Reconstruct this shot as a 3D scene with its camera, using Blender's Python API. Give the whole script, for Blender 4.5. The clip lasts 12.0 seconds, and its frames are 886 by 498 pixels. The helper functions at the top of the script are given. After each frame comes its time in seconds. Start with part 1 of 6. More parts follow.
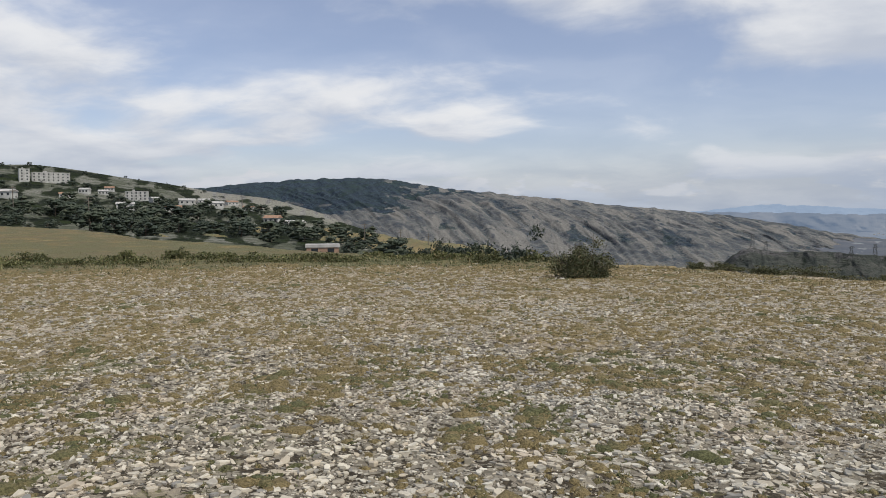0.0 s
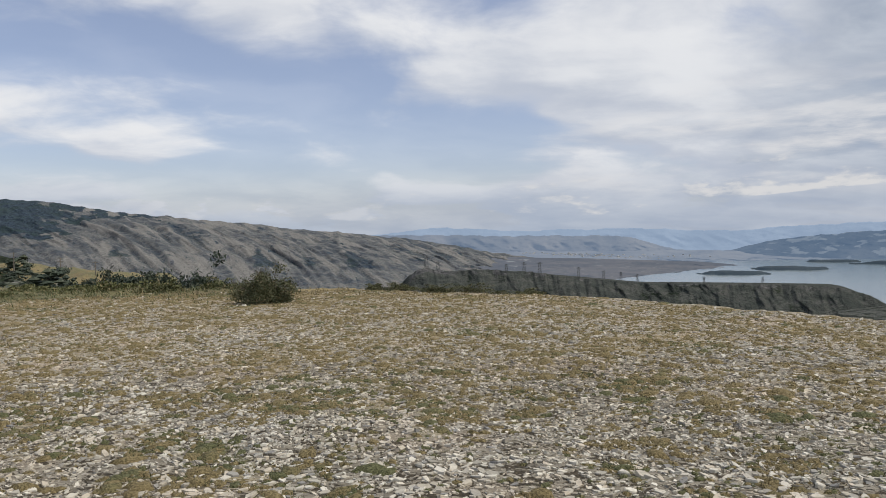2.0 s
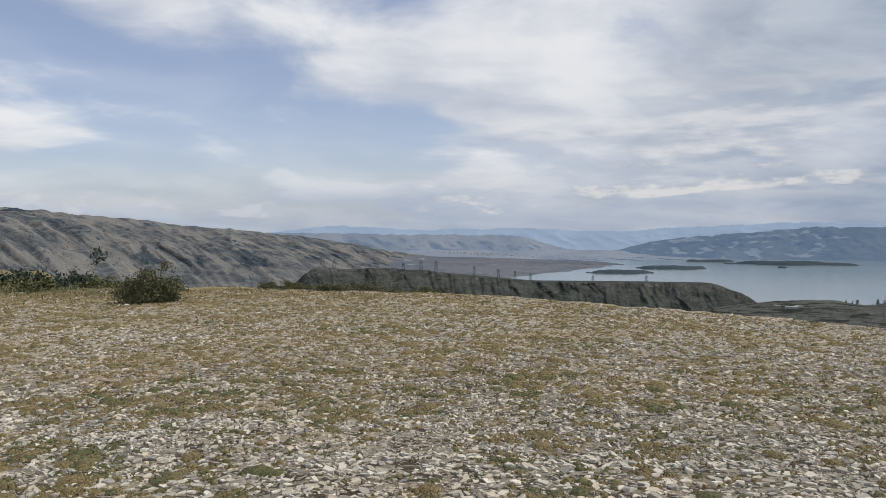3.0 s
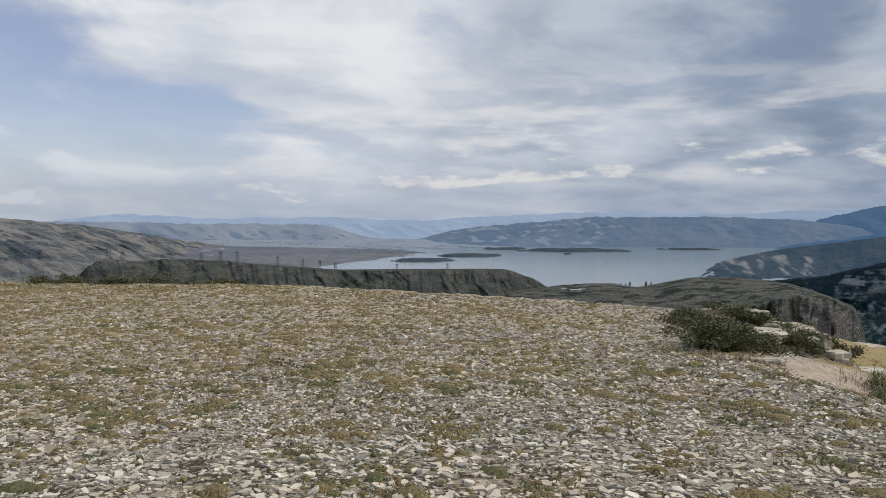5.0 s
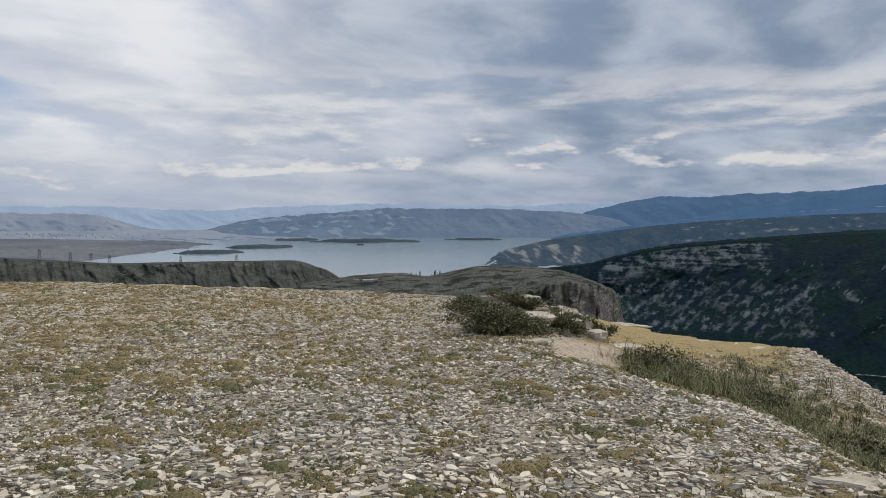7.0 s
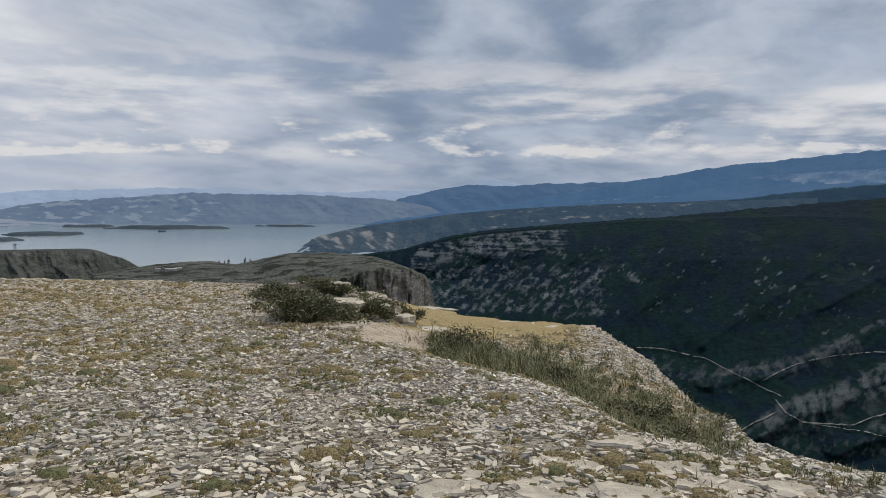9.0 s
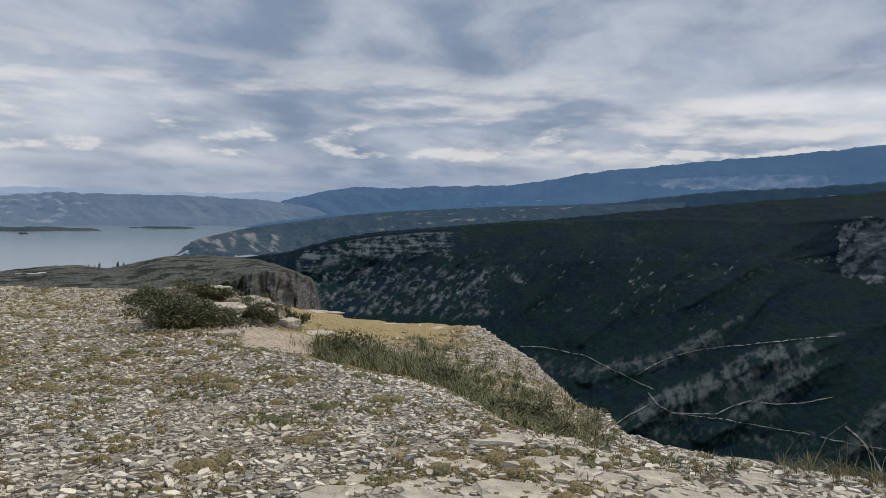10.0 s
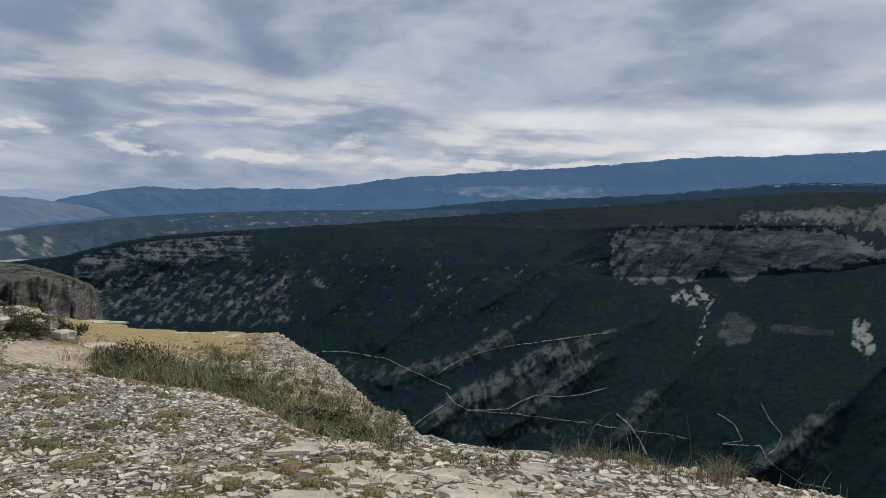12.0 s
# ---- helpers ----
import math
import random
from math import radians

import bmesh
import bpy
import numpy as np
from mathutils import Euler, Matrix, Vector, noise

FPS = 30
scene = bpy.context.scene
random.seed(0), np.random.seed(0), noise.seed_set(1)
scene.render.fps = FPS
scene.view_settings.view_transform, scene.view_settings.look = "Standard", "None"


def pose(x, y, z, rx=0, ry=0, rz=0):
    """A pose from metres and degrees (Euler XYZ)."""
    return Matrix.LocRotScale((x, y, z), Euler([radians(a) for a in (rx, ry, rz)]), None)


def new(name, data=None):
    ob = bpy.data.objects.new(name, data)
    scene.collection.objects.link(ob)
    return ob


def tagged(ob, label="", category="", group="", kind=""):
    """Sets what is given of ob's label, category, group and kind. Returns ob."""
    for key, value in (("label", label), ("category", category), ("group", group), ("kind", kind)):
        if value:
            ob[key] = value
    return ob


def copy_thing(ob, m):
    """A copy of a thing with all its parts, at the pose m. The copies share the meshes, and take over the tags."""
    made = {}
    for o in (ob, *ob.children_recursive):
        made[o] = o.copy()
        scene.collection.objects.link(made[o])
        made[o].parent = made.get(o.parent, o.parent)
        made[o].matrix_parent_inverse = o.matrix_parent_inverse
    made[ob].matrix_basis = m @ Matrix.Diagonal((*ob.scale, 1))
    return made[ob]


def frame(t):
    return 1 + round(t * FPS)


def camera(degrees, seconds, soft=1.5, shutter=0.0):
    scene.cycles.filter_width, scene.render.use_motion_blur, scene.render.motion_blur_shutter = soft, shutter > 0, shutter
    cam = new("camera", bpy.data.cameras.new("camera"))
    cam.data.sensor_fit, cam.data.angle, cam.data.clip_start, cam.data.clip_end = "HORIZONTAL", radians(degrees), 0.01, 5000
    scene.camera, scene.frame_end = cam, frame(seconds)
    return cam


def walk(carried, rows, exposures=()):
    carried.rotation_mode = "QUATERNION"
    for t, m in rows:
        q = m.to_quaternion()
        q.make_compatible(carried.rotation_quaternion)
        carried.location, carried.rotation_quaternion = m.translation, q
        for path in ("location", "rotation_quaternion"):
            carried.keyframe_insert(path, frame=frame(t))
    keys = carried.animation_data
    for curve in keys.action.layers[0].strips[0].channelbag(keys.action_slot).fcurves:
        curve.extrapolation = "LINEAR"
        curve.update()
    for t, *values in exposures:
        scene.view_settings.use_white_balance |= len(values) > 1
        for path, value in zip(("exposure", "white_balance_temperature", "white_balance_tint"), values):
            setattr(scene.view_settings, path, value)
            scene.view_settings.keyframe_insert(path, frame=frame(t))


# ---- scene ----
cam = camera(62.8, 12.0, soft=0.7)
ROWS = [
    (0.0, 0.000, 0.000, 1.589, 0.00, -2.76, 0.22),
    (0.5, 0.029, -0.017, 1.592, 7.54, -2.87, 0.69),
    (1.0, 0.038, -0.009, 1.588, 10.99, -3.16, 0.68),
    (1.5, 0.066, -0.061, 1.613, 18.34, -1.25, 0.80),
    (2.0, 0.101, -0.086, 1.611, 24.44, -1.07, 0.79),
    (2.5, 0.120, -0.103, 1.610, 27.70, -1.34, 0.64),
    (3.0, 0.132, -0.123, 1.608, 32.54, -1.26, 0.25),
    (5.0, 0.236, -0.117, 1.591, 47.85, -2.18, 0.19),
    (5.5, 0.229, -0.150, 1.587, 52.12, -2.94, -0.00),
    (6.0, 0.224, -0.176, 1.598, 56.14, -2.77, -0.20),
    (6.5, 0.244, -0.187, 1.598, 58.88, -2.97, -0.06),
    (7.0, 0.257, -0.203, 1.601, 64.12, -2.91, -0.14),
    (9.0, 0.273, -0.281, 1.595, 78.80, -3.85, -0.74),
    (9.5, 0.295, -0.290, 1.595, 83.43, -3.51, -0.83),
    (10.0, 0.287, -0.301, 1.596, 87.69, -3.53, -1.14),
    (10.5, 0.284, -0.318, 1.598, 90.93, -3.52, -1.35),
    (11.0, 0.271, -0.337, 1.603, 95.18, -3.35, -1.15),
    (11.5, 0.260, -0.333, 1.608, 99.02, -3.27, -1.53),
    (12.0, 0.254, -0.341, 1.616, 103.23, -2.73, -2.17)
]
# (seconds, x, y, z, heading clockwise, pitch, lean to the right)
walk(cam, [(t, pose(x, y, z, 90 + pitch, 0, -heading) @ pose(0, 0, 0, 0, 0, -lean)) for t, x, y, z, heading, pitch, lean in ROWS])

# ---- world, sun ----
SUN_HEADING, SUN_HEIGHT = 126.0, 52.0
MID = (0.2, -0.2)          # middle of the camera's small path


def mixer(nt, kind="RGBA", blend="MIX"):
    n = nt.nodes.new("ShaderNodeMix")
    n.data_type, n.blend_type = kind, blend
    return n


class Nodes:
    """Short hand for a node tree: every call returns an output socket."""

    def __init__(self, tree):
        self.t = tree

    def put(self, a, sock):
        if isinstance(a, bpy.types.NodeSocket):
            self.t.links.new(a, sock)
        elif a is not None:
            sock.default_value = a if not isinstance(a, tuple) or len(a) != 3 or sock.type != "RGBA" else (*a, 1)

    def math(self, op, a, b=None, c=None, clamp=False):
        n = self.t.nodes.new("ShaderNodeMath")
        n.operation, n.use_clamp = op, clamp
        for i, q in enumerate((a, b, c)):
            if q is not None:
                self.put(q, n.inputs[i])
        return n.outputs[0]

    def ramp(self, x, lo, hi, a=0.0, b=1.0):
        n = self.t.nodes.new("ShaderNodeMapRange")
        n.interpolation_type = "SMOOTHSTEP"
        for s, q in zip(("Value", "From Min", "From Max", "To Min", "To Max"), (x, lo, hi, a, b)):
            self.put(q, n.inputs[s])
        return n.outputs[0]

    def noise(self, vec, scale, detail=4.0, rough=0.55, distort=0.0):
        n = self.t.nodes.new("ShaderNodeTexNoise")
        self.put(vec, n.inputs["Vector"])
        for s, q in zip(("Scale", "Detail", "Roughness", "Distortion"), (scale, detail, rough, distort)):
            self.put(q, n.inputs[s])
        return n.outputs[0]

    def cells(self, vec, scale, feature="F1", out="Distance", rnd=1.0):
        n = self.t.nodes.new("ShaderNodeTexVoronoi")
        n.feature = feature
        self.put(vec, n.inputs["Vector"])
        self.put(scale, n.inputs["Scale"])
        self.put(rnd, n.inputs["Randomness"])
        return n.outputs[out]

    def mix(self, f, a, b, blend="MIX"):
        n = mixer(self.t, blend=blend)
        self.put(f, n.inputs[0])
        self.put(a, n.inputs[6])
        self.put(b, n.inputs[7])
        return n.outputs[2]

    def place(self, vec, scale=(1, 1, 1), rot=(0, 0, 0), loc=(0, 0, 0)):
        n = self.t.nodes.new("ShaderNodeMapping")
        self.put(vec, n.inputs["Vector"])
        n.inputs["Scale"].default_value, n.inputs["Rotation"].default_value, n.inputs["Location"].default_value = scale, rot, loc
        return n.outputs[0]

    def attr(self, name):
        n = self.t.nodes.new("ShaderNodeAttribute")
        n.attribute_name = name
        return n.outputs["Fac"]

    def coords(self):
        return self.t.nodes.new("ShaderNodeTexCoord").outputs["Object"]

    def split(self, vec):
        n = self.t.nodes.new("ShaderNodeSeparateXYZ")
        self.put(vec, n.inputs[0])
        return n.outputs

    def join(self, x, y, z):
        n = self.t.nodes.new("ShaderNodeCombineXYZ")
        for i, q in enumerate((x, y, z)):
            self.put(q, n.inputs[i])
        return n.outputs[0]


def build_world():
    w = bpy.data.worlds.new("sky")
    scene.world = w
    w.use_nodes = True
    t = w.node_tree
    t.nodes.clear()
    k = Nodes(t)
    way = t.nodes.new("ShaderNodeTexCoord").outputs["Generated"]
    x, y, z = k.split(way)
    up = k.math("MAXIMUM", z, 0.0)
    sky = t.nodes.new("ShaderNodeTexSky")
    sky.sky_type, sky.sun_disc = "NISHITA", False
    sky.sun_elevation, sky.sun_rotation = radians(SUN_HEIGHT), radians(SUN_HEADING)
    sky.air_density, sky.dust_density, sky.altitude = 1.0, 2.2, 800
    # the cloud sheet, seen as a flat deck overhead, lit from the sun's side
    flat = k.math("ADD", up, 0.22)
    px, py = k.math("DIVIDE", x, flat), k.math("DIVIDE", y, flat)
    deck = k.join(px, py, 0.0)
    wide = k.noise(k.place(deck, (0.62, 0.62, 1), (0, 0, 0.5), (3.1, 1.7, 0)), 1.0, 3, 0.5)
    bend = k.math("MULTIPLY", k.math("SUBTRACT", k.noise(deck, 1.3, 3, 0.5), 0.5), 0.4)
    bent = k.join(k.math("ADD", px, bend), k.math("SUBTRACT", py, bend), 0.0)

    def sheet(dx, dy, detail):
        return k.noise(k.place(bent, (1.0, 1.2, 1), (0, 0, 0.55), (0.3 + dx, 5.2 + dy, 0)), 1.0, detail, 0.53)
    n, soft, sunward = sheet(0, 0, 9), sheet(0, 0, 4.0), sheet(0.17, -0.13, 4.0)
    # how far round towards the canyon side, where the deck is thick and grey
    east = k.math("ADD", k.math("MULTIPLY", x, 0.94), k.math("MULTIPLY", y, -0.34))
    thick = k.ramp(east, -0.05, 0.85)
    round_ = k.math("ARCTAN2", x, y)
    dens = k.math("ADD", k.math("MULTIPLY", n, 0.68), k.math("MULTIPLY", wide, 0.36))
    dens = k.math("ADD", dens, k.math("MULTIPLY", thick, 0.11))
    cover = k.math("MAXIMUM", k.ramp(dens, 0.455, 0.575, 0.20, 0.98), k.math("MULTIPLY", k.ramp(thick, 0.25, 0.75), 0.92))
    edge = k.ramp(k.math("ADD", k.math("SUBTRACT", soft, sunward), k.math("MULTIPLY", k.math("SUBTRACT", n, soft), 1.5)), -0.14, 0.14)
    shade = k.math("ADD", dens, k.ramp(k.math("ADD", k.math("MULTIPLY", x, 0.985), k.math("MULTIPLY", y, -0.17)), 0.75, 1.0, 0.0, 0.06))
    shade = k.math("SUBTRACT", shade, k.ramp(k.math("ADD", k.math("MULTIPLY", x, 0.70), k.math("MULTIPLY", y, -0.71)), 0.82, 1.0, 0.0, 0.20))
    shade = k.math("ADD", shade, k.math("MULTIPLY", k.math("MULTIPLY", k.ramp(up, 0.125, 0.165), k.ramp(up, 0.23, 0.33, 1.0, 0.1)), k.math("MULTIPLY", k.ramp(thick, 0.45, 0.95), 0.17)))
    grey = k.math("MULTIPLY", k.ramp(shade, 0.50, 0.70), k.ramp(thick, 0.45, 0.95, 0.18, 1.0))
    white = k.mix(edge, (0.54, 0.58, 0.665), (0.84, 0.845, 0.86))
    tone = k.mix(grey, white, k.mix(edge, (0.20, 0.26, 0.365), (0.46, 0.515, 0.60)))
    # pale haze on the horizon
    haze = k.ramp(up, 0.0, 0.13, 1.0, 0.0)
    tone = k.mix(k.math("MULTIPLY", haze, k.ramp(thick, 0.4, 0.9, 0.70, 0.52)), tone, k.mix(thick, (0.325, 0.395, 0.51), (0.25, 0.32, 0.45)))
    cover = k.math("MAXIMUM", cover, k.math("MULTIPLY", haze, 0.92))
    # broken bands of cloud low over the hills, cream where the light comes through
    bars = k.noise(k.join(k.math("MULTIPLY", round_, 3.6), k.math("MULTIPLY", z, 17.0), 2.6), 1.0, 9, 0.56)
    bars2 = k.noise(k.join(k.math("MULTIPLY", round_, 3.6), k.math("MULTIPLY", k.math("ADD", z, 0.014), 17.0), 2.6), 1.0, 9, 0.56)
    low = k.math("MULTIPLY", k.ramp(up, 0.035, 0.07), k.ramp(up, 0.10, 0.24, 1.0, 0.0))
    bar_tone = k.mix(k.ramp(k.math("SUBTRACT", bars, bars2), -0.10, 0.10), k.mix(thick, (0.46, 0.51, 0.61), (0.245, 0.315, 0.43)), k.mix(thick, (0.70, 0.71, 0.74), (0.72, 0.71, 0.715)))
    on = k.math("MULTIPLY", k.math("MULTIPLY", k.ramp(bars, 0.40, 0.60), low), k.ramp(thick, 0.05, 0.5, 0.12, 0.80))
    tone = k.mix(on, tone, bar_tone)
    cover = k.math("MAXIMUM", cover, on)
    # a row of small heaped clouds with lit tops and flat bases
    def heap_at(dz):
        return k.noise(k.join(k.math("MULTIPLY", round_, 10.5), k.math("MULTIPLY", k.math("ADD", z, dz), 32.0), 0.4), 1.0, 9, 0.55)
    heap, above = heap_at(0.0), heap_at(0.012)
    rise = k.ramp(thick, 0.2, 0.9, 0.0, 0.035)
    seat = k.math("SUBTRACT", up, rise)
    band = k.math("MULTIPLY", k.ramp(seat, 0.020, 0.026), k.ramp(seat, 0.03, 0.085, 1.0, 0.0))
    full = k.math("ADD", k.math("SUBTRACT", heap, 0.10), k.math("MULTIPLY", band, 0.13))
    puff = k.math("MULTIPLY", k.ramp(full, 0.49, 0.60), k.ramp(band, 0.0, 0.35))
    lit = k.mix(k.ramp(k.math("SUBTRACT", heap, above), -0.10, 0.12), k.mix(thick, (0.44, 0.49, 0.585), (0.26, 0.33, 0.44)), (0.72, 0.71, 0.705))
    tone = k.mix(k.math("MULTIPLY", puff, k.ramp(thick, 0.0, 0.4, 0.35, 0.78)), tone, lit)
    cover = k.math("MAXIMUM", cover, puff)
    a, b = t.nodes.new("ShaderNodeBackground"), t.nodes.new("ShaderNodeBackground")
    k.put(k.mix(1.0, sky.outputs[0], (1.08, 0.99, 1.04), "MULTIPLY"), a.inputs[0])
    a.inputs[1].default_value = 0.12
    k.put(tone, b.inputs[0])
    b.inputs[1].default_value = 1.0
    m = t.nodes.new("ShaderNodeMixShader")
    k.put(cover, m.inputs[0])
    t.links.new(a.outputs[0], m.inputs[1])
    t.links.new(b.outputs[0], m.inputs[2])
    out = t.nodes.new("ShaderNodeOutputWorld")
    t.links.new(m.outputs[0], out.inputs[0])


build_world()
sun = new("sun", bpy.data.lights.new("sun", "SUN"))
sun.data.energy, sun.data.angle, sun.data.color = 3.0, radians(1.2), (1.0, 0.94, 0.84)
sun.matrix_world = pose(0, 0, 400, 90 - SUN_HEIGHT, 0, 180 - SUN_HEADING)
scene.view_settings.exposure = 0.0


# ---- noise and curves ----
PERM = np.random.RandomState(7).permutation(256)
PERM = np.concatenate([PERM, PERM])


GX, GY = np.cos(np.arange(256) * 2.399963), np.sin(np.arange(256) * 2.399963)


def perlin(x, y, seed=0):
    x, y = np.asarray(x, float) + seed * 17.31, np.asarray(y, float) + seed * 9.73
    x0, y0 = np.floor(x), np.floor(y)
    fx, fy = x - x0, y - y0
    xi, yi = x0.astype(np.int32) & 255, y0.astype(np.int32) & 255
    u, v = fx * fx * fx * (fx * (fx * 6 - 15) + 10), fy * fy * fy * (fy * (fy * 6 - 15) + 10)
    pa, pb = PERM[xi], PERM[xi + 1]

    def g(p, i, j):
        h = PERM[p + ((yi + j) & 255)]
        return GX[h] * (fx - i) + GY[h] * (fy - j)
    g00, g01 = g(pa, 0, 0), g(pa, 0, 1)
    a, b = g00 + u * (g(pb, 1, 0) - g00), g01 + u * (g(pb, 1, 1) - g01)
    return (a + v * (b - a)) * 1.5


def fbm(x, y, octaves=4, seed=0, gain=0.5):
    s, a = 0, 1.0
    for i in range(octaves):
        s = s + a * perlin(x * 2 ** i, y * 2 ** i, seed + i)
        a *= gain
    return s


def ridged(x, y, octaves=4, seed=0, gain=0.5):
    s, a, tot = 0, 1.0, 0
    for i in range(octaves):
        s = s + a * (1 - np.abs(perlin(x * 2 ** i, y * 2 ** i, seed + i)) * 2)
        tot += a
        a *= gain
    return s / tot


def step(x, lo, hi):
    q = np.clip((x - lo) / (hi - lo), 0, 1)
    return q * q * (3 - 2 * q)


def along(az, knots):
    """A smooth line through (heading, value) pairs."""
    k = np.array(knots, float)
    if len(k) < 2:
        return np.full(np.shape(az), k[0, 1])
    return sum(w * np.interp(az + d, k[:, 0], k[:, 1]) for d, w in ((-0.8, 0.15), (-0.4, 0.2), (0, 0.3), (0.4, 0.2), (0.8, 0.15)))


EYE = 1.6


def to_xyz(az, r, z):
    a = np.radians(az)
    return np.stack([MID[0] + r * np.sin(a), MID[1] + r * np.cos(a), z], -1)


def height_at(r, el):
    return EYE + r * np.tan(np.radians(el))


def grid_mesh(name, P, mat, masks=None, closed=False):
    """A mesh from an array of rows x columns x 3, with named float masks on its points."""
    nr, nc = P.shape[:2]
    idx = np.arange(nr * nc).reshape(nr, nc)
    if closed:
        idx = np.concatenate([idx, idx[:, :1]], 1)
    q = np.stack([idx[:-1, :-1], idx[:-1, 1:], idx[1:, 1:], idx[1:, :-1]], -1).reshape(-1, 4)
    return soup(name, P.reshape(-1, 3), q, mat, {k: v.ravel() for k, v in (masks or {}).items()}, smooth=True)


def soup(name, verts, faces, mat, masks=None, smooth=False):
    """A mesh object from arrays: n x 3 points and m x k corners."""
    me = bpy.data.meshes.new(name)
    n, m, c = len(verts), len(faces), faces.shape[1]
    me.vertices.add(n)
    me.vertices.foreach_set("co", np.ascontiguousarray(verts, np.float32).ravel())
    me.loops.add(m * c)
    me.loops.foreach_set("vertex_index", np.ascontiguousarray(faces, np.int32).ravel())
    me.polygons.add(m)
    me.polygons.foreach_set("loop_start", np.arange(0, m * c, c, dtype=np.int32))
    me.polygons.foreach_set("loop_total", np.full(m, c, np.int32))
    me.polygons.foreach_set("use_smooth", np.full(m, smooth))
    me.update(calc_edges=True)
    for k, v in (masks or {}).items():
        me.attributes.new(k, "FLOAT", "POINT").data.foreach_set("value", np.ascontiguousarray(v, np.float32))
    me.materials.append(mat)
    return new(name, me)


# ---- materials ----
def material(name, build, rough=0.9):
    m = bpy.data.materials.new(name)
    m.use_nodes = True
    t = m.node_tree
    bsdf = t.nodes["Principled BSDF"]
    bsdf.inputs["Roughness"].default_value = rough
    bsdf.inputs["Specular IOR Level"].default_value = 0.25
    k = Nodes(t)
    got = build(k, bsdf)
    colour, relief = got if isinstance(got, tuple) else (got, None)
    k.put(colour, bsdf.inputs["Base Color"])
    if relief is not None:
        h, dist, strength = relief
        b = t.nodes.new("ShaderNodeBump")
        b.inputs["Distance"].default_value, b.inputs["Strength"].default_value = dist, strength
        k.put(h, b.inputs["Height"])
        t.links.new(b.outputs[0], bsdf.inputs["Normal"])
    return m


def slope_look(size, earth, pale, green, rock, lush=1.0, cleft=0.5):
    """Bare hillside: scrub dots and woods (mask 'wood'), pale scree (mask 'pale'), rock on steep faces (mask 'rock')."""
    def build(k, bsdf):
        p = k.coords()
        bsdf.inputs["Specular IOR Level"].default_value = 0.03
        big = k.noise(p, 0.012 / size, 6, 0.6)
        mid = k.noise(p, 0.06 / size, 6, 0.65)
        fine = k.noise(p, 0.35 / size, 4, 0.7)
        c = k.mix(k.ramp(big, 0.38, 0.62), earth, pale)
        c = k.mix(k.math("MULTIPLY", k.ramp(mid, 0.45, 0.62), 0.55), c, green)
        c = k.mix(k.ramp(k.attr("pale"), 0.25, 0.7), c, k.mix(k.ramp(mid, 0.35, 0.65), pale, (pale[0] * 1.25, pale[1] * 1.22, pale[2] * 1.18)))
        strata = k.noise(k.place(p, (0.02 / size, 0.02 / size, 0.11 / size)), 1.0, 5, 0.65)
        stone = k.mix(k.ramp(strata, 0.36, 0.62), (rock[0] * 0.55, rock[1] * 0.55, rock[2] * 0.57), rock)
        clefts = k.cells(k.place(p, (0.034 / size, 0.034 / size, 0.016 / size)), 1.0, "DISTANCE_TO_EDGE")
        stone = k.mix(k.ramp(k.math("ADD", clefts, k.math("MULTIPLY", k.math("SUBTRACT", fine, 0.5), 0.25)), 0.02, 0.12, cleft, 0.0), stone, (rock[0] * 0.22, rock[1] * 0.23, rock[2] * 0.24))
        c = k.mix(k.ramp(k.math("ADD", k.attr("rock"), k.math("MULTIPLY", fine, 0.5)), 0.55, 0.95), c, stone)
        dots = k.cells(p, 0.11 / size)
        # crowns darken outwards, painting shade into the gaps between trees
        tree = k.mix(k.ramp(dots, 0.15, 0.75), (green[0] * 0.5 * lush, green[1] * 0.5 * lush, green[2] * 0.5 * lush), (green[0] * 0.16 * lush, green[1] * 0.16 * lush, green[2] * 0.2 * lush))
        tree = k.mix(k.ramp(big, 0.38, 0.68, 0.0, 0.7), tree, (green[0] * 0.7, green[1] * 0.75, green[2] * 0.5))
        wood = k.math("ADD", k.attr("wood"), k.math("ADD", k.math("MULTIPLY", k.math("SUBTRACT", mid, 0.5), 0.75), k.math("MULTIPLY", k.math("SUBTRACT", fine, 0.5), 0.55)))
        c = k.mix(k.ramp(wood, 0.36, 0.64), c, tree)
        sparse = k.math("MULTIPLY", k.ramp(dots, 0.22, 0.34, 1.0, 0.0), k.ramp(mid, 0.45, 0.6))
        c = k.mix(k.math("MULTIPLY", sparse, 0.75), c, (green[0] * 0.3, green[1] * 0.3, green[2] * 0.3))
        grain = k.noise(k.place(p, (1, 1, 1.6)), 0.16 / size, 6, 0.75)
        c = k.mix(1.0, c, k.ramp(grain, 0.34, 0.66, 0.68, 1.26), "MULTIPLY")
        h = k.math("ADD", k.math("MULTIPLY", mid, 1.0), k.math("MULTIPLY", k.math("SUBTRACT", 1.0, dots), 0.35))
        return c, (h, 14.0 * size, 0.7)
    return build


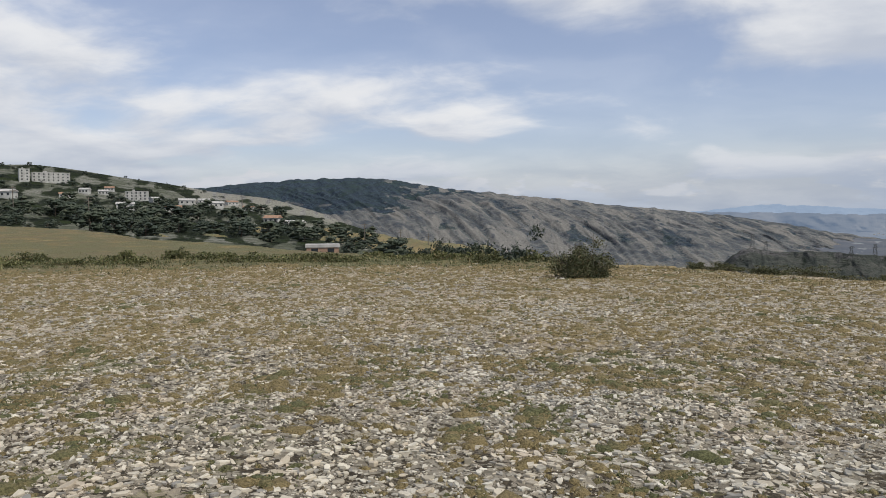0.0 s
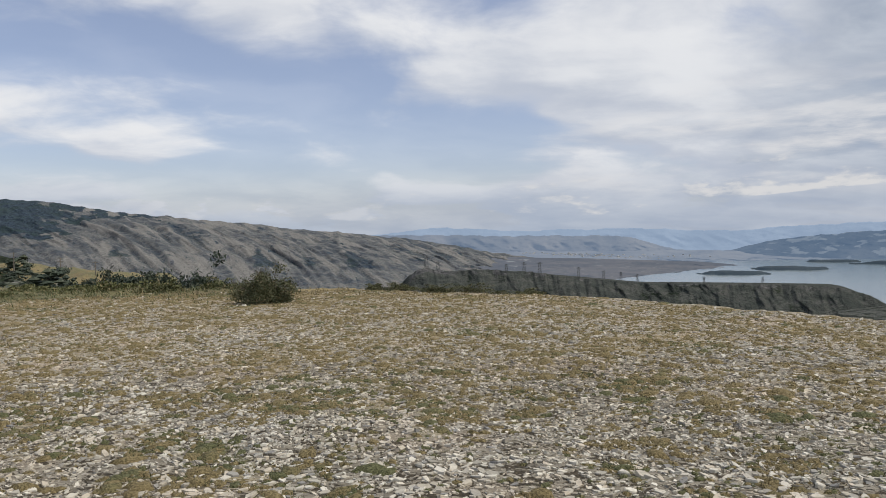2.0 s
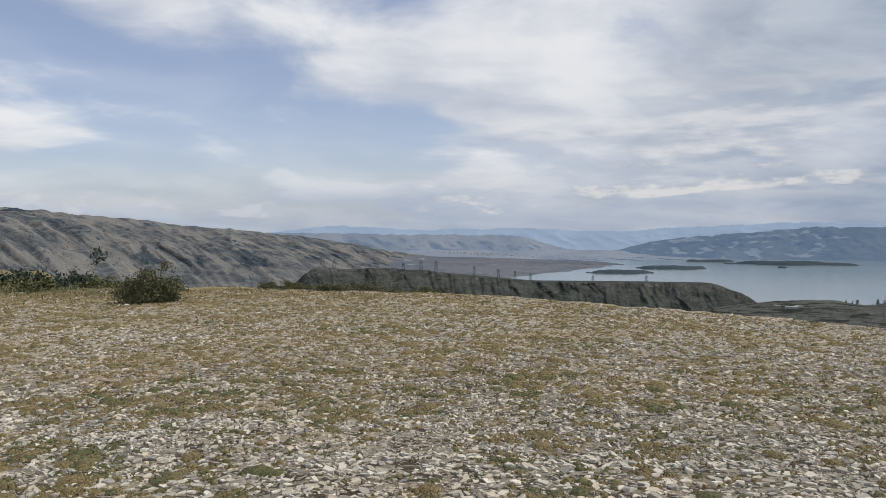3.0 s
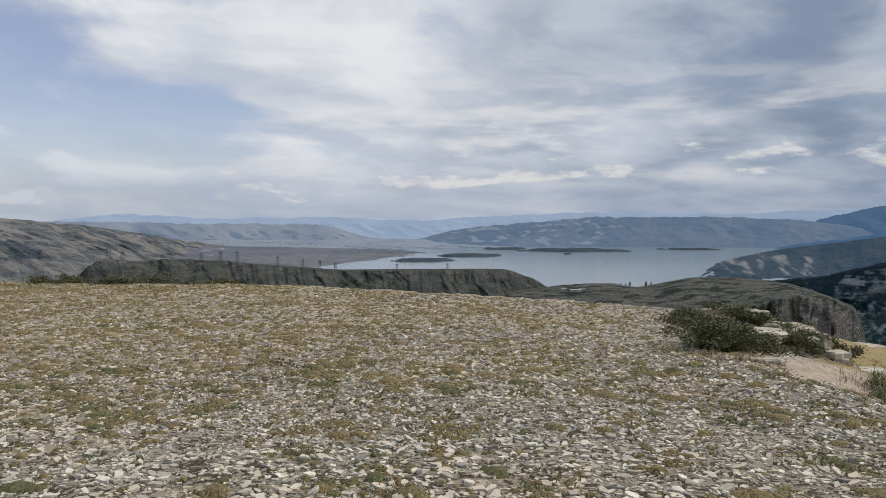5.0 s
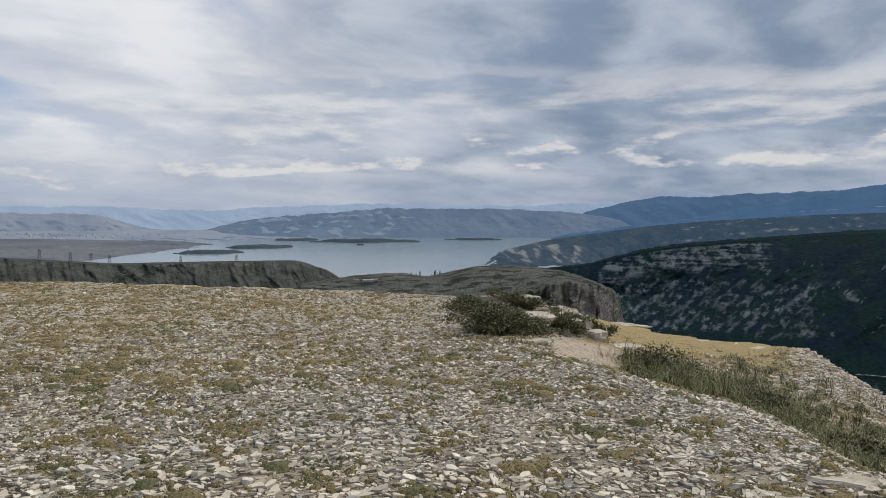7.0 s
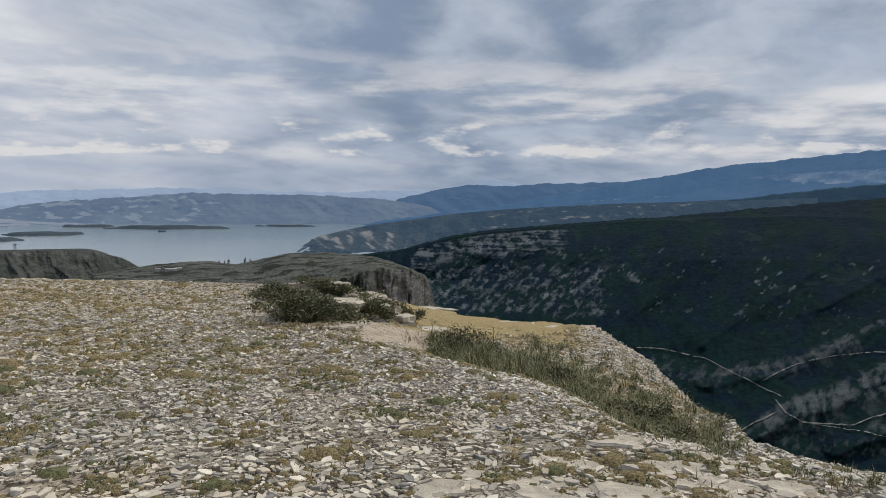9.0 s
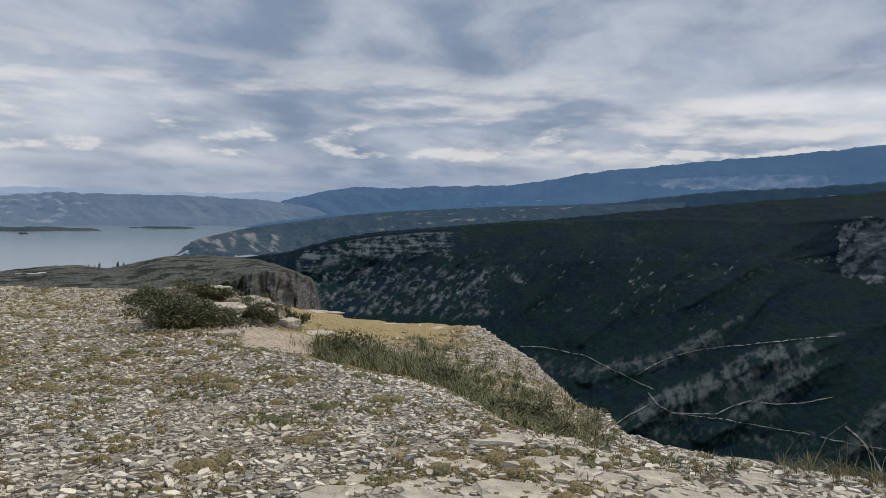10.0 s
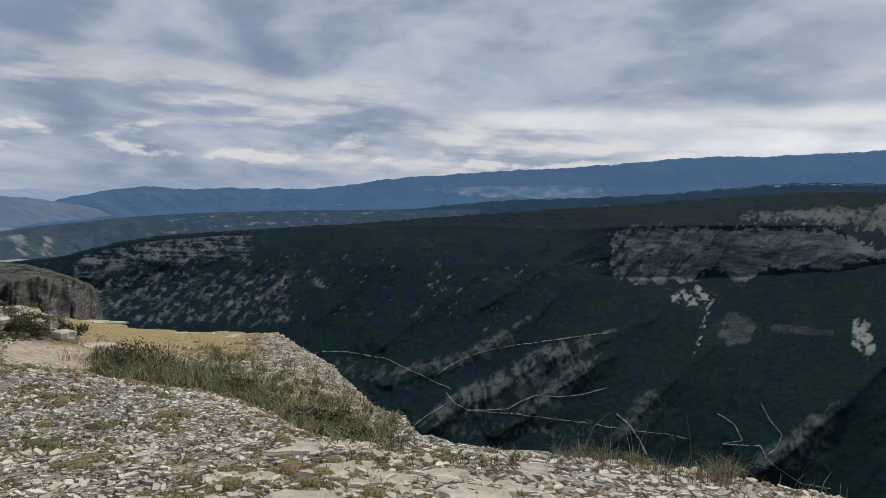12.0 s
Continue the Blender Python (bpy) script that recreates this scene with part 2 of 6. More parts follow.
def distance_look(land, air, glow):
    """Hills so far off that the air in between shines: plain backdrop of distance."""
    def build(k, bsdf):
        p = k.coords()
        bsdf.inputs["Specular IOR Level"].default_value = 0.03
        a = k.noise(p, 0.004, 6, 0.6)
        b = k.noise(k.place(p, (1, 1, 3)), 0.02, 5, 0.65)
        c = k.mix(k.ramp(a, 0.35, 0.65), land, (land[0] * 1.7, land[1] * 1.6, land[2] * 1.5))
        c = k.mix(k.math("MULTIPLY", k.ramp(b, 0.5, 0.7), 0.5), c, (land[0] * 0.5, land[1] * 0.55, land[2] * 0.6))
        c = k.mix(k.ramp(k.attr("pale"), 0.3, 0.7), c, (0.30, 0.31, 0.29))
        # haze in front of the land, put in as emission from the land itself
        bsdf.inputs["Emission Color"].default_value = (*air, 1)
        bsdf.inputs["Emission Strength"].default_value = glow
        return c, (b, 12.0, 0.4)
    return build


def shore_look(k, bsdf):
    """Wooded land beyond the canyon with pale gullied banks, a little veiled by the air."""
    p = k.coords()
    bsdf.inputs["Specular IOR Level"].default_value = 0.03
    mid = k.noise(p, 0.014, 6, 0.65)
    fine = k.noise(p, 0.07, 5, 0.7)
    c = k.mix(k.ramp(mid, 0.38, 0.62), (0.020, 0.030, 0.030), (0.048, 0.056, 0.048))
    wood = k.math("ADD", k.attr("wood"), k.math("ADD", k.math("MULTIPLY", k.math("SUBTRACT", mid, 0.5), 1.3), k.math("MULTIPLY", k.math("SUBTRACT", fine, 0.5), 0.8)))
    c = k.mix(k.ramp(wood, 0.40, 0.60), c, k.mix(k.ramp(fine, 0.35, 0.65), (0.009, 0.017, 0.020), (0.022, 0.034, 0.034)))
    pale = k.math("ADD", k.attr("pale"), k.math("MULTIPLY", k.math("SUBTRACT", fine, 0.5), 0.9))
    c = k.mix(k.ramp(pale, 0.35, 0.85), c, (0.20, 0.19, 0.168))
    # the veil of haze is a faint blue emission given to the slope
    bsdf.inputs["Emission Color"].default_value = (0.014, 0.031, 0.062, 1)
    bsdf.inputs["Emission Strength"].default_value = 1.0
    return c, (k.math("ADD", mid, fine), 16.0, 0.8)


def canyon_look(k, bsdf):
    """Dense woods (mask 'wood'), streaked earth ('bare'), layered rock ('rock'), scree and meadow ('pale'); colours
    darkened for cloud shade and blued for haze.
    """
    p = k.coords()
    bsdf.inputs["Specular IOR Level"].default_value = 0.02
    big = k.noise(p, 0.006, 5, 0.6)
    mid = k.noise(p, 0.035, 6, 0.65)
    fine = k.noise(p, 0.18, 4, 0.7)
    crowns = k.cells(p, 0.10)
    # woods from a haze-blue tint to green, both darkened to paint in cloud shade
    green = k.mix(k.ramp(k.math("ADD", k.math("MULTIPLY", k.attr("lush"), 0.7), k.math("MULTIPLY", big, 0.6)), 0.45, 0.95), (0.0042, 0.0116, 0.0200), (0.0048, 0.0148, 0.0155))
    # shade between the crowns multiplied into the green
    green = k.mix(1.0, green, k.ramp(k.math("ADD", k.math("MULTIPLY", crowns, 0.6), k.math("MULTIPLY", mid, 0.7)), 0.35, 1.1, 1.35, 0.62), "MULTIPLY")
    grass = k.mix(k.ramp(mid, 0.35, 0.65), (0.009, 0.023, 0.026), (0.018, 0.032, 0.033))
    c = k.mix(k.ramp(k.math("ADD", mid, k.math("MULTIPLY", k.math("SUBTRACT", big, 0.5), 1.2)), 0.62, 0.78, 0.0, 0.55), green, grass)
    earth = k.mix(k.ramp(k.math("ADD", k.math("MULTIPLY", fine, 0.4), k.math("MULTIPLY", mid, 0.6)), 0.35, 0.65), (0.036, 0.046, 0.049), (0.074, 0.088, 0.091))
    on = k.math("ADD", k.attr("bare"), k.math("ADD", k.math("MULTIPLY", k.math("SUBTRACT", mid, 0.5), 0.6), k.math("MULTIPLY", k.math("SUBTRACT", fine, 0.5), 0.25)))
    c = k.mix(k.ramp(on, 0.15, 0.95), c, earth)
    strata = k.noise(k.place(p, (0.018, 0.018, 0.085)), 1.0, 6, 0.66)
    joints = k.cells(k.place(p, (0.05, 0.05, 0.02)), 1.0, "DISTANCE_TO_EDGE")
    # rock tinted blue to paint in the haze
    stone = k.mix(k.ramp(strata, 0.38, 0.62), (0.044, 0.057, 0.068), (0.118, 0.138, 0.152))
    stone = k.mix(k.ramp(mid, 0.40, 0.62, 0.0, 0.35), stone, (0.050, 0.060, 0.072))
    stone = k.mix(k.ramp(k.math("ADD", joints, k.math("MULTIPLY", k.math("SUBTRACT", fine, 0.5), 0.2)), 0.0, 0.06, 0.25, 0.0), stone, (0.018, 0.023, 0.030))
    hard = k.math("ADD", k.attr("rock"), k.math("MULTIPLY", k.math("SUBTRACT", fine, 0.5), 0.9))
    c = k.mix(k.ramp(hard, 0.15, 0.95), c, stone)
    light = k.math("ADD", k.attr("pale"), k.math("MULTIPLY", k.math("SUBTRACT", fine, 0.5), 0.5))
    c = k.mix(k.ramp(light, 0.15, 1.1), c, (0.20, 0.21, 0.20))
    return c, (k.math("ADD", mid, k.math("MULTIPLY", fine, 0.5)), 6.0, 0.6)


def water_look(k, bsdf):
    bsdf.inputs["Roughness"].default_value = 0.16
    bsdf.inputs["Specular IOR Level"].default_value = 0.5
    bsdf.inputs["IOR"].default_value = 1.33
    p = k.coords()
    a = k.noise(k.place(p, (1, 1, 1)), 0.0016, 4, 0.55)
    w = k.noise(p, 0.08, 4, 0.6)
    return k.mix(k.ramp(a, 0.35, 0.65), (0.145, 0.19, 0.22), (0.172, 0.218, 0.238)), (w, 1.0, 0.10)


def ground_look(k, bsdf):
    p = k.coords()
    mid = k.noise(p, 2.2, 5, 0.6)
    fine = k.noise(p, 34.0, 4, 0.65)
    warp = k.math("MULTIPLY", mid, 0.5)
    x, y, z = k.split(p)
    q = k.join(k.math("ADD", x, warp), k.math("SUBTRACT", y, warp), z)
    rub = k.noise(p, 9.0, 5, 0.72)
    edge, edge2 = k.cells(q, 25.0, "DISTANCE_TO_EDGE"), k.cells(q, 11.0, "DISTANCE_TO_EDGE")
    tone = k.split(k.cells(q, 25.0, out="Color"))[0]
    tone2 = k.split(k.cells(q, 11.0, out="Color"))[0]
    stone = k.mix(tone, (0.20, 0.178, 0.138), (0.50, 0.455, 0.365))
    stone = k.mix(k.ramp(k.noise(p, 0.6, 4, 0.6), 0.50, 0.66, 0.0, 0.55), stone, (0.50, 0.405, 0.30))
    stone = k.mix(k.ramp(fine, 0.45, 0.7, 0.0, 0.4), stone, (0.24, 0.21, 0.165))
    # earth in the gaps, darkened to include the shade between stones
    shaded_soil = k.mix(k.ramp(fine, 0.3, 0.7), (0.022, 0.018, 0.013), (0.085, 0.068, 0.044))
    small = k.math("MULTIPLY", k.ramp(edge, 0.02, 0.07), k.ramp(tone, 0.36, 0.40))
    large = k.math("MULTIPLY", k.ramp(edge2, 0.03, 0.07), k.ramp(tone2, 0.60, 0.64))
    flakes = k.math("MULTIPLY", k.math("MAXIMUM", small, large), k.ramp(k.attr("loose"), 0.0, 1.0, 1.0, 0.55))
    straw = k.mix(k.ramp(k.noise(p, 17.0, 4, 0.7), 0.35, 0.65), (0.125, 0.092, 0.036), (0.31, 0.235, 0.105))
    green = k.mix(k.ramp(fine, 0.3, 0.7), (0.085, 0.085, 0.036), (0.19, 0.178, 0.082))
    turf = k.mix(k.ramp(k.attr("fresh"), 0.3, 0.7), k.mix(k.math("MULTIPLY", k.ramp(k.attr("grass"), 1.15, 1.4), k.ramp(k.attr("fresh"), 0.02, 0.12, 1.0, 0.0)), straw, (0.315, 0.245, 0.11)), green)
    turf = k.mix(k.ramp(k.noise(p, 14.0, 4, 0.7), 0.52, 0.68, 0.0, 0.45), turf, (0.095, 0.08, 0.046))
    g = k.math("ADD", k.attr("grass"), k.math("MULTIPLY", k.math("SUBTRACT", k.noise(p, 7.0, 6, 0.8), 0.5), 1.9))
    c = k.mix(k.ramp(g, 0.50, 0.72), shaded_soil, turf)
    c = k.mix(k.math("MULTIPLY", k.ramp(k.attr("grass"), 1.15, 1.4), k.math("MULTIPLY", k.ramp(k.attr("fresh"), 0.05, 0.3), k.ramp(k.noise(p, 0.9, 5, 0.65), 0.42, 0.62, 0.0, 0.6))), c, (0.150, 0.150, 0.062))
    c = k.mix(k.math("MULTIPLY", k.ramp(k.attr("grass"), 1.15, 1.4), k.math("MULTIPLY", k.ramp(k.attr("fresh"), 0.05, 0.3), k.ramp(k.noise(p, 0.11, 5, 0.6), 0.45, 0.62, 0.0, 0.65))), c, (0.17, 0.128, 0.068))
    c = k.mix(k.math("MULTIPLY", flakes, k.ramp(g, 0.62, 1.15, 1.0, 0.06)), c, stone)
    dirt = k.mix(k.ramp(k.noise(p, 6.0, 5, 0.7), 0.35, 0.65), (0.31, 0.25, 0.19), (0.46, 0.39, 0.305))
    c = k.mix(k.ramp(k.math("ADD", k.attr("path"), k.math("MULTIPLY", k.math("SUBTRACT", rub, 0.5), 0.8)), 0.40, 0.55), c, dirt)
    crag = k.mix(k.ramp(mid, 0.35, 0.65), (0.21, 0.20, 0.18), (0.42, 0.40, 0.36))
    c = k.mix(k.ramp(k.attr("rock"), 0.4, 0.7), c, crag)
    h = k.math("ADD", k.math("MULTIPLY", flakes, 0.8), k.math("ADD", k.math("MULTIPLY", fine, 0.4), k.math("MULTIPLY", k.noise(p, 14.0, 4, 0.7), 0.8)))
    return c, (h, 0.03, 1.0)


def shard_look(k, bsdf):
    p = k.coords()
    rnd = k.t.nodes.new("ShaderNodeNewGeometry").outputs["Random Per Island"]
    one = k.t.nodes.new("ShaderNodeObjectInfo").outputs["Random"]
    r = k.math("FRACT", k.math("ADD", rnd, one))
    c = k.mix(r, (0.30, 0.272, 0.215), (0.69, 0.64, 0.535))
    c = k.mix(k.ramp(k.noise(p, 0.6, 4, 0.6), 0.50, 0.66, 0.0, 0.45), c, (0.54, 0.43, 0.315))
    c = k.mix(k.ramp(k.math("FRACT", k.math("MULTIPLY", r, 7.3)), 0.6, 0.95), c, (0.52, 0.45, 0.345))
    c = k.mix(k.ramp(k.math("FRACT", k.math("MULTIPLY", r, 13.7)), 0.82, 0.97), c, (0.24, 0.23, 0.21))
    c = k.mix(k.ramp(k.noise(p, 0.22, 3, 0.5), 0.42, 0.58, 0.0, 0.6), c, k.mix(1.0, c, (0.95, 0.99, 1.06), "MULTIPLY"))
    n = k.noise(p, 26.0, 5, 0.7)
    c = k.mix(k.ramp(n, 0.45, 0.75, 0.0, 0.55), c, (0.25, 0.225, 0.18))
    return c, (n, 0.008, 0.7)


def mat_look(k, bsdf):
    p = k.coords()
    rnd = k.t.nodes.new("ShaderNodeNewGeometry").outputs["Random Per Island"]
    fine = k.noise(p, 55.0, 4, 0.7)
    mid = k.noise(p, 1.3, 4, 0.6)
    dry = k.mix(k.ramp(fine, 0.3, 0.7), (0.085, 0.066, 0.030), (0.29, 0.23, 0.115))
    live = k.mix(k.ramp(fine, 0.3, 0.7), (0.045, 0.050, 0.021), (0.165, 0.165, 0.080))
    f = k.math("ADD", k.math("MULTIPLY", rnd, 0.55), k.math("MULTIPLY", mid, 0.9))
    c = k.mix(k.ramp(k.math("SUBTRACT", f, k.math("MULTIPLY", k.attr("fresh"), 0.5)), 0.30, 0.62), live, dry)
    return c, (fine, 0.02, 1.0)


def slab_look(k, bsdf):
    p = k.coords()
    big = k.noise(p, 1.6, 6, 0.65)
    fine = k.noise(p, 22.0, 5, 0.7)
    lay = k.noise(k.place(p, (2, 2, 26)), 1.0, 4, 0.6)
    c = k.mix(k.ramp(big, 0.35, 0.65), (0.32, 0.285, 0.225), (0.53, 0.485, 0.40))
    c = k.mix(k.ramp(fine, 0.5, 0.72, 0.0, 0.65), c, (0.22, 0.205, 0.175))
    c = k.mix(k.ramp(k.noise(p, 5.0, 4, 0.6), 0.56, 0.7, 0.0, 0.55), c, (0.44, 0.36, 0.26))
    return c, (k.math("ADD", k.math("MULTIPLY", lay, 1.2), fine), 0.02, 0.8)


def leaf_look(dark, light, dry):
    def build(k, bsdf):
        bsdf.inputs["Roughness"].default_value = 0.65
        r = k.t.nodes.new("ShaderNodeNewGeometry").outputs["Random Per Island"]
        one = k.t.nodes.new("ShaderNodeObjectInfo").outputs["Random"]
        c = k.mix(r, dark, light)
        c = k.mix(k.math("MULTIPLY", one, 0.35), c, (dark[0] * 0.8, dark[1] * 0.9, dark[2] * 1.3))
        c = k.mix(k.ramp(k.math("FRACT", k.math("MULTIPLY", r, 9.1)), 0.82, 0.95), c, dry)
        return c
    return build


def plain_look(colour, vary=0.25, scale=3.0, bump=0.01):
    def build(k, bsdf):
        p = k.coords()
        n = k.noise(p, scale, 5, 0.65)
        f = k.noise(p, scale * 9, 4, 0.6)
        lo, hi = tuple(q * (1 - vary) for q in colour), tuple(q * (1 + vary) for q in colour)
        c = k.mix(k.ramp(n, 0.3, 0.7), lo, hi)
        return k.mix(k.ramp(f, 0.5, 0.75, 0.0, 0.4), c, tuple(q * 0.6 for q in colour)), (f, bump, 0.5)
    return build


SHARD = material("limestone_shard", shard_look)
CUSHION = material("turf_cushion", mat_look)
SLAB = material("limestone_slab", slab_look)
LEAF = material("shrub_leaf", leaf_look((0.044, 0.052, 0.024), (0.16, 0.162, 0.078), (0.19, 0.155, 0.09)))
TREE_LEAF = material("tree_leaf", leaf_look((0.034, 0.047, 0.032), (0.056, 0.070, 0.046), (0.070, 0.080, 0.052)))
STRAW = material("dry_blade", leaf_look((0.10, 0.078, 0.036), (0.31, 0.25, 0.128), (0.42, 0.36, 0.22)))
GOLD = material("golden_blade", leaf_look((0.20, 0.155, 0.065), (0.42, 0.335, 0.165), (0.46, 0.38, 0.23)))
BLADE = material("green_blade", leaf_look((0.056, 0.064, 0.025), (0.180, 0.182, 0.076), (0.25, 0.215, 0.115)))
PALE_BLADE = material("pale_blade", leaf_look((0.085, 0.088, 0.038), (0.23, 0.21, 0.10), (0.32, 0.27, 0.15)))
BARK = material("bark", plain_look((0.11, 0.09, 0.07), 0.35, 6.0, 0.02))
DEAD = material("dead_wood", plain_look((0.16, 0.14, 0.12), 0.3, 6.0, 0.02))
PLASTER = material("old_plaster", plain_look((0.43, 0.43, 0.415), 0.2, 0.4, 0.02))
BRICK = material("weathered_brick", plain_look((0.33, 0.22, 0.16), 0.25, 0.8, 0.02))
ROOFING = material("grey_roofing", plain_look((0.42, 0.41, 0.40), 0.2, 0.6, 0.02))
RUST_ROOF = material("rusty_roofing", plain_look((0.30, 0.19, 0.13), 0.25, 0.6, 0.02))
GLASS = material("dark_window_glass", plain_look((0.035, 0.04, 0.045), 0.2, 1.0, 0.0), 0.1)
STEEL = material("galvanised_steel", plain_look((0.10, 0.105, 0.11), 0.2, 1.0, 0.0), 0.5)
DUST = material("dirt_track", plain_look((0.15, 0.15, 0.145), 0.5, 0.05, 0.2))
GROUND = material("stony_turf", ground_look)
WATER = material("lake_water", water_look, 0.16)
# ridge colours cooled and its woods lightened to paint in distance haze
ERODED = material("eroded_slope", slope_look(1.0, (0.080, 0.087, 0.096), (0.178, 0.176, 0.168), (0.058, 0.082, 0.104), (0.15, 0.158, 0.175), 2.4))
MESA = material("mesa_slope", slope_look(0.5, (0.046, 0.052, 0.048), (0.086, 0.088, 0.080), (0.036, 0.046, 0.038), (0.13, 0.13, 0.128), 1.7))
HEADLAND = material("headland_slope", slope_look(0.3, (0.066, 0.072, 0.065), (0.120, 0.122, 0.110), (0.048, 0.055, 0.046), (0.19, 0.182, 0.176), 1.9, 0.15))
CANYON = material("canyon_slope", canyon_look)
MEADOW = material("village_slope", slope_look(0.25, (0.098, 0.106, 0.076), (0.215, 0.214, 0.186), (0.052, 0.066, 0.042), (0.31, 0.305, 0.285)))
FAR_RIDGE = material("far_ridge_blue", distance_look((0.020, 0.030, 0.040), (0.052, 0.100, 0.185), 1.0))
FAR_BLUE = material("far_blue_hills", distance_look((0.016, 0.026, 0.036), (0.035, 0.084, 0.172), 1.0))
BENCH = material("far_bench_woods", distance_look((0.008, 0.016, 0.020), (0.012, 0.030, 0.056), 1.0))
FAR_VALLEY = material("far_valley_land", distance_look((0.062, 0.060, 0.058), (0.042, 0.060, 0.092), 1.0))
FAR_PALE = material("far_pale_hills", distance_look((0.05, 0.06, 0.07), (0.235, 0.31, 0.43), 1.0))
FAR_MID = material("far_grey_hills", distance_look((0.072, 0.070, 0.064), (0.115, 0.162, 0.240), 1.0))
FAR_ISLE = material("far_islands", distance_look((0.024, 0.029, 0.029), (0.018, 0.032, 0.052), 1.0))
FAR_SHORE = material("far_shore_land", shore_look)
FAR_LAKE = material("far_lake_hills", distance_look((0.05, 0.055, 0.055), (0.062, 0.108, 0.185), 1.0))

# ---- the ground: one sheet from the feet to the horizon ----
EDGE = [(-180, 60), (-60, 160), (-31.4, 155), (-22.6, 60), (-11.6, 38.5), (-4.2, 32.4), (8.7, 28.5), (14, 27.2), (20, 25.2), (33, 22.7), (40, 21.2), (46, 19.5),
        (52, 18.4), (57, 17.7), (65, 16.5), (70, 15.5), (74, 17), (77, 18.9), (84, 17.8), (90, 16.8), (92.3, 15.6), (95, 14.0), (97.6, 12.0), (100, 10.2), (101.5, 8.0), (102.6, 6.3), (104, 5.9), (130, 5.5), (150, 6.5), (180, 60)]
EDGE_Z = [(-180, 0), (-31, -0.25), (60, -0.3), (66, -0.32), (70, -0.36), (72.5, -0.5), (74.5, -0.76), (77, -1.14), (83, -1.28), (88, -1.22), (92, -1.14), (94.6, -1.22), (97, -1.33), (99, -1.32), (100.5, -1.08), (102, -0.42), (103.5, -0.19), (150, -0.22), (180, 0)]
FLAT = [(-180, 20), (60, 8), (70, 9), (76, 7.5), (84, 6), (90, 5.5), (95, 5.0), (100, 5.0), (102, 4.8), (150, 4.6), (180, 20)]
FLAT_Z = [(-180, 0), (-30, -0.1), (60, -0.05), (180, 0)]
SHELF = [(-180, 30), (60, 12), (70, 11.5), (76, 12), (84, 11.5), (90, 10.2), (95, 8.5), (100, 7.0), (101.5, 5.4), (103, 5.2), (150, 5.2), (180, 30)]
SHELF_Z = [(-180, -0.1), (60, -0.15), (66, -0.2), (70, -0.3), (73, -0.5), (76, -0.74), (79, -0.88), (84, -0.92), (90, -0.98), (95, -0.95), (100, -0.65), (102, -0.05), (150, -0.05), (180, -0.1)]
DROP = [(-180, 0.05), (-40, 0.05), (-20, 0.06), (0, 0.11), (12, 0.35), (30, 0.6), (60, 0.8), (75, 1.3), (150, 1.3), (180, 0.05)]
LOW = [(-180, -6), (-30, -5), (-10, -8), (4, -16), (12, -110), (22, -200), (60, -260), (72, -430), (150, -430), (180, -6)]
BEYOND = [(-180, -6), (-10, -20), (12, -170), (70, -190), (78, -430), (150, -430), (180, -6)]


def ground_z(az, r):
    re, ze = along(az, EDGE), along(az, EDGE_Z)
    re = re * (1 + 0.03 * fbm(az * 0.25, az * 0 + 3.3, 2, 5))
    r1, z1, r2, z2 = along(az, FLAT), along(az, FLAT_Z), along(az, SHELF), along(az, SHELF_Z)
    r1 = np.minimum(r1, re * 0.8)
    r2 = np.minimum(np.maximum(r2, r1 * 1.02), re * 0.96)
    a = np.radians(az)
    x, y = r * np.sin(a), r * np.cos(a)
    z = np.where(r < r1, z1 * r / r1, np.where(r < r2, z1 + (z2 - z1) * step(r, r1, r2), z2 + (ze - z2) * (r - r2) / np.maximum(re - r2, 0.1)))
    over = np.maximum(r - re, 0)
    fall = along(az, DROP)
    z = z - fall * (np.sqrt(over * over + 1.2) - 1.1 * np.exp(-over) - 0.0) * (over > 0)
    z = z + 0.05 * fbm(x * 0.35, y * 0.35, 3, 2) + 0.018 * fbm(x * 1.7, y * 1.7, 3, 9)
    low = np.interp(r, (400, 1500), (0, 1))
    low = along(az, LOW) * (1 - low) + along(az, BEYOND) * low
    rough = np.clip(over * 0.05, 0, 6)
    return np.maximum(z, low + 3 * fbm(x * 0.01, y * 0.01, 3, 4)) + rough * 0.5 * fbm(x * 0.06, y * 0.06, 3, 6) * (over > 0)


def polar(x, y):
    return np.degrees(np.arctan2(x - MID[0], y - MID[1])), np.hypot(x - MID[0], y - MID[1])


def z_at(x, y):
    az, r = polar(np.asarray(x, float), np.asarray(y, float))
    return ground_z(az, r)


def flat_fade(A, a0, a1, w):
    return step(A, a0, a0 + w) * (1 - step(A, a1 - w, a1))


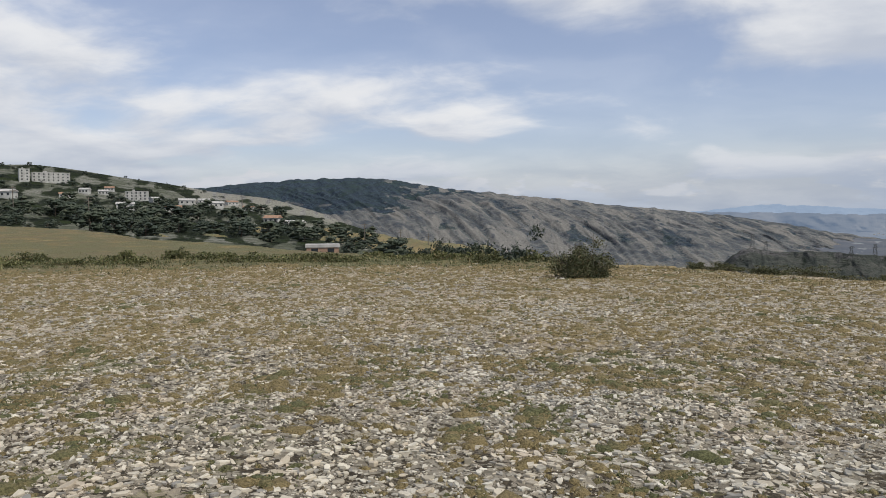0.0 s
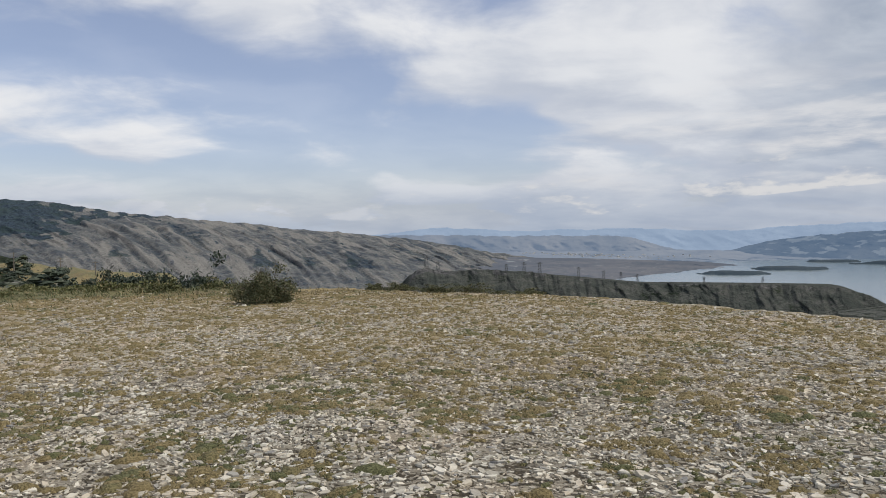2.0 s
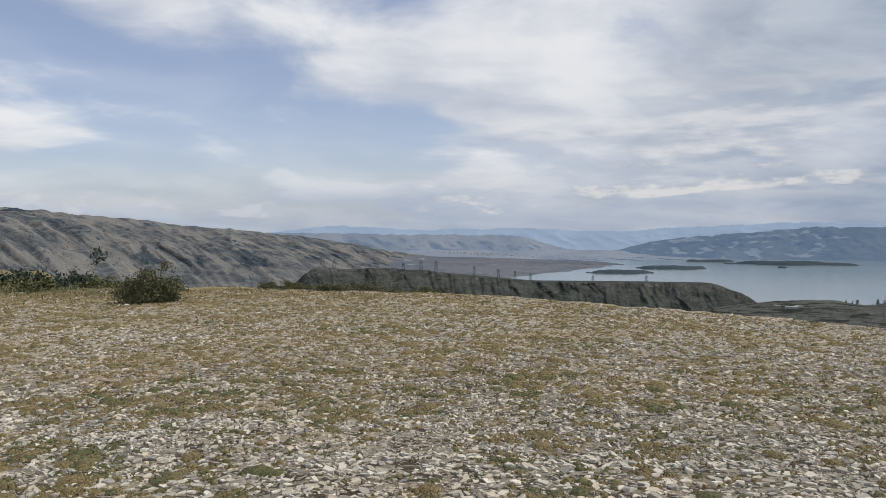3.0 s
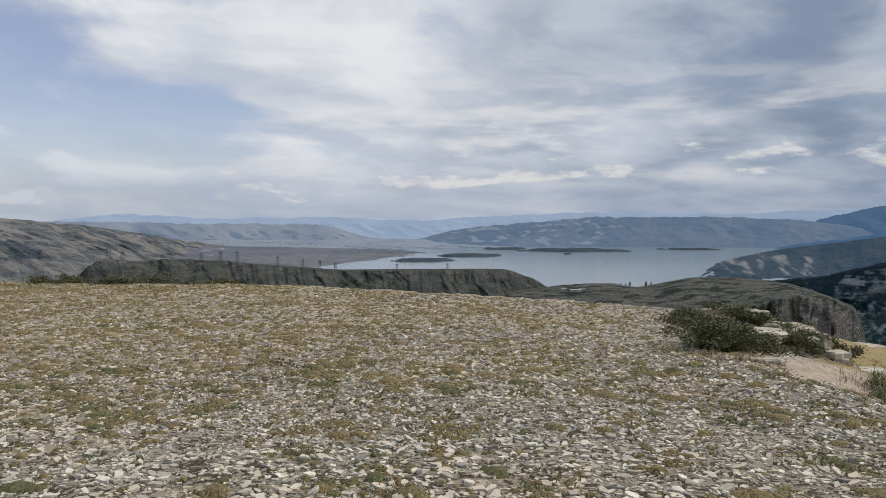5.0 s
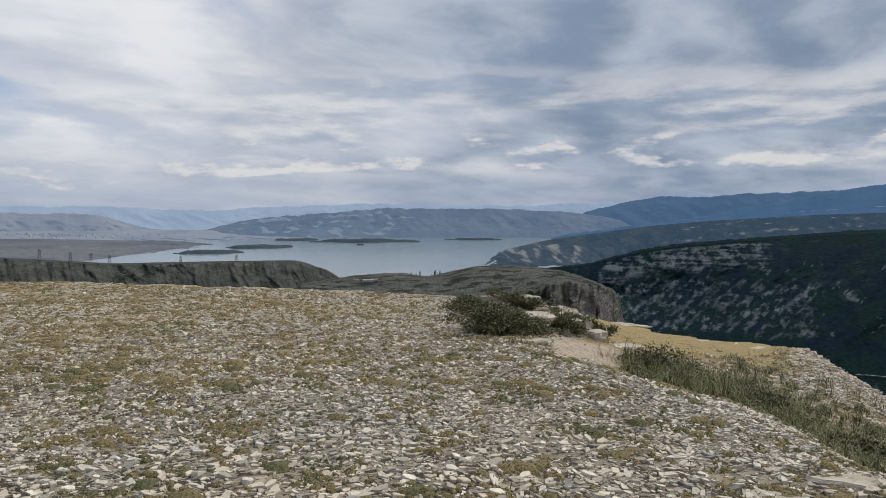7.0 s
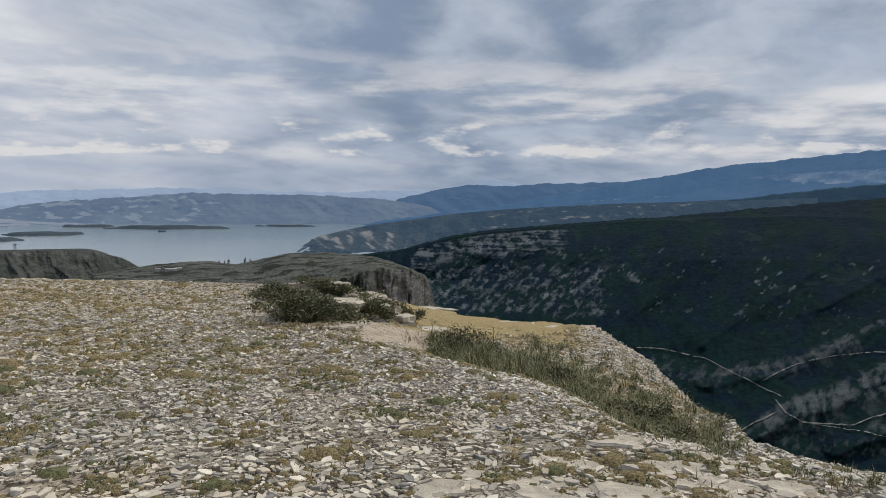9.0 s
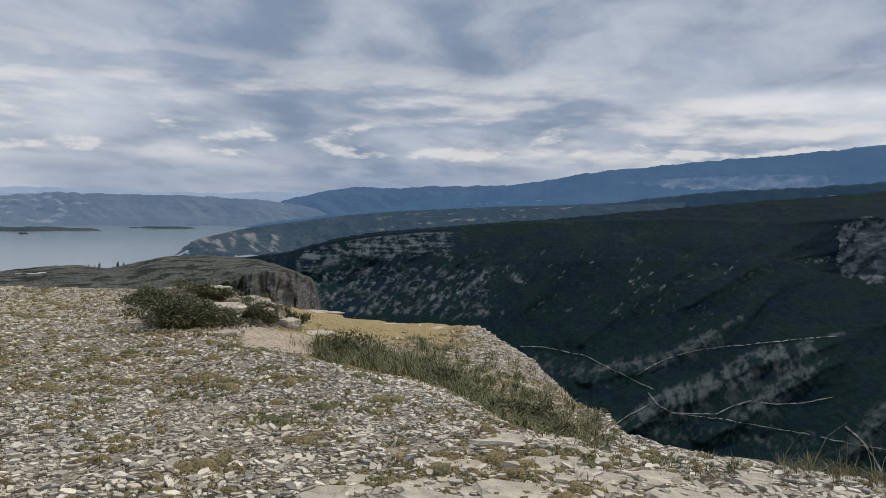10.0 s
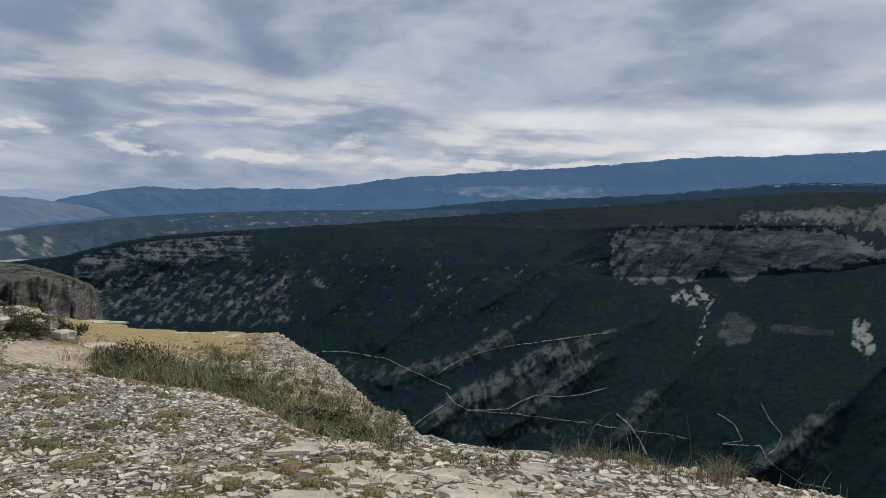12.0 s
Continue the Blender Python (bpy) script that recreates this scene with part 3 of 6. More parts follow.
def grass_cover(az, r):
    """How grassy the ground is, and how fresh that grass is."""
    a = np.radians(az)
    x, y = r * np.sin(a), r * np.cos(a)
    n = fbm(x * 0.45, y * 0.45, 2, 21) * 0.28 + fbm(x * 2.6, y * 2.6, 3, 25, 0.6) * 0.42
    far = step(r, 5.5, 12) * 0.30 - step(az, 48, 68) * 0.20 + step(r, 17, 24) * 0.22 + (step(r, 24, 27) * 0.5) * (az < 30)
    terrace = step(az, 74, 77) * step(r, 13.2, 14.0) * (1 - step(az, 85, 92)) * np.clip(1.7 + 1.6 * fbm(x * 0.8, y * 0.8, 4, 27), 0.4, 2.2) - step(az, 89, 92) * step(r, 11, 12.5) * 0.25
    band = np.exp(-((r - along(az, [(70, 13), (79, 12.0), (88, 10.6), (94, 8.6), (98, 7.2), (101, 6.4)])) / 1.0) ** 2) * step(az, 75, 79) * (1 - step(az, 100, 102))
    cover = np.clip(0.37 + n * 0.85 + far + terrace + band, 0, 2.0)
    fresh = np.clip(0.48 + fbm(x * 0.5, y * 0.5, 3, 31) * 0.7 - step(r, 5, 11) * 0.45 + (step(r, 24, 27) * 0.8) * (1 - 0.35 * step(r, 40, 60)) * (az < 12) + band * 0.8 - terrace, 0, 1)
    return cover, fresh


def path_cover(az, r):
    """The bare trodden way down to the lower ledge."""
    e = np.degrees(np.arctan2(ground_z(az, r) - EYE, r))
    mid = along(az, [(70, -10.0), (73, -10.3), (76, -10.7), (78, -11.1), (80, -11.9), (83, -13.2)])
    return flat_fade(az, 72, 81.5, 2.0) * np.exp(-((e - mid) / 0.8) ** 2) * (r < 60)


def build_ground():
    az = np.concatenate([np.arange(-50, 145, 0.42), np.arange(145, 310, 3.0)])
    r = np.concatenate([[0.01, 0.4, 1.2, 2.2], np.geomspace(3.0, 60, 165), np.geomspace(62, 4900, 100)])
    A, R = np.meshgrid((az + 180) % 360 - 180, r)
    Z = ground_z(A, R)
    grass, fresh = grass_cover(A, R)
    gz = np.gradient(Z, axis=0) / np.gradient(R, axis=0)
    rock = np.where((R < 200) & (A > 20), np.clip(-gz * 0.9, 0, 1), 0)
    ob = grid_mesh("ground", to_xyz(A, R, Z), GROUND, {"grass": grass, "fresh": fresh, "rock": rock, "path": path_cover(A, R), "loose": 1 - step(R, 7.5, 14)}, closed=True)
    return tagged(ob, "stony plateau of pale limestone shards with dry turf, falling away to a canyon", "ground", kind="structure")


build_ground()


# ---- landforms round the plateau ----
def loft(name, az0, az1, daz, lines, rows, mat, label, category, relief=None, cover=None, kind="structure"):
    """A landform through lines from its near foot over the crest to the back: each a pair of (heading, distance) and (heading, angle) knots."""
    az = np.arange(az0, az1 + daz / 2, daz)
    v = np.concatenate([np.linspace(i, i + 1, n, endpoint=False) for i, n in enumerate(rows)] + [[len(rows)]])
    A, V = np.meshgrid(az, v)

    def surface(A, V):
        d = np.stack([along(A, l[0]) for l in lines])
        e = np.stack([along(A, l[1]) for l in lines])
        z = height_at(d, e)
        i = np.clip(np.floor(V).astype(int), 0, len(lines) - 2)
        f = V - i
        pick = lambda q, j: np.take_along_axis(q, j[None], 0)[0]
        r = pick(d, i) * (1 - f) + pick(d, i + 1) * f
        h = pick(z, i) * (1 - f) + pick(z, i + 1) * f
        if relief:
            dr, dz = relief(A, V, r, h)
            r, h = r + dr, h + dz
        return r, h
    r, h = surface(A, V)
    masks = {"wood": np.zeros_like(r), "pale": np.zeros_like(r), "rock": np.zeros_like(r)}
    if cover:
        masks.update(cover(A, V, r, h))
    ob = grid_mesh(name, to_xyz(A, r, h), mat, masks)
    tagged(ob, label, category, kind=kind)
    return surface


def elev(r, h):
    return np.degrees(np.arctan2(h - EYE, r))


# the long bare ridge with its wooded summit
def ridge_relief(A, V, r, h):
    s = np.sin(np.clip(V / 3, 0, 1) * math.pi) ** 0.7
    w = 0.22 * fbm(A * 0.2, V * 0.9, 3, 17)
    g = ridged(A * 0.13 + V * 0.42 + w, V * 0.30, 2, 3, 0.45)
    g2 = ridged(A * 0.62 + V * 1.75 + w, V * 0.55, 5, 13, 0.55)
    g3 = ridged(A * 1.7 + V * 4.2 + w * 2, V * 1.3, 3, 29, 0.55)
    return -(g * 45 + g2 * 62 + g3 * 22) * s, (g2 - 0.5) * 15 * s + 6 * fbm(A * 1.1, V * 0 + 1, 3, 8) * (V > 2)


def ridge_cover(A, V, r, h):
    e = elev(r, h)
    top = along(A, [(-24, 2.0), (-6, 2.85), (4, 1.6)])
    low = along(A, [(-24, 0.2), (-13, 0.4), (-9, 0.1), (-6.5, 0.45), (-3.8, 0.2), (-2.8, 0.6), (-1.8, 1.3), (0, 1.65), (3, 1.95), (5, 2.6)])
    n = fbm(A * 0.6, e * 2.0, 4, 41)
    wood = step(e + n * 0.8, low - 0.12, low + 0.12) * (A < 5) * (1 - step(fbm(A * 0.9 + e * 0.8, e * 2.2, 4, 43), 0.22, 0.32) * step(A, -5.5, -3.5))
    # gully scrub, its lines deepened so the colour carries relief shading too
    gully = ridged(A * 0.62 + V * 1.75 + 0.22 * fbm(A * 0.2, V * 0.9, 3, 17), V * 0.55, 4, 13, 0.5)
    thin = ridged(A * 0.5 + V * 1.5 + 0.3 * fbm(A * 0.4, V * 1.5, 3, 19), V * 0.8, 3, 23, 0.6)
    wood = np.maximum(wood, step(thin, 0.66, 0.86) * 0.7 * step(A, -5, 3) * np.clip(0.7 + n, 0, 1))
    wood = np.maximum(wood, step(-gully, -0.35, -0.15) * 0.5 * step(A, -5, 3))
    # dark triangular faces on the spurs, drawn in the woods colour
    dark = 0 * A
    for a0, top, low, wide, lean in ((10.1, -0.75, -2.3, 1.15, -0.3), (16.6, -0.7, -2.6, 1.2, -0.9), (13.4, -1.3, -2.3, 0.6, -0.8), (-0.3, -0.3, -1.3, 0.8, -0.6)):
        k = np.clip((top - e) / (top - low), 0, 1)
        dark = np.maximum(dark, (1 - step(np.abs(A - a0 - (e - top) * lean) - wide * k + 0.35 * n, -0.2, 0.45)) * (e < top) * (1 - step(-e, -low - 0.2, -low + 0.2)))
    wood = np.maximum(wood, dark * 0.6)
    pale = np.clip(0.26 + 0.95 * fbm(A * 0.8 + V * 2.2, V * 1.2, 5, 45, 0.6) - 0.35 * (gully < 0.3) + 0.3 * step(A, -6, 2) * (1 - step(A, 8, 16)), 0, 1)
    return {"wood": wood, "pale": pale, "rock": np.clip(fbm(A * 2 + V * 2, V * 3, 3, 47) - 0.25, 0, 1)}


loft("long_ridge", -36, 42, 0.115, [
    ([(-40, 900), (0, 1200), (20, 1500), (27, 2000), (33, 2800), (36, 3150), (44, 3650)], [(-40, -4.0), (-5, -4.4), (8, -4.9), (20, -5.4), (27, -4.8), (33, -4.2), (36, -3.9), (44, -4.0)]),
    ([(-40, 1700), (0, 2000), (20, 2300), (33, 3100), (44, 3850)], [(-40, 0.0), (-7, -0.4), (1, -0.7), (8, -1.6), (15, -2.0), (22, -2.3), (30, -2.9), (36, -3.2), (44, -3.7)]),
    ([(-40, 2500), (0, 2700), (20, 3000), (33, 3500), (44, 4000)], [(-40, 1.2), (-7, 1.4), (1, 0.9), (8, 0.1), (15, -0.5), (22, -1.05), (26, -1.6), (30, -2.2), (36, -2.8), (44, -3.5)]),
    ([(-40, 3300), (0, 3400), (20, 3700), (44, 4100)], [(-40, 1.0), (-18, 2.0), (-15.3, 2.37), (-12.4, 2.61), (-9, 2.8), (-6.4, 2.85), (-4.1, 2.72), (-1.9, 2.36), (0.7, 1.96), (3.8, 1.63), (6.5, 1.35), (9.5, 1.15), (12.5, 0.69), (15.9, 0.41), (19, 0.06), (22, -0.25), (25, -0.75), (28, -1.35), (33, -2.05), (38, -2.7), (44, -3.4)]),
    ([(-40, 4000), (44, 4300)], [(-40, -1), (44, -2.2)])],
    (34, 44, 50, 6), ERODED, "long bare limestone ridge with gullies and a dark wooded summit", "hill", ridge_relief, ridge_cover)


# the village hillside
def village_relief(A, V, r, h):
    s = np.sin(np.clip(V / 3, 0, 1) * math.pi)
    x, y = r * np.sin(np.radians(A)), r * np.cos(np.radians(A))
    return 0 * r, (3.0 * fbm(x * 0.011, y * 0.011, 4, 51) + 0.8 * fbm(x * 0.06, y * 0.06, 3, 52)) * s


def village_cover(A, V, r, h):
    e = elev(r, h)
    cliff = step(A, -21, -17) * step(e, along(A, [(-20, 0.6), (-13, 0.2), (-8, -1.0), (-3, -2.2)]), along(A, [(-20, 0.9), (-13, 0.6), (-8, -0.6), (-3, -1.9)]))
    n = fbm(A * 0.7, e * 1.8, 4, 55)
    return {"wood": np.clip(0.58 + n * 0.9 - cliff * 0.4, 0, 1), "pale": np.clip(cliff + 0.25 + n * 0.5, 0, 1), "rock": cliff * np.clip(0.4 + fbm(A * 3, e * 1.0, 3, 57), 0, 1)}


VILLAGE = loft("village_hill", -70, 2.5, 0.22, [
    ([(-70, 170), (-31, 165), (-22, 75), (-11, 60), (3, 60)], [(-70, -1.5), (-31, -1.2), (-22, -3.2), (-11, -5.0), (3, -7)]),
    ([(-70, 330), (-31, 320), (-22, 270), (-11, 240), (3, 230)], [(-70, 0.6), (-31, 0.1), (-22, -0.9), (-11, -2.0), (-4, -2.9), (3, -4.5)]),
    ([(-70, 640), (-31, 640), (-22, 600), (-11, 560), (3, 480)], [(-70, 2.6), (-31, 2.1), (-22, 1.0), (-14, 0.2), (-8, -1.0), (-3, -2.2), (3, -4)]),
    ([(-70, 950), (-31, 900), (-22, 820), (-11, 740), (3, 600)], [(-70, 3.4), (-31.3, 3.41), (-29.3, 3.5), (-26.9, 3.23), (-23.6, 2.69), (-20.6, 2.28), (-17.8, 1.75), (-13.3, 1.22), (-9.9, 0.25), (-7.3, -0.85), (-3.7, -1.9), (3, -3.9)]),
    ([(-70, 1300), (3, 900)], [(-70, 0), (-31, 0.0), (-10, -2), (3, -5)])],
    (24, 40, 40, 8), MEADOW, "scrubby village hillside with pale bare banks", "hill", village_relief, village_cover)


# the flat-topped mesa beyond the plateau's edge
def mesa_gullies(A, V):
    return ridged(A * 0.38 + V * 0.9 + 0.2 * fbm(A * 0.5, V * 2, 3, 62), V * 0.3, 4, 61, 0.5)


def mesa_relief(A, V, r, h):
    s = np.clip(V * 1.6, 0, 1) * (1 - step(V, 1.0, 1.15))
    return -((mesa_gullies(A, V) - 0.3) * 40 + ridged(A * 1.3 + V * 0.8, V * 0.5, 3, 67, 0.5) * 16) * s, 2.0 * fbm(A * 1.6, V * 2, 4, 63) * (V >= 0.8) * (V < 1.2)


def mesa_cover(A, V, r, h):
    g = mesa_gullies(A, V)
    n = fbm(A * 0.6, V * 3, 4, 65)
    lip = np.exp(-((V - 0.96) / 0.08) ** 2)
    shrubby = flat_fade(A, 38.5, 45, 1.5) * (V < 0.97) * 0.28
    return {"wood": np.clip((0.45 - g) * 0.5 * (V < 1) + n * 0.35 + 0.16 + shrubby, 0, 1), "pale": np.clip(g * 0.45 + n * 0.4 - 0.15, 0, 1), "rock": lip * np.clip(0.25 + n + 0.3 * (1 - step(A, 28, 34)), 0, 1)}


MESA_TOP = loft("mesa", 19, 57.5, 0.07, [
    ([(19, 1150), (57, 1350)], [(19, -7), (57, -8)]),
    ([(19, 1480), (30, 1500), (53, 1560), (58, 1500)], [(19, -5.2), (21, -3.9), (22.2, -2.5), (24, -2.62), (25, -3.0), (26, -2.72), (27.1, -2.69), (30.9, -2.9), (34.7, -3.36), (39.6, -3.82), (42, -3.86), (50.8, -3.83), (53.2, -3.86), (53.8, -4.25), (55, -4.38), (56.2, -5.3), (57.5, -6.2)]),
    ([(19, 1900), (58, 1950)], [(19, -5.2), (21.5, -3.5), (24, -2.75), (31, -3.0), (34.7, -3.3), (39.6, -3.74), (53, -3.74), (54.5, -4.4), (57.5, -6)]),
    ([(19, 2150), (58, 2150)], [(19, -8), (58, -9)])],
    (46, 10, 6), MESA, "grey-green flat-topped mesa with gullied flanks", "hill", mesa_relief, mesa_cover)


# the headland with its upright cliff on this side of the canyon
def headland_relief(A, V, r, h):
    face = 1 - step(V, 1.0, 1.25)
    notch = fbm(A * 0.8, V * 1.2, 4, 71, 0.5) * 11 + ridged(A * 1.5, V * 2.2, 4, 72, 0.5) * 3
    ledge = 4 * fbm(A * 0.3, V * 5.5, 3, 76)
    back = step(V, 1.0, 1.2)
    return -(notch + ledge) * face, (1.1 * fbm(A * 0.7, V * 2.6, 5, 73, 0.6) + 0.6 * fbm(A * 3, V * 8, 3, 74)) * back + 1.6 * fbm(A * 1.6, V * 1.4, 3, 78) * np.exp(-((V - 1) / 0.25) ** 2)


def headland_cover(A, V, r, h):
    n = fbm(A * 0.4, V * 5, 5, 75, 0.6)
    f = fbm(A * 2.2, V * 3, 4, 77, 0.6)
    trail = np.exp(-((V - 2.1 - 0.25 * np.sin(A * 1.3) - 0.1 * n) / 0.035) ** 2) * flat_fade(A, 67, 76, 1.0)
    trail = np.maximum(trail, np.exp(-((V - 1.6 - 0.08 * (A - 66)) / 0.05) ** 2) * flat_fade(A, 62, 71, 1.0) * 0.7)
    rock = (1 - step(V, 0.92, 1.08)) * np.clip(0.85 + f, 0, 1) * step(A + 1.2 * n, 72.8, 74.2)
    return {"wood": np.clip(0.34 + n * 0.8 + 0.22 * (1 - step(A, 70, 73)) * (V < 1.2), 0, 1) * (1 - rock), "pale": np.clip(n * 0.8 + 0.05 + trail, 0, 1), "rock": rock}


HEAD = loft("headland", 53, 79.4, 0.075, [
    ([(53, 560), (66, 540), (71, 545), (74, 600), (77, 640), (78.4, 700), (79.4, 760)], [(53, -13), (78.4, -14), (79.4, -20)]),
    ([(53, 800), (62, 700), (66, 640), (71, 590), (74, 612), (77, 655), (78.3, 720), (79.4, 790)], [(53, -7.0), (60, -6.8), (66, -6.9), (70.9, -6.4), (72.2, -5.75), (73.5, -5.3), (75.3, -5.42), (77, -5.85), (77.8, -6.2), (78.2, -6.9), (78.7, -12), (79.4, -18)]),
    ([(53, 1100), (62, 1000), (66, 860), (74, 800), (77, 780), (79.4, 820)], [(53, -6.0), (60, -5.6), (64, -5.5), (66, -5.1), (70, -4.9), (73.5, -4.85), (75.3, -5.2), (76.3, -5.55), (77.2, -5.9), (77.9, -6.2), (78.3, -7.2), (78.8, -12), (79.4, -18)]),
    ([(53, 1450), (62, 1400), (66, 1350), (74, 1080), (77, 900), (79.4, 860)], [(53, -5.6), (55.6, -5.15), (58.9, -4.84), (61, -4.74), (61.9, -5.02), (63.5, -5.0), (64.7, -4.67), (66.7, -4.24), (68.8, -4.18), (70.9, -4.22), (73.1, -4.45), (74.2, -4.7), (75.3, -5.05), (76.3, -5.45), (77.1, -5.8), (77.9, -6.15), (78.3, -6.8), (78.7, -11), (79.4, -18)]),
    ([(53, 1650), (66, 1560), (79.4, 1150)], [(53, -7), (66, -7.5), (79.4, -18)])],
    (60, 30, 30, 6), HEADLAND, "scrubby headland ending in an upright rock cliff", "hill", headland_relief, headland_cover)


# the shore slopes at the lake's far right corner
def shore_relief(A, V, r, h):
    s = np.sin(np.clip(V / 2, 0, 1) * math.pi)
    return -ridged(A * 0.45 + V * 1.1, V * 0.5, 5, 81, 0.55) * 110 * s, 5 * fbm(A * 1.2, V * 4, 4, 83) * s


def shore_cover(A, V, r, h):
    e = elev(r, h)
    n = fbm(A * 0.9 + V, V * 2, 4, 85)
    rills = ridged(A * 1.1 + e * 1.8, e * 0.5, 4, 87, 0.55)
    bank = flat_fade(A + (e + 3) * 1.6, 67.0, 76.5, 1.6) * flat_fade(e, -4.2, -2.2, 0.4)
    # cultivated strips and pale scarps on the benches above the canyon
    strips = 0
    for drop, wide, a0, a1 in ((0.25, 0.16, 79, 97), (0.75, 0.10, 83, 103), (1.15, 0.08, 80, 92)):
        mid = along(A, [(76, -3.0), (79.7, -2.35), (84, -1.75), (88.6, -1.15), (93, -0.75), (97, -0.5), (103, 0.1)]) + drop - 0.35
        strips = np.maximum(strips, flat_fade(A, a0, a1, 2) * np.exp(-((e - mid - 0.12 * n) / wide) ** 2) * np.clip(0.5 + 0.8 * fbm(A * 1.2, e * 3, 5, 89, 0.7), 0, 0.9))
    tops = step(e, -3.0, -2.2) * (1 - step(A, 78, 84)) * 0.25
    return {"wood": np.clip(0.60 + 0.2 * step(A, 76, 81) + n * 0.6 - bank * 0.55 - strips * 0.35 - tops, 0, 1), "pale": np.clip(bank * (0.05 + rills * 0.75 + n * 0.6) + strips * 0.75, 0, 0.9), "rock": 0 * A}


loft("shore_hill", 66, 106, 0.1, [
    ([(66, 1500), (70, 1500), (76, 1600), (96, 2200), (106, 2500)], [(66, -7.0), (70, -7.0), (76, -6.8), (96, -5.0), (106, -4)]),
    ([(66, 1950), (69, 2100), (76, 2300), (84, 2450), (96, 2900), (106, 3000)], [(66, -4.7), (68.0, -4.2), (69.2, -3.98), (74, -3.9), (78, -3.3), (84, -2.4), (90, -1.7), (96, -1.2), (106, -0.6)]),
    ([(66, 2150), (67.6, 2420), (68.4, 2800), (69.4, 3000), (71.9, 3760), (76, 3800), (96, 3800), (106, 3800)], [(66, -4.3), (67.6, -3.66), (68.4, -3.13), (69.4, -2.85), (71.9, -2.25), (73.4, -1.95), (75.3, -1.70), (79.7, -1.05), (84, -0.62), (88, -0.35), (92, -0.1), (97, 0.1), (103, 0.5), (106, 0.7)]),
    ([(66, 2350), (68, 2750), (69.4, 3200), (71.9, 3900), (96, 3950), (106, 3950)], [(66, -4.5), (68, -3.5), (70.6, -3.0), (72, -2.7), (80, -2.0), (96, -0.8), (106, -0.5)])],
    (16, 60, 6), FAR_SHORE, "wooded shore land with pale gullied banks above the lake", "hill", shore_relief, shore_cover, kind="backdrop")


# the canyon's far wall
def from_line(A, e, pts):
    """Distance to a broken line of (heading, angle) points, its side (+1: above) and the way along it."""
    best, side, way, run = np.full(A.shape, 1e9), np.zeros(A.shape), np.zeros(A.shape), 0.0
    for (a0, e0), (a1, e1) in zip(pts[:-1], pts[1:]):
        dx, dy = a1 - a0, e1 - e0
        L = math.hypot(dx, dy)
        t = np.clip(((A - a0) * dx + (e - e0) * dy) / L ** 2, 0, 1)
        d = np.hypot(A - a0 - t * dx, e - e0 - t * dy)
        near = d < best
        best = np.where(near, d, best)
        side = np.where(near, np.sign(dx * (e - e0) - dy * (A - a0)), side)
        way = np.where(near, run + t * L, way)
        run += L
    return best, side, way


# spurs that come down the far wall: crest line, how far they stand out, how wide
SPURS = (
    ([(101.2, -17.2), (104.4, -14.3), (108, -12.6), (111, -10.5), (113.1, -9.7), (116.5, -8.5), (120, -6.6)], 62, 1.5),
    ([(97, -13.6), (101, -12.2), (104.5, -11.2), (107.8, -9.5), (110.5, -7.5), (113, -5)], 46, 1.3),
    ([(107, -17), (110.8, -14.4), (113.2, -11.9), (116.8, -9.8)], 40, 1.1),
    ([(116, -18), (118.6, -14.2), (121, -11.5), (124, -8.5)], 42, 1.2),
    ([(126, -18), (129.8, -14.5), (133, -11), (136, -7)], 60, 1.6),
    ([(89, -14), (92.5, -9.5), (96, -5.6), (98.5, -3)], 36, 1.3),
    ([(97.5, -11), (102, -7.6), (106, -4.6), (109, -2.2)], 34, 1.3),
    ([(105, -8.0), (109.5, -5), (112, -3.3), (115.5, -1.2)], 34, 0.9),
    ([(82, -13), (84.5, -9), (88, -5.5), (90, -3.3)], 40, 1.2))
CLIFF_FOOT = [(66, -6.4), (75, -6.4), (80, -6.2), (88, -4.8), (94, -4.2), (110, -3.6), (115.2, -3.4), (117, -4.3), (121.3, -4.5), (122.9, -3.9), (124, -3.2), (124.9, -3.95), (126.4, -3.7), (127.2, -2.8), (130.7, -3.15), (133, -2.0), (135, -1.8), (152, -2)]
CLIFF_LIP = [(66, -5.1), (75.3, -4.1), (77, -3.6), (79.7, -2.9), (82.4, -2.45), (87.7, -1.95), (93, -1.45), (97, -1.2), (105, -0.8), (113, -0.9), (117, -0.45), (121, -0.2), (125, 0.0), (129.5, 0.15), (131.5, 0.2), (132.4, -0.5), (133.7, -1.15), (152, -1.3)]


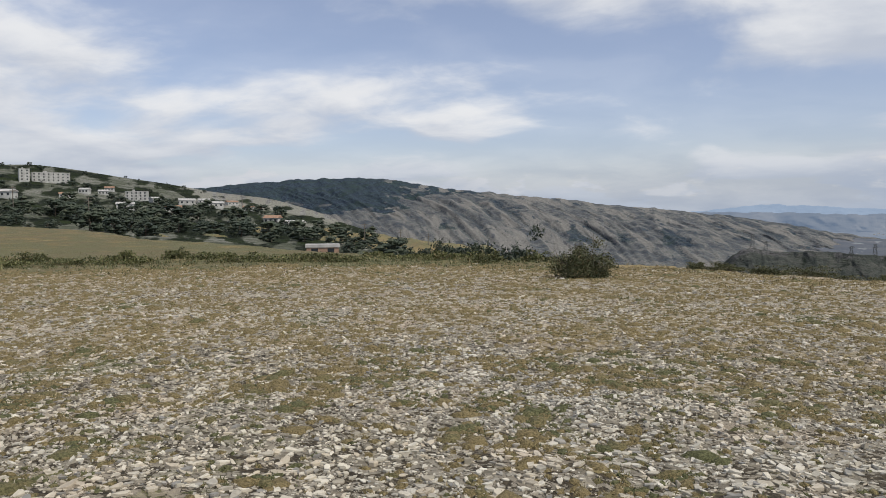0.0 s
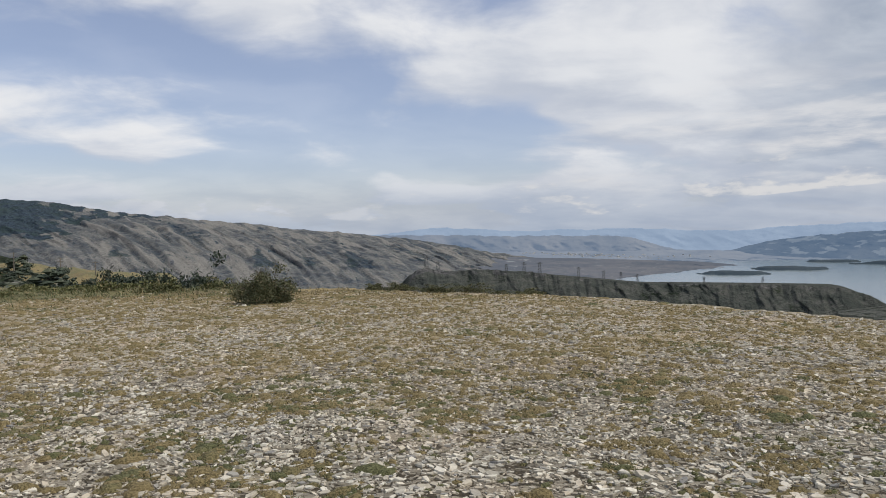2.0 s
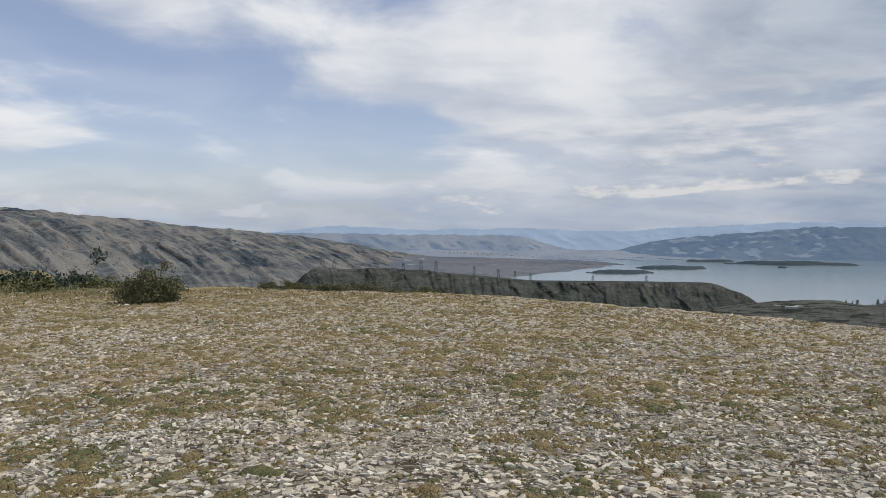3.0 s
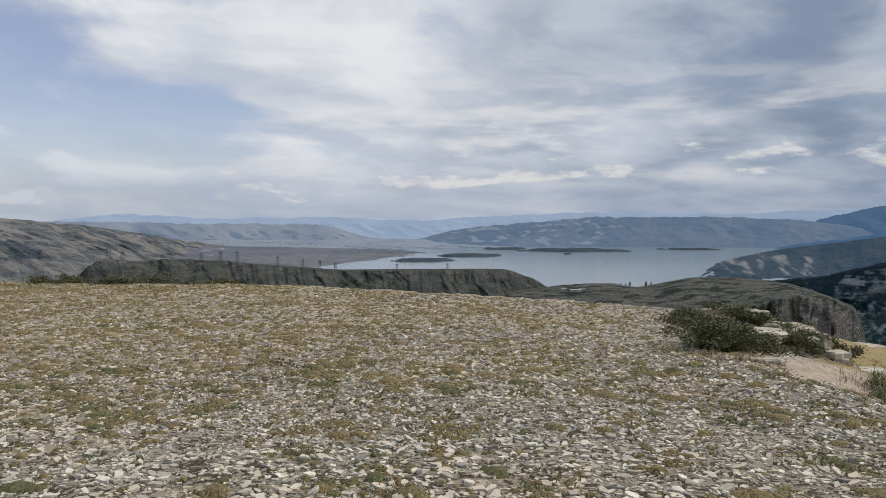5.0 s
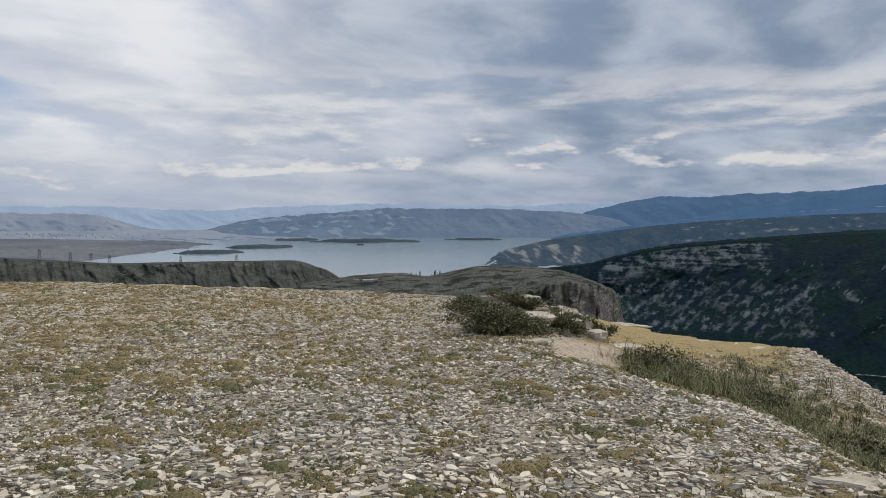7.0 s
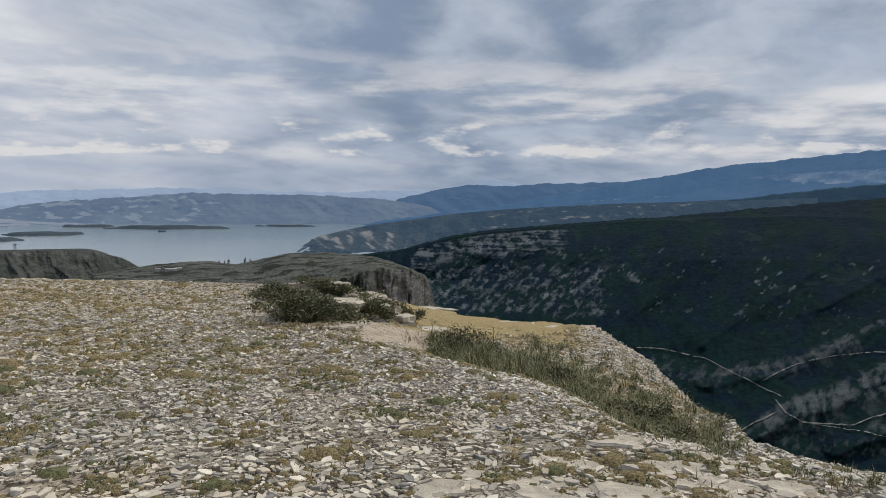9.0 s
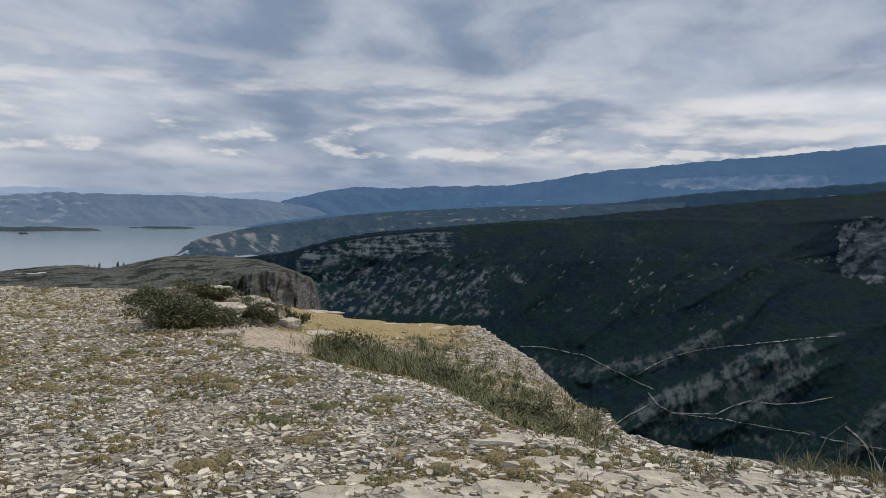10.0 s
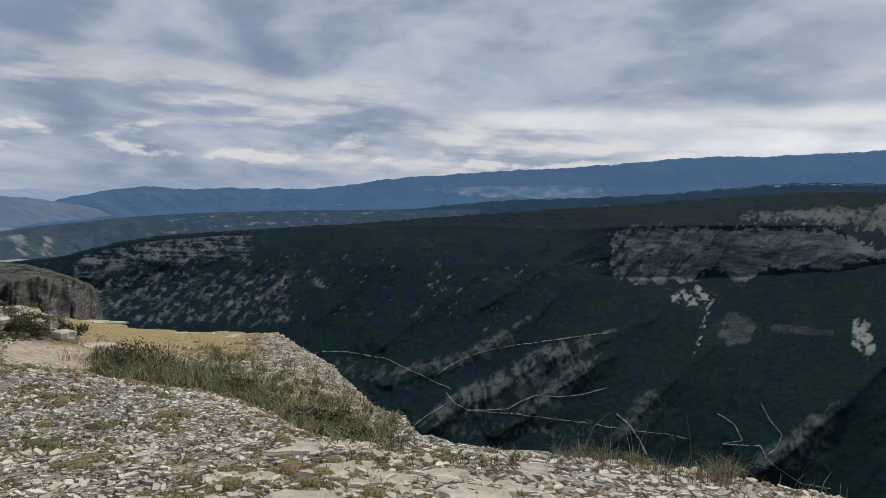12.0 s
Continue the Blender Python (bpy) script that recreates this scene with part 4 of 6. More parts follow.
def canyon_relief(A, V, r, h):
    e = elev(r, h)
    s = np.clip(V * 2, 0.2, 1) * (1 - step(V, 2.4, 3.0) * 0.9)
    g = ridged(A * 0.2 - V * 0.9 + 0.2 * fbm(A * 0.3, V, 3, 92), V * 0.5, 5, 91, 0.5)
    out = g * 24
    wob = 0.35 * fbm(A * 0.5, e * 0.5, 3, 96)
    for pts, high, wide in SPURS:
        d, side, way = from_line(A + wob, e + wob, pts)
        out = out + 1.3 * high * np.exp(-d / wide) * np.clip(way / 1.5, 0.2, 1)
    crag = ridged(A * 0.55, V * 1.6, 4, 93, 0.55) * step(V, 1.5, 2.1) * (1 - step(V, 2.8, 3.1))
    cliff = np.maximum(flat_fade(A, 115, 136, 2), flat_fade(A, 75, 90, 3))
    ribs = ridged(A * 1.15 + (117 < A) * 0.25 * e, e * 0.35, 4, 99, 0.55) * step(V, 1.9, 2.1) * (1 - step(V, 2.85, 3.0)) * cliff
    return -(out + crag * (4 + 5 * cliff) + ribs * 9) * s, 4 * fbm(A * 1.0, V * 6, 4, 97) * (V > 3.2)


def blot(A, e, a0, e0, wa, we, tilt):
    """A slanting oval on a hillside, 1 inside and 0 outside."""
    c, q = math.cos(radians(tilt)), math.sin(radians(tilt))
    u, v = (A - a0) * c + (e - e0) * q, -(A - a0) * q + (e - e0) * c
    return 1 - step((u / wa) ** 2 + (v / we) ** 2 + 0.7 * fbm(A * 0.9, e * 0.9, 4, 107), 0.5, 1.2)


def canyon_cover(A, V, r, h):
    e = elev(r, h)
    n = fbm(A * 0.4, e * 0.7, 5, 101)
    m = fbm((A - e) * 1.5, (A + e) * 0.55, 5, 103, 0.6)
    f = fbm(A * 1.7, e * 1.9, 5, 105, 0.72)
    foot, lip = along(A, CLIFF_FOOT), along(A, CLIFF_LIP)
    bands = fbm(A * 0.5, e * 4.5, 4, 109, 0.6)
    main = flat_fade(A + 2.5 * n + 1.2 * f, 115.2, 137, 2.0) * step(e + n * 0.5 + f * 0.35, foot - 0.15, foot + 0.2) * (1 - step(e + f * 0.4 + n * 0.35, lip - 0.25, lip + 0.2))
    # slanting stripes where the cliff turns from rock to the darker woods colour
    cliff_stripes = step(fbm(A * 1.6 - e * 1.0, e * 0.5, 4, 111, 0.6) + 0.35 * bands, 0.10, 0.5) * (0.8 - 0.5 * step(A, 123, 126))
    main = main * np.clip(1.0 - cliff_stripes * 0.7, 0, 1)
    left = flat_fade(A, 75.5, 89.3, 1.6) * step(e + m * 0.5, lip - 2.2 - 0.04 * (89 - A), lip - 1.5) * (1 - step(e, lip - 0.25, lip - 0.05)) * np.clip(0.5 + f * 0.6 + bands * 0.5, 0, 0.85)
    low_left = flat_fade(A, 76, 93, 2) * flat_fade(e, -9.2, -4.4, 0.8) * np.clip(0.30 + (m * 0.7 + f * 0.6) * 0.75, 0, 0.8)
    scar = np.maximum(blot(A, e, 122.4, -5.4, 1.9, 0.8, 0) * np.clip(0.5 + 1.6 * f, 0, 1), np.exp(-((A - 123.0 - (e + 8) * 0.2 - f * 0.4) / 0.17) ** 2) * flat_fade(e, -10.2, -5.6, 0.6) * np.clip(0.45 + 1.5 * f, 0, 1))
    scar = np.maximum(scar, blot(A, e, 133.6, -7.4, 0.75, 1.4, 20) * np.clip(0.8 + f, 0, 1))
    dots = step(m * 0.9 + f * 0.45 + n * 0.3, 0.50, 0.95) * flat_fade(e, -10.0, -2.6, 1.5) * (1 - step(A, 108, 114) * 0.8)
    # bare earth on the flanks below the spurs' crests, streaked downhill
    bare = 0 * A
    wob = 0.35 * fbm(A * 0.5, e * 0.5, 3, 96)
    for i, (reach, a0, a1, low, top, part_of) in enumerate(((2.3, 102, 116, -17, -8.8, 1.0), (1.3, 99, 110, -13, -8.6, 0.8), (1.6, 109, 116, -15.5, -10.2, 0.9), (1.5, 116.5, 122, -17, -12.2, 0.75), (2.6, 126.5, 133, -17.5, -12.3, 0.75))):
        d, side, way = from_line(A + wob, e + wob, SPURS[i][0])
        streak = fbm(way * 2.6, d * 0.55 + i, 4, 113 + i, 0.6)
        flank = np.where(side < 0, np.exp(-(d / reach) ** 2), np.exp(-(d / 0.5) ** 2))
        # thin crest lines painted lighter through this mask, as if catching light
        crest = np.exp(-((d + 0.15 * streak) / 0.16) ** 2) * flat_fade(e, low - 0.5, top + 1.0, 0.8) * np.clip(0.45 + fbm(way * 1.3, d * 0 + i, 3, 119, 0.6), 0, 0.8)
        bare = np.maximum(bare, crest)
        bare = np.maximum(bare, flank * flat_fade(A, a0, a1, 1.2) * flat_fade(e, low, top, 0.8) * np.clip(0.62 + streak * 0.8 + m * 0.4, 0, 1) * part_of)
    bare = np.maximum(bare, 0.55 * blot(A, e, 98, -12.5, 4, 1.0, -10) * np.clip(0.5 + m, 0, 1))
    bare = np.maximum(bare, 0.55 * blot(A, e, 112, -16.2, 9, 0.9, 3) * np.clip(0.5 + f, 0, 1))
    bare = np.maximum(bare, 0.6 * np.maximum(blot(A, e, 125.6, -7.6, 1.4, 1.2, 30), blot(A, e, 129.5, -7.2, 2.2, 0.35, 0) * 0.8))
    field = flat_fade(A, 123.5, 150, 3) * flat_fade(e + n * 0.25 + f * 0.25, along(A, [(122, 0.3), (131, 0.25), (135, -0.4)]), along(A, [(122, 0.8), (127.6, 1.15), (130.5, 1.6), (134.5, 2.2), (150, 2.4)]), 0.3) * np.clip(0.9 + 0.5 * f + 0.3 * bands, 0, 1)
    rock = np.maximum.reduce([main, left, low_left, dots * 0.75])
    wood = np.clip(1.0 - rock * 0.9 - scar - bare - field * 0.9, 0, 1)
    # last mask: low values keep the painted haze blue, high values turn greener
    return {"wood": wood, "pale": np.clip(field * 0.55 + scar, 0, 1), "rock": np.clip(rock, 0, 1), "bare": np.clip(bare, 0, 1), "lush": np.clip(0.5 + n + step(-e, 5, 10) * 0.3 + step(A, 112, 120) * 0.2, 0, 1)}


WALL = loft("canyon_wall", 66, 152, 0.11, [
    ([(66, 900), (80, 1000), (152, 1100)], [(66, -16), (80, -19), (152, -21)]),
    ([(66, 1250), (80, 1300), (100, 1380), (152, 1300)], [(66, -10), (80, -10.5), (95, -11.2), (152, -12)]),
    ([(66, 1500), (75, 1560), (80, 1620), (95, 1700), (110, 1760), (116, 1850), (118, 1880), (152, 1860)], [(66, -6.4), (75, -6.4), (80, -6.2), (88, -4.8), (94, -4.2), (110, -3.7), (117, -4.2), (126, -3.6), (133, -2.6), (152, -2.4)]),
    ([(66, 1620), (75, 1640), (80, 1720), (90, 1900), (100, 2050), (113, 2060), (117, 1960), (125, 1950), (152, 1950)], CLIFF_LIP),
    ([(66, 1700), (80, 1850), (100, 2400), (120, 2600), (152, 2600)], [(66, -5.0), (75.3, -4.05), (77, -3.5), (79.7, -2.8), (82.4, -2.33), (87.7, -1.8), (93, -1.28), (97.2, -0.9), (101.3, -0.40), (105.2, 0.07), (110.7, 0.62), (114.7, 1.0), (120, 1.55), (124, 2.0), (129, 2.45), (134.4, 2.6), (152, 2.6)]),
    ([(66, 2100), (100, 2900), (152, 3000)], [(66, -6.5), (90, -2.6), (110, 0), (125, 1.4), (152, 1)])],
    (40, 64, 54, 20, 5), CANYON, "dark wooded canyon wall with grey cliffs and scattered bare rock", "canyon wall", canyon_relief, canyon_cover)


def bench_cover(A, V, r, h):
    e = elev(r, h)
    n = fbm(A * 1.2, e * 4, 4, 117, 0.6)
    top = along(A, [(88, -1.4), (99.4, 0.11), (108.2, 1.33), (120, 2.2), (129, 3.17), (134.4, 3.2)])
    line = np.exp(-((e - top + 0.12) / 0.06) ** 2) * flat_fade(A, 124.5, 152, 1.5) * 0.5
    line = np.maximum(line, np.exp(-((e - 1.18 - (A - 117) * 0.06) / 0.06) ** 2) * flat_fade(A, 114.6, 119.6, 0.8) * 0.7)
    return {"pale": np.clip(line + step(n, 0.5, 0.7) * 0.25, 0, 0.8)}


# hills beyond the lake and the farthest ranges
def far_relief(seed, amp):
    def f(A, V, r, h):
        return -ridged(A * 0.5 + V * 0.7, V * 0.8, 4, seed, 0.55) * amp * np.sin(np.clip(V / 2, 0, 1) * math.pi), 6 * fbm(A * 0.9, V * 0 + 1, 4, seed + 1, 0.6) * (V > 0.9)
    return f


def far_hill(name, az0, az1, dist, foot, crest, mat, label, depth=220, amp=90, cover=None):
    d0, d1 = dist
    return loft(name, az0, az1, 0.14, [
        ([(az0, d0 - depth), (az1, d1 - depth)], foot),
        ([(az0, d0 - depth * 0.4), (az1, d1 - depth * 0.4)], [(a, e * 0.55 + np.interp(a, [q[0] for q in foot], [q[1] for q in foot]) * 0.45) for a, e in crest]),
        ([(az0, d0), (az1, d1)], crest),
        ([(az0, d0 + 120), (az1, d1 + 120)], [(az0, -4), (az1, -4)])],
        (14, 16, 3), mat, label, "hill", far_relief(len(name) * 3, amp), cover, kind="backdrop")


def lake_hill_cover(A, V, r, h):
    n = fbm(A * 0.8 + V, V * 3, 4, 121)
    return {"pale": np.clip(flat_fade(A, 46, 64, 4) * (0.15 + n * 0.9), 0, 0.45)}


def slope_bands(A, V, r, h):
    e = elev(r, h)
    n = fbm(A * 0.4, e * 5, 4, 131)
    f = fbm(A * 0.9, e * 2.2, 4, 133, 0.6)
    # a broad pale meadow in tongues, and thin strips below it
    meadow = flat_fade(A + 1.5 * f, 97.5, 118, 2.5) * flat_fade(e + 0.12 * f, along(A, [(97, 1.75), (101, 1.75), (104, 1.5), (109, 1.35), (118, 1.75)]), along(A, [(97, 1.85), (101, 2.0), (106, 2.45), (112, 2.75), (118, 2.6)]), 0.14)
    strips = flat_fade(A, 97, 110, 2) * np.exp(-((e - 1.02 - (A - 99) * 0.02) / 0.07) ** 2) * np.clip(0.5 + n * 1.5, 0, 0.8)
    low = flat_fade(A, 76, 100, 4) * np.exp(-((e - along(A, [(76, -1.9), (82, -1.2), (88, -0.1), (97, 0.6), (103, 1.0)])) / 0.07) ** 2) * np.clip(0.2 + n * 1.5, 0, 0.5)
    return {"pale": np.clip(meadow * (0.40 + 0.08 * f) + strips * 0.5 + low, 0, 0.5)}


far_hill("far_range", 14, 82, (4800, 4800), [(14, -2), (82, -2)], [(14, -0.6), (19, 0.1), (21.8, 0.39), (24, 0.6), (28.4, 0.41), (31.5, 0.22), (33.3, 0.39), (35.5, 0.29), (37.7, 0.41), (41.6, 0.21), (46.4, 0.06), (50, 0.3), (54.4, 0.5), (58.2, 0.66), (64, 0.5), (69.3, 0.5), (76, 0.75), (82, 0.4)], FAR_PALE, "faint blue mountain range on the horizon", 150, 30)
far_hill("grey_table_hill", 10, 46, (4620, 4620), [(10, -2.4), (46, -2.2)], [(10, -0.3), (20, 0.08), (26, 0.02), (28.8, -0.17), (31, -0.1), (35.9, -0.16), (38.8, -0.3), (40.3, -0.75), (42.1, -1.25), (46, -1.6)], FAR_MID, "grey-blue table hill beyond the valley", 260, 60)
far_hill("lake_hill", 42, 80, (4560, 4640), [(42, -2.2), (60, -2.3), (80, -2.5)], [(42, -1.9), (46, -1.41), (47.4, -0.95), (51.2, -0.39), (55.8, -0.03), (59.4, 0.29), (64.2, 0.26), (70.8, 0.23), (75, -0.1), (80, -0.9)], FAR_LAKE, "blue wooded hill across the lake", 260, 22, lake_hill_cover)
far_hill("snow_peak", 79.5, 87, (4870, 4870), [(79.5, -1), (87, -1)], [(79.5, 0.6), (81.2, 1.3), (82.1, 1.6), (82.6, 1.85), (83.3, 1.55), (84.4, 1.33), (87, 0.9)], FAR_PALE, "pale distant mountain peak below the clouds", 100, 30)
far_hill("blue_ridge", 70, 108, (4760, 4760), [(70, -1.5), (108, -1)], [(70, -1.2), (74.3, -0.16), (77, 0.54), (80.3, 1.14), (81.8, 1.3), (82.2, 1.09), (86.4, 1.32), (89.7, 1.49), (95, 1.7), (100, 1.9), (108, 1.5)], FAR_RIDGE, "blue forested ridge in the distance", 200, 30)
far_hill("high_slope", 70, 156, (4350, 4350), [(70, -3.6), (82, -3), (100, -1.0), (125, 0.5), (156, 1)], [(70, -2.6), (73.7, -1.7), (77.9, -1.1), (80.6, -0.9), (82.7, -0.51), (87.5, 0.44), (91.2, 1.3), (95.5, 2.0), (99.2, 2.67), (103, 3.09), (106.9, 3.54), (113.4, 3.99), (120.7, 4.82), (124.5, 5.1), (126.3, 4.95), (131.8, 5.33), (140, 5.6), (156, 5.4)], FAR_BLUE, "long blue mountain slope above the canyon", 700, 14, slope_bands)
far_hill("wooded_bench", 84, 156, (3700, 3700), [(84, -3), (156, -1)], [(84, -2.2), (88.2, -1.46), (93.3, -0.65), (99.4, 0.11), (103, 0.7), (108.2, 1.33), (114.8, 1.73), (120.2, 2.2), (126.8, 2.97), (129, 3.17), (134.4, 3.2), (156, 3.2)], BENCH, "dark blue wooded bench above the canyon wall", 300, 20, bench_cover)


# ---- the lake ----
LAKE_Z = -152.0


def build_lake():
    A, F = np.meshgrid(np.arange(20, 77.5, 1.0), np.linspace(0, 1, 30))
    near = along(A, [(20, 1500), (58, 1500), (66, 1550), (71, 1700), (77, 2400)])
    R = near + (4520 - near) * F
    ob = grid_mesh("lake", to_xyz(A, R, A * 0 + LAKE_Z), WATER)
    tagged(ob, "broad still blue-grey lake in the valley", "lake", kind="structure")


build_lake()


def island(name, az, r, wide, deep, high, seed, label):
    """A low island: an uneven mound whose foot goes under the water."""
    u, v = np.meshgrid(np.linspace(-1.3, 1.3, 90), np.linspace(-1.3, 1.3, 40))
    q = u * u + v * v + 0.5 * fbm(u * 1.8 + seed, v * 1.3, 4, seed) * (1 - step(np.maximum(np.abs(u), np.abs(v)), 0.9, 1.25)) + 2 * step(np.maximum(np.abs(u), np.abs(v)), 1.0, 1.3)
    z = LAKE_Z - 8 + (high + 8) * (1 - step(q, 0.25, 1.25)) + (q < 0.9) * 2 * fbm(u * 4, v * 4, 3, seed + 2)
    a = radians(az)
    x = MID[0] + r * math.sin(a) + u * wide * math.cos(a) + v * deep * math.sin(a)
    y = MID[1] + r * math.cos(a) - u * wide * math.sin(a) + v * deep * math.cos(a)
    m = {"pale": 0.42 * step(q, 0.7, 0.9)}
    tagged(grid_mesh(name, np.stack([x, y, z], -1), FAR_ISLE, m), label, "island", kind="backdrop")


island("island", 46.3, 2836, 130, 95, 9, 7, "low dark island in the lake")
island("island", 49.9, 3200, 150, 110, 10, 11, "long low dark island in the lake")
island("island", 58.0, 3790, 285, 170, 13, 15, "long low dark island in the lake")
island("island", 57.6, 3390, 22, 14, 5, 19, "tiny dark islet in the lake")
island("island", 52.6, 3980, 130, 90, 9, 23, "low dark spit below the far hill")
island("island", 66.5, 4050, 170, 60, 8, 27, "thin dark spit below the far shore")


def plain_relief(A, V, r, h):
    return 60 * fbm(A * 0.5, V * 3, 4, 141) * (V < 1), 4 * fbm(A * 0.6, V * 4, 4, 143)


def valley_relief(A, V, r, h):
    s = np.sin(np.clip(V / 3, 0, 1) * math.pi)
    return -ridged(A * 0.35 + V * 0.7, V * 0.5, 4, 145, 0.55) * 90 * s + 50 * fbm(A * 0.6, V * 2, 4, 149) * (V < 0.5), 3.5 * fbm(A * 0.9, V * 3, 4, 147) * s


def valley_cover(A, V, r, h):
    n = fbm(A * 0.9, V * 4, 4, 157, 0.6)
    return {"pale": np.clip(step(n, 0.35, 0.7) * 0.4 * (V > 0.4) + (1 - step(A, 26, 33)) * np.clip(0.25 + n, 0, 1) * 0.5, 0, 0.5)}


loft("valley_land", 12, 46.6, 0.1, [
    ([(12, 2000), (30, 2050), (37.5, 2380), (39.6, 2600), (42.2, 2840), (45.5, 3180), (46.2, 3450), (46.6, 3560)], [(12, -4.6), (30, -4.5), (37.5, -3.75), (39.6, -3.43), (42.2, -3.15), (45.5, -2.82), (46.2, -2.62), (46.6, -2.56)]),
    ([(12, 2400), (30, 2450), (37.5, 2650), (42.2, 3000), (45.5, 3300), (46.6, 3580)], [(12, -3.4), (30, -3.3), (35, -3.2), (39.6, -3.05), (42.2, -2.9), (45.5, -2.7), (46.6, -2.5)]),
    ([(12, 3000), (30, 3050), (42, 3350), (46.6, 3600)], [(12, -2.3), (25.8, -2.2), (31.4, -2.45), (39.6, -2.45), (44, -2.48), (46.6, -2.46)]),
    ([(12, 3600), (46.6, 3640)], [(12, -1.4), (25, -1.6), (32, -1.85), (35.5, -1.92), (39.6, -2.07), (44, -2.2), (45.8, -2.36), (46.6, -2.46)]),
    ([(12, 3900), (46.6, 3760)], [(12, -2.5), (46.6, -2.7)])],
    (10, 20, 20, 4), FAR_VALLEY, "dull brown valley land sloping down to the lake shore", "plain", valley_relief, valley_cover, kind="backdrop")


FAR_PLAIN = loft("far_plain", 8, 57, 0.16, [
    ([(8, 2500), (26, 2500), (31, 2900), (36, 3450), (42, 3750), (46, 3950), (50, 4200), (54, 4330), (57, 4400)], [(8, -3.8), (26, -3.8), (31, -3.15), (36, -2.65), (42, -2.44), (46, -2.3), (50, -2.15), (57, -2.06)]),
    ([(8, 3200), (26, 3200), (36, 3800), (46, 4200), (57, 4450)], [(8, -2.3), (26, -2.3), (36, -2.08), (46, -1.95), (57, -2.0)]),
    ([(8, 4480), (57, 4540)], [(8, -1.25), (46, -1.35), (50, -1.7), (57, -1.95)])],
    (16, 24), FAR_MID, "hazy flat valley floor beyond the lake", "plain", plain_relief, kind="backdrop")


# ---- helpers for things ----
def part(name, me_ob, parent, label=""):
    """Hangs a mesh object under a thing or a part."""
    me_ob.name = name
    me_ob.parent = parent
    if label:
        me_ob["label"] = label
    return me_ob


def bm_part(name, bm, mat, parent, label="", smooth=False):
    me = bpy.data.meshes.new(name)
    bm.to_mesh(me)
    bm.free()
    me.materials.append(mat)
    for f in me.polygons:
        f.use_smooth = smooth
    ob = new(name, me)
    ob.parent = parent
    if label:
        ob["label"] = label
    return ob


def base(name, m, label, category, group="", kind=""):
    ob = new(name)
    ob.empty_display_size = 0.2
    ob.matrix_basis = m
    return tagged(ob, label, category, group, kind)


def add_box(bm, x0, x1, y0, y1, z0, z1, m=None):
    c = Matrix.Translation(((x0 + x1) / 2, (y0 + y1) / 2, (z0 + z1) / 2)) @ Matrix.Diagonal((x1 - x0, y1 - y0, z1 - z0, 1))
    return bmesh.ops.create_cube(bm, size=1, matrix=m @ c if m else c)["verts"]


def add_rod(bm, a, b, r0, r1, sides=6):
    a, b = Vector(a), Vector(b)
    d = b - a
    m = Matrix.Translation((a + b) / 2) @ d.to_track_quat("Z", "Y").to_matrix().to_4x4()
    bmesh.ops.create_cone(bm, cap_ends=True, segments=sides, radius1=r0, radius2=r1, depth=d.length, matrix=m)


def at(az, r, z=None, turn=0.0):
    a = radians(az)
    x, y = MID[0] + r * math.sin(a), MID[1] + r * math.cos(a)
    if z is None:
        z = float(z_at(x, y))
    return pose(x, y, z, 0, 0, turn - az)


def drape(surface, az, el, v0=0.0, v1=3.0, n=500):
    """The places on a landform's near side at these headings and angles."""
    az, el = np.atleast_1d(az).astype(float), np.atleast_1d(el).astype(float)
    V = np.linspace(v0, v1, n)
    A, VV = np.meshgrid(az, V)
    r, h = surface(A, VV)
    e = elev(r, h)
    i = np.argmax(e >= el[None], axis=0)
    j = np.arange(len(az))
    return to_xyz(az, r[i, j], h[i, j]), r[i, j]


# ---- foliage ----
def leaf_cloud(rs, centres, spread, count, size, narrow=0.45):
    """Leaf diamonds scattered round clump centres: points and corners."""
    c = centres[rs.randint(len(centres), size=count)]
    p = c + rs.normal(size=(count, 3)) * spread
    d = rs.normal(size=(count, 3))
    d /= np.linalg.norm(d, axis=1)[:, None]
    w = np.cross(d, rs.normal(size=(count, 3)))
    w /= np.linalg.norm(w, axis=1)[:, None]
    s = size * rs.uniform(0.6, 1.4, (count, 1))
    v = np.stack([p - d * s * 0.5, p + w * s * narrow * 0.5, p + d * s * 0.5, p - w * s * narrow * 0.5], 1).reshape(-1, 3)
    return v, np.arange(count * 4).reshape(-1, 4)


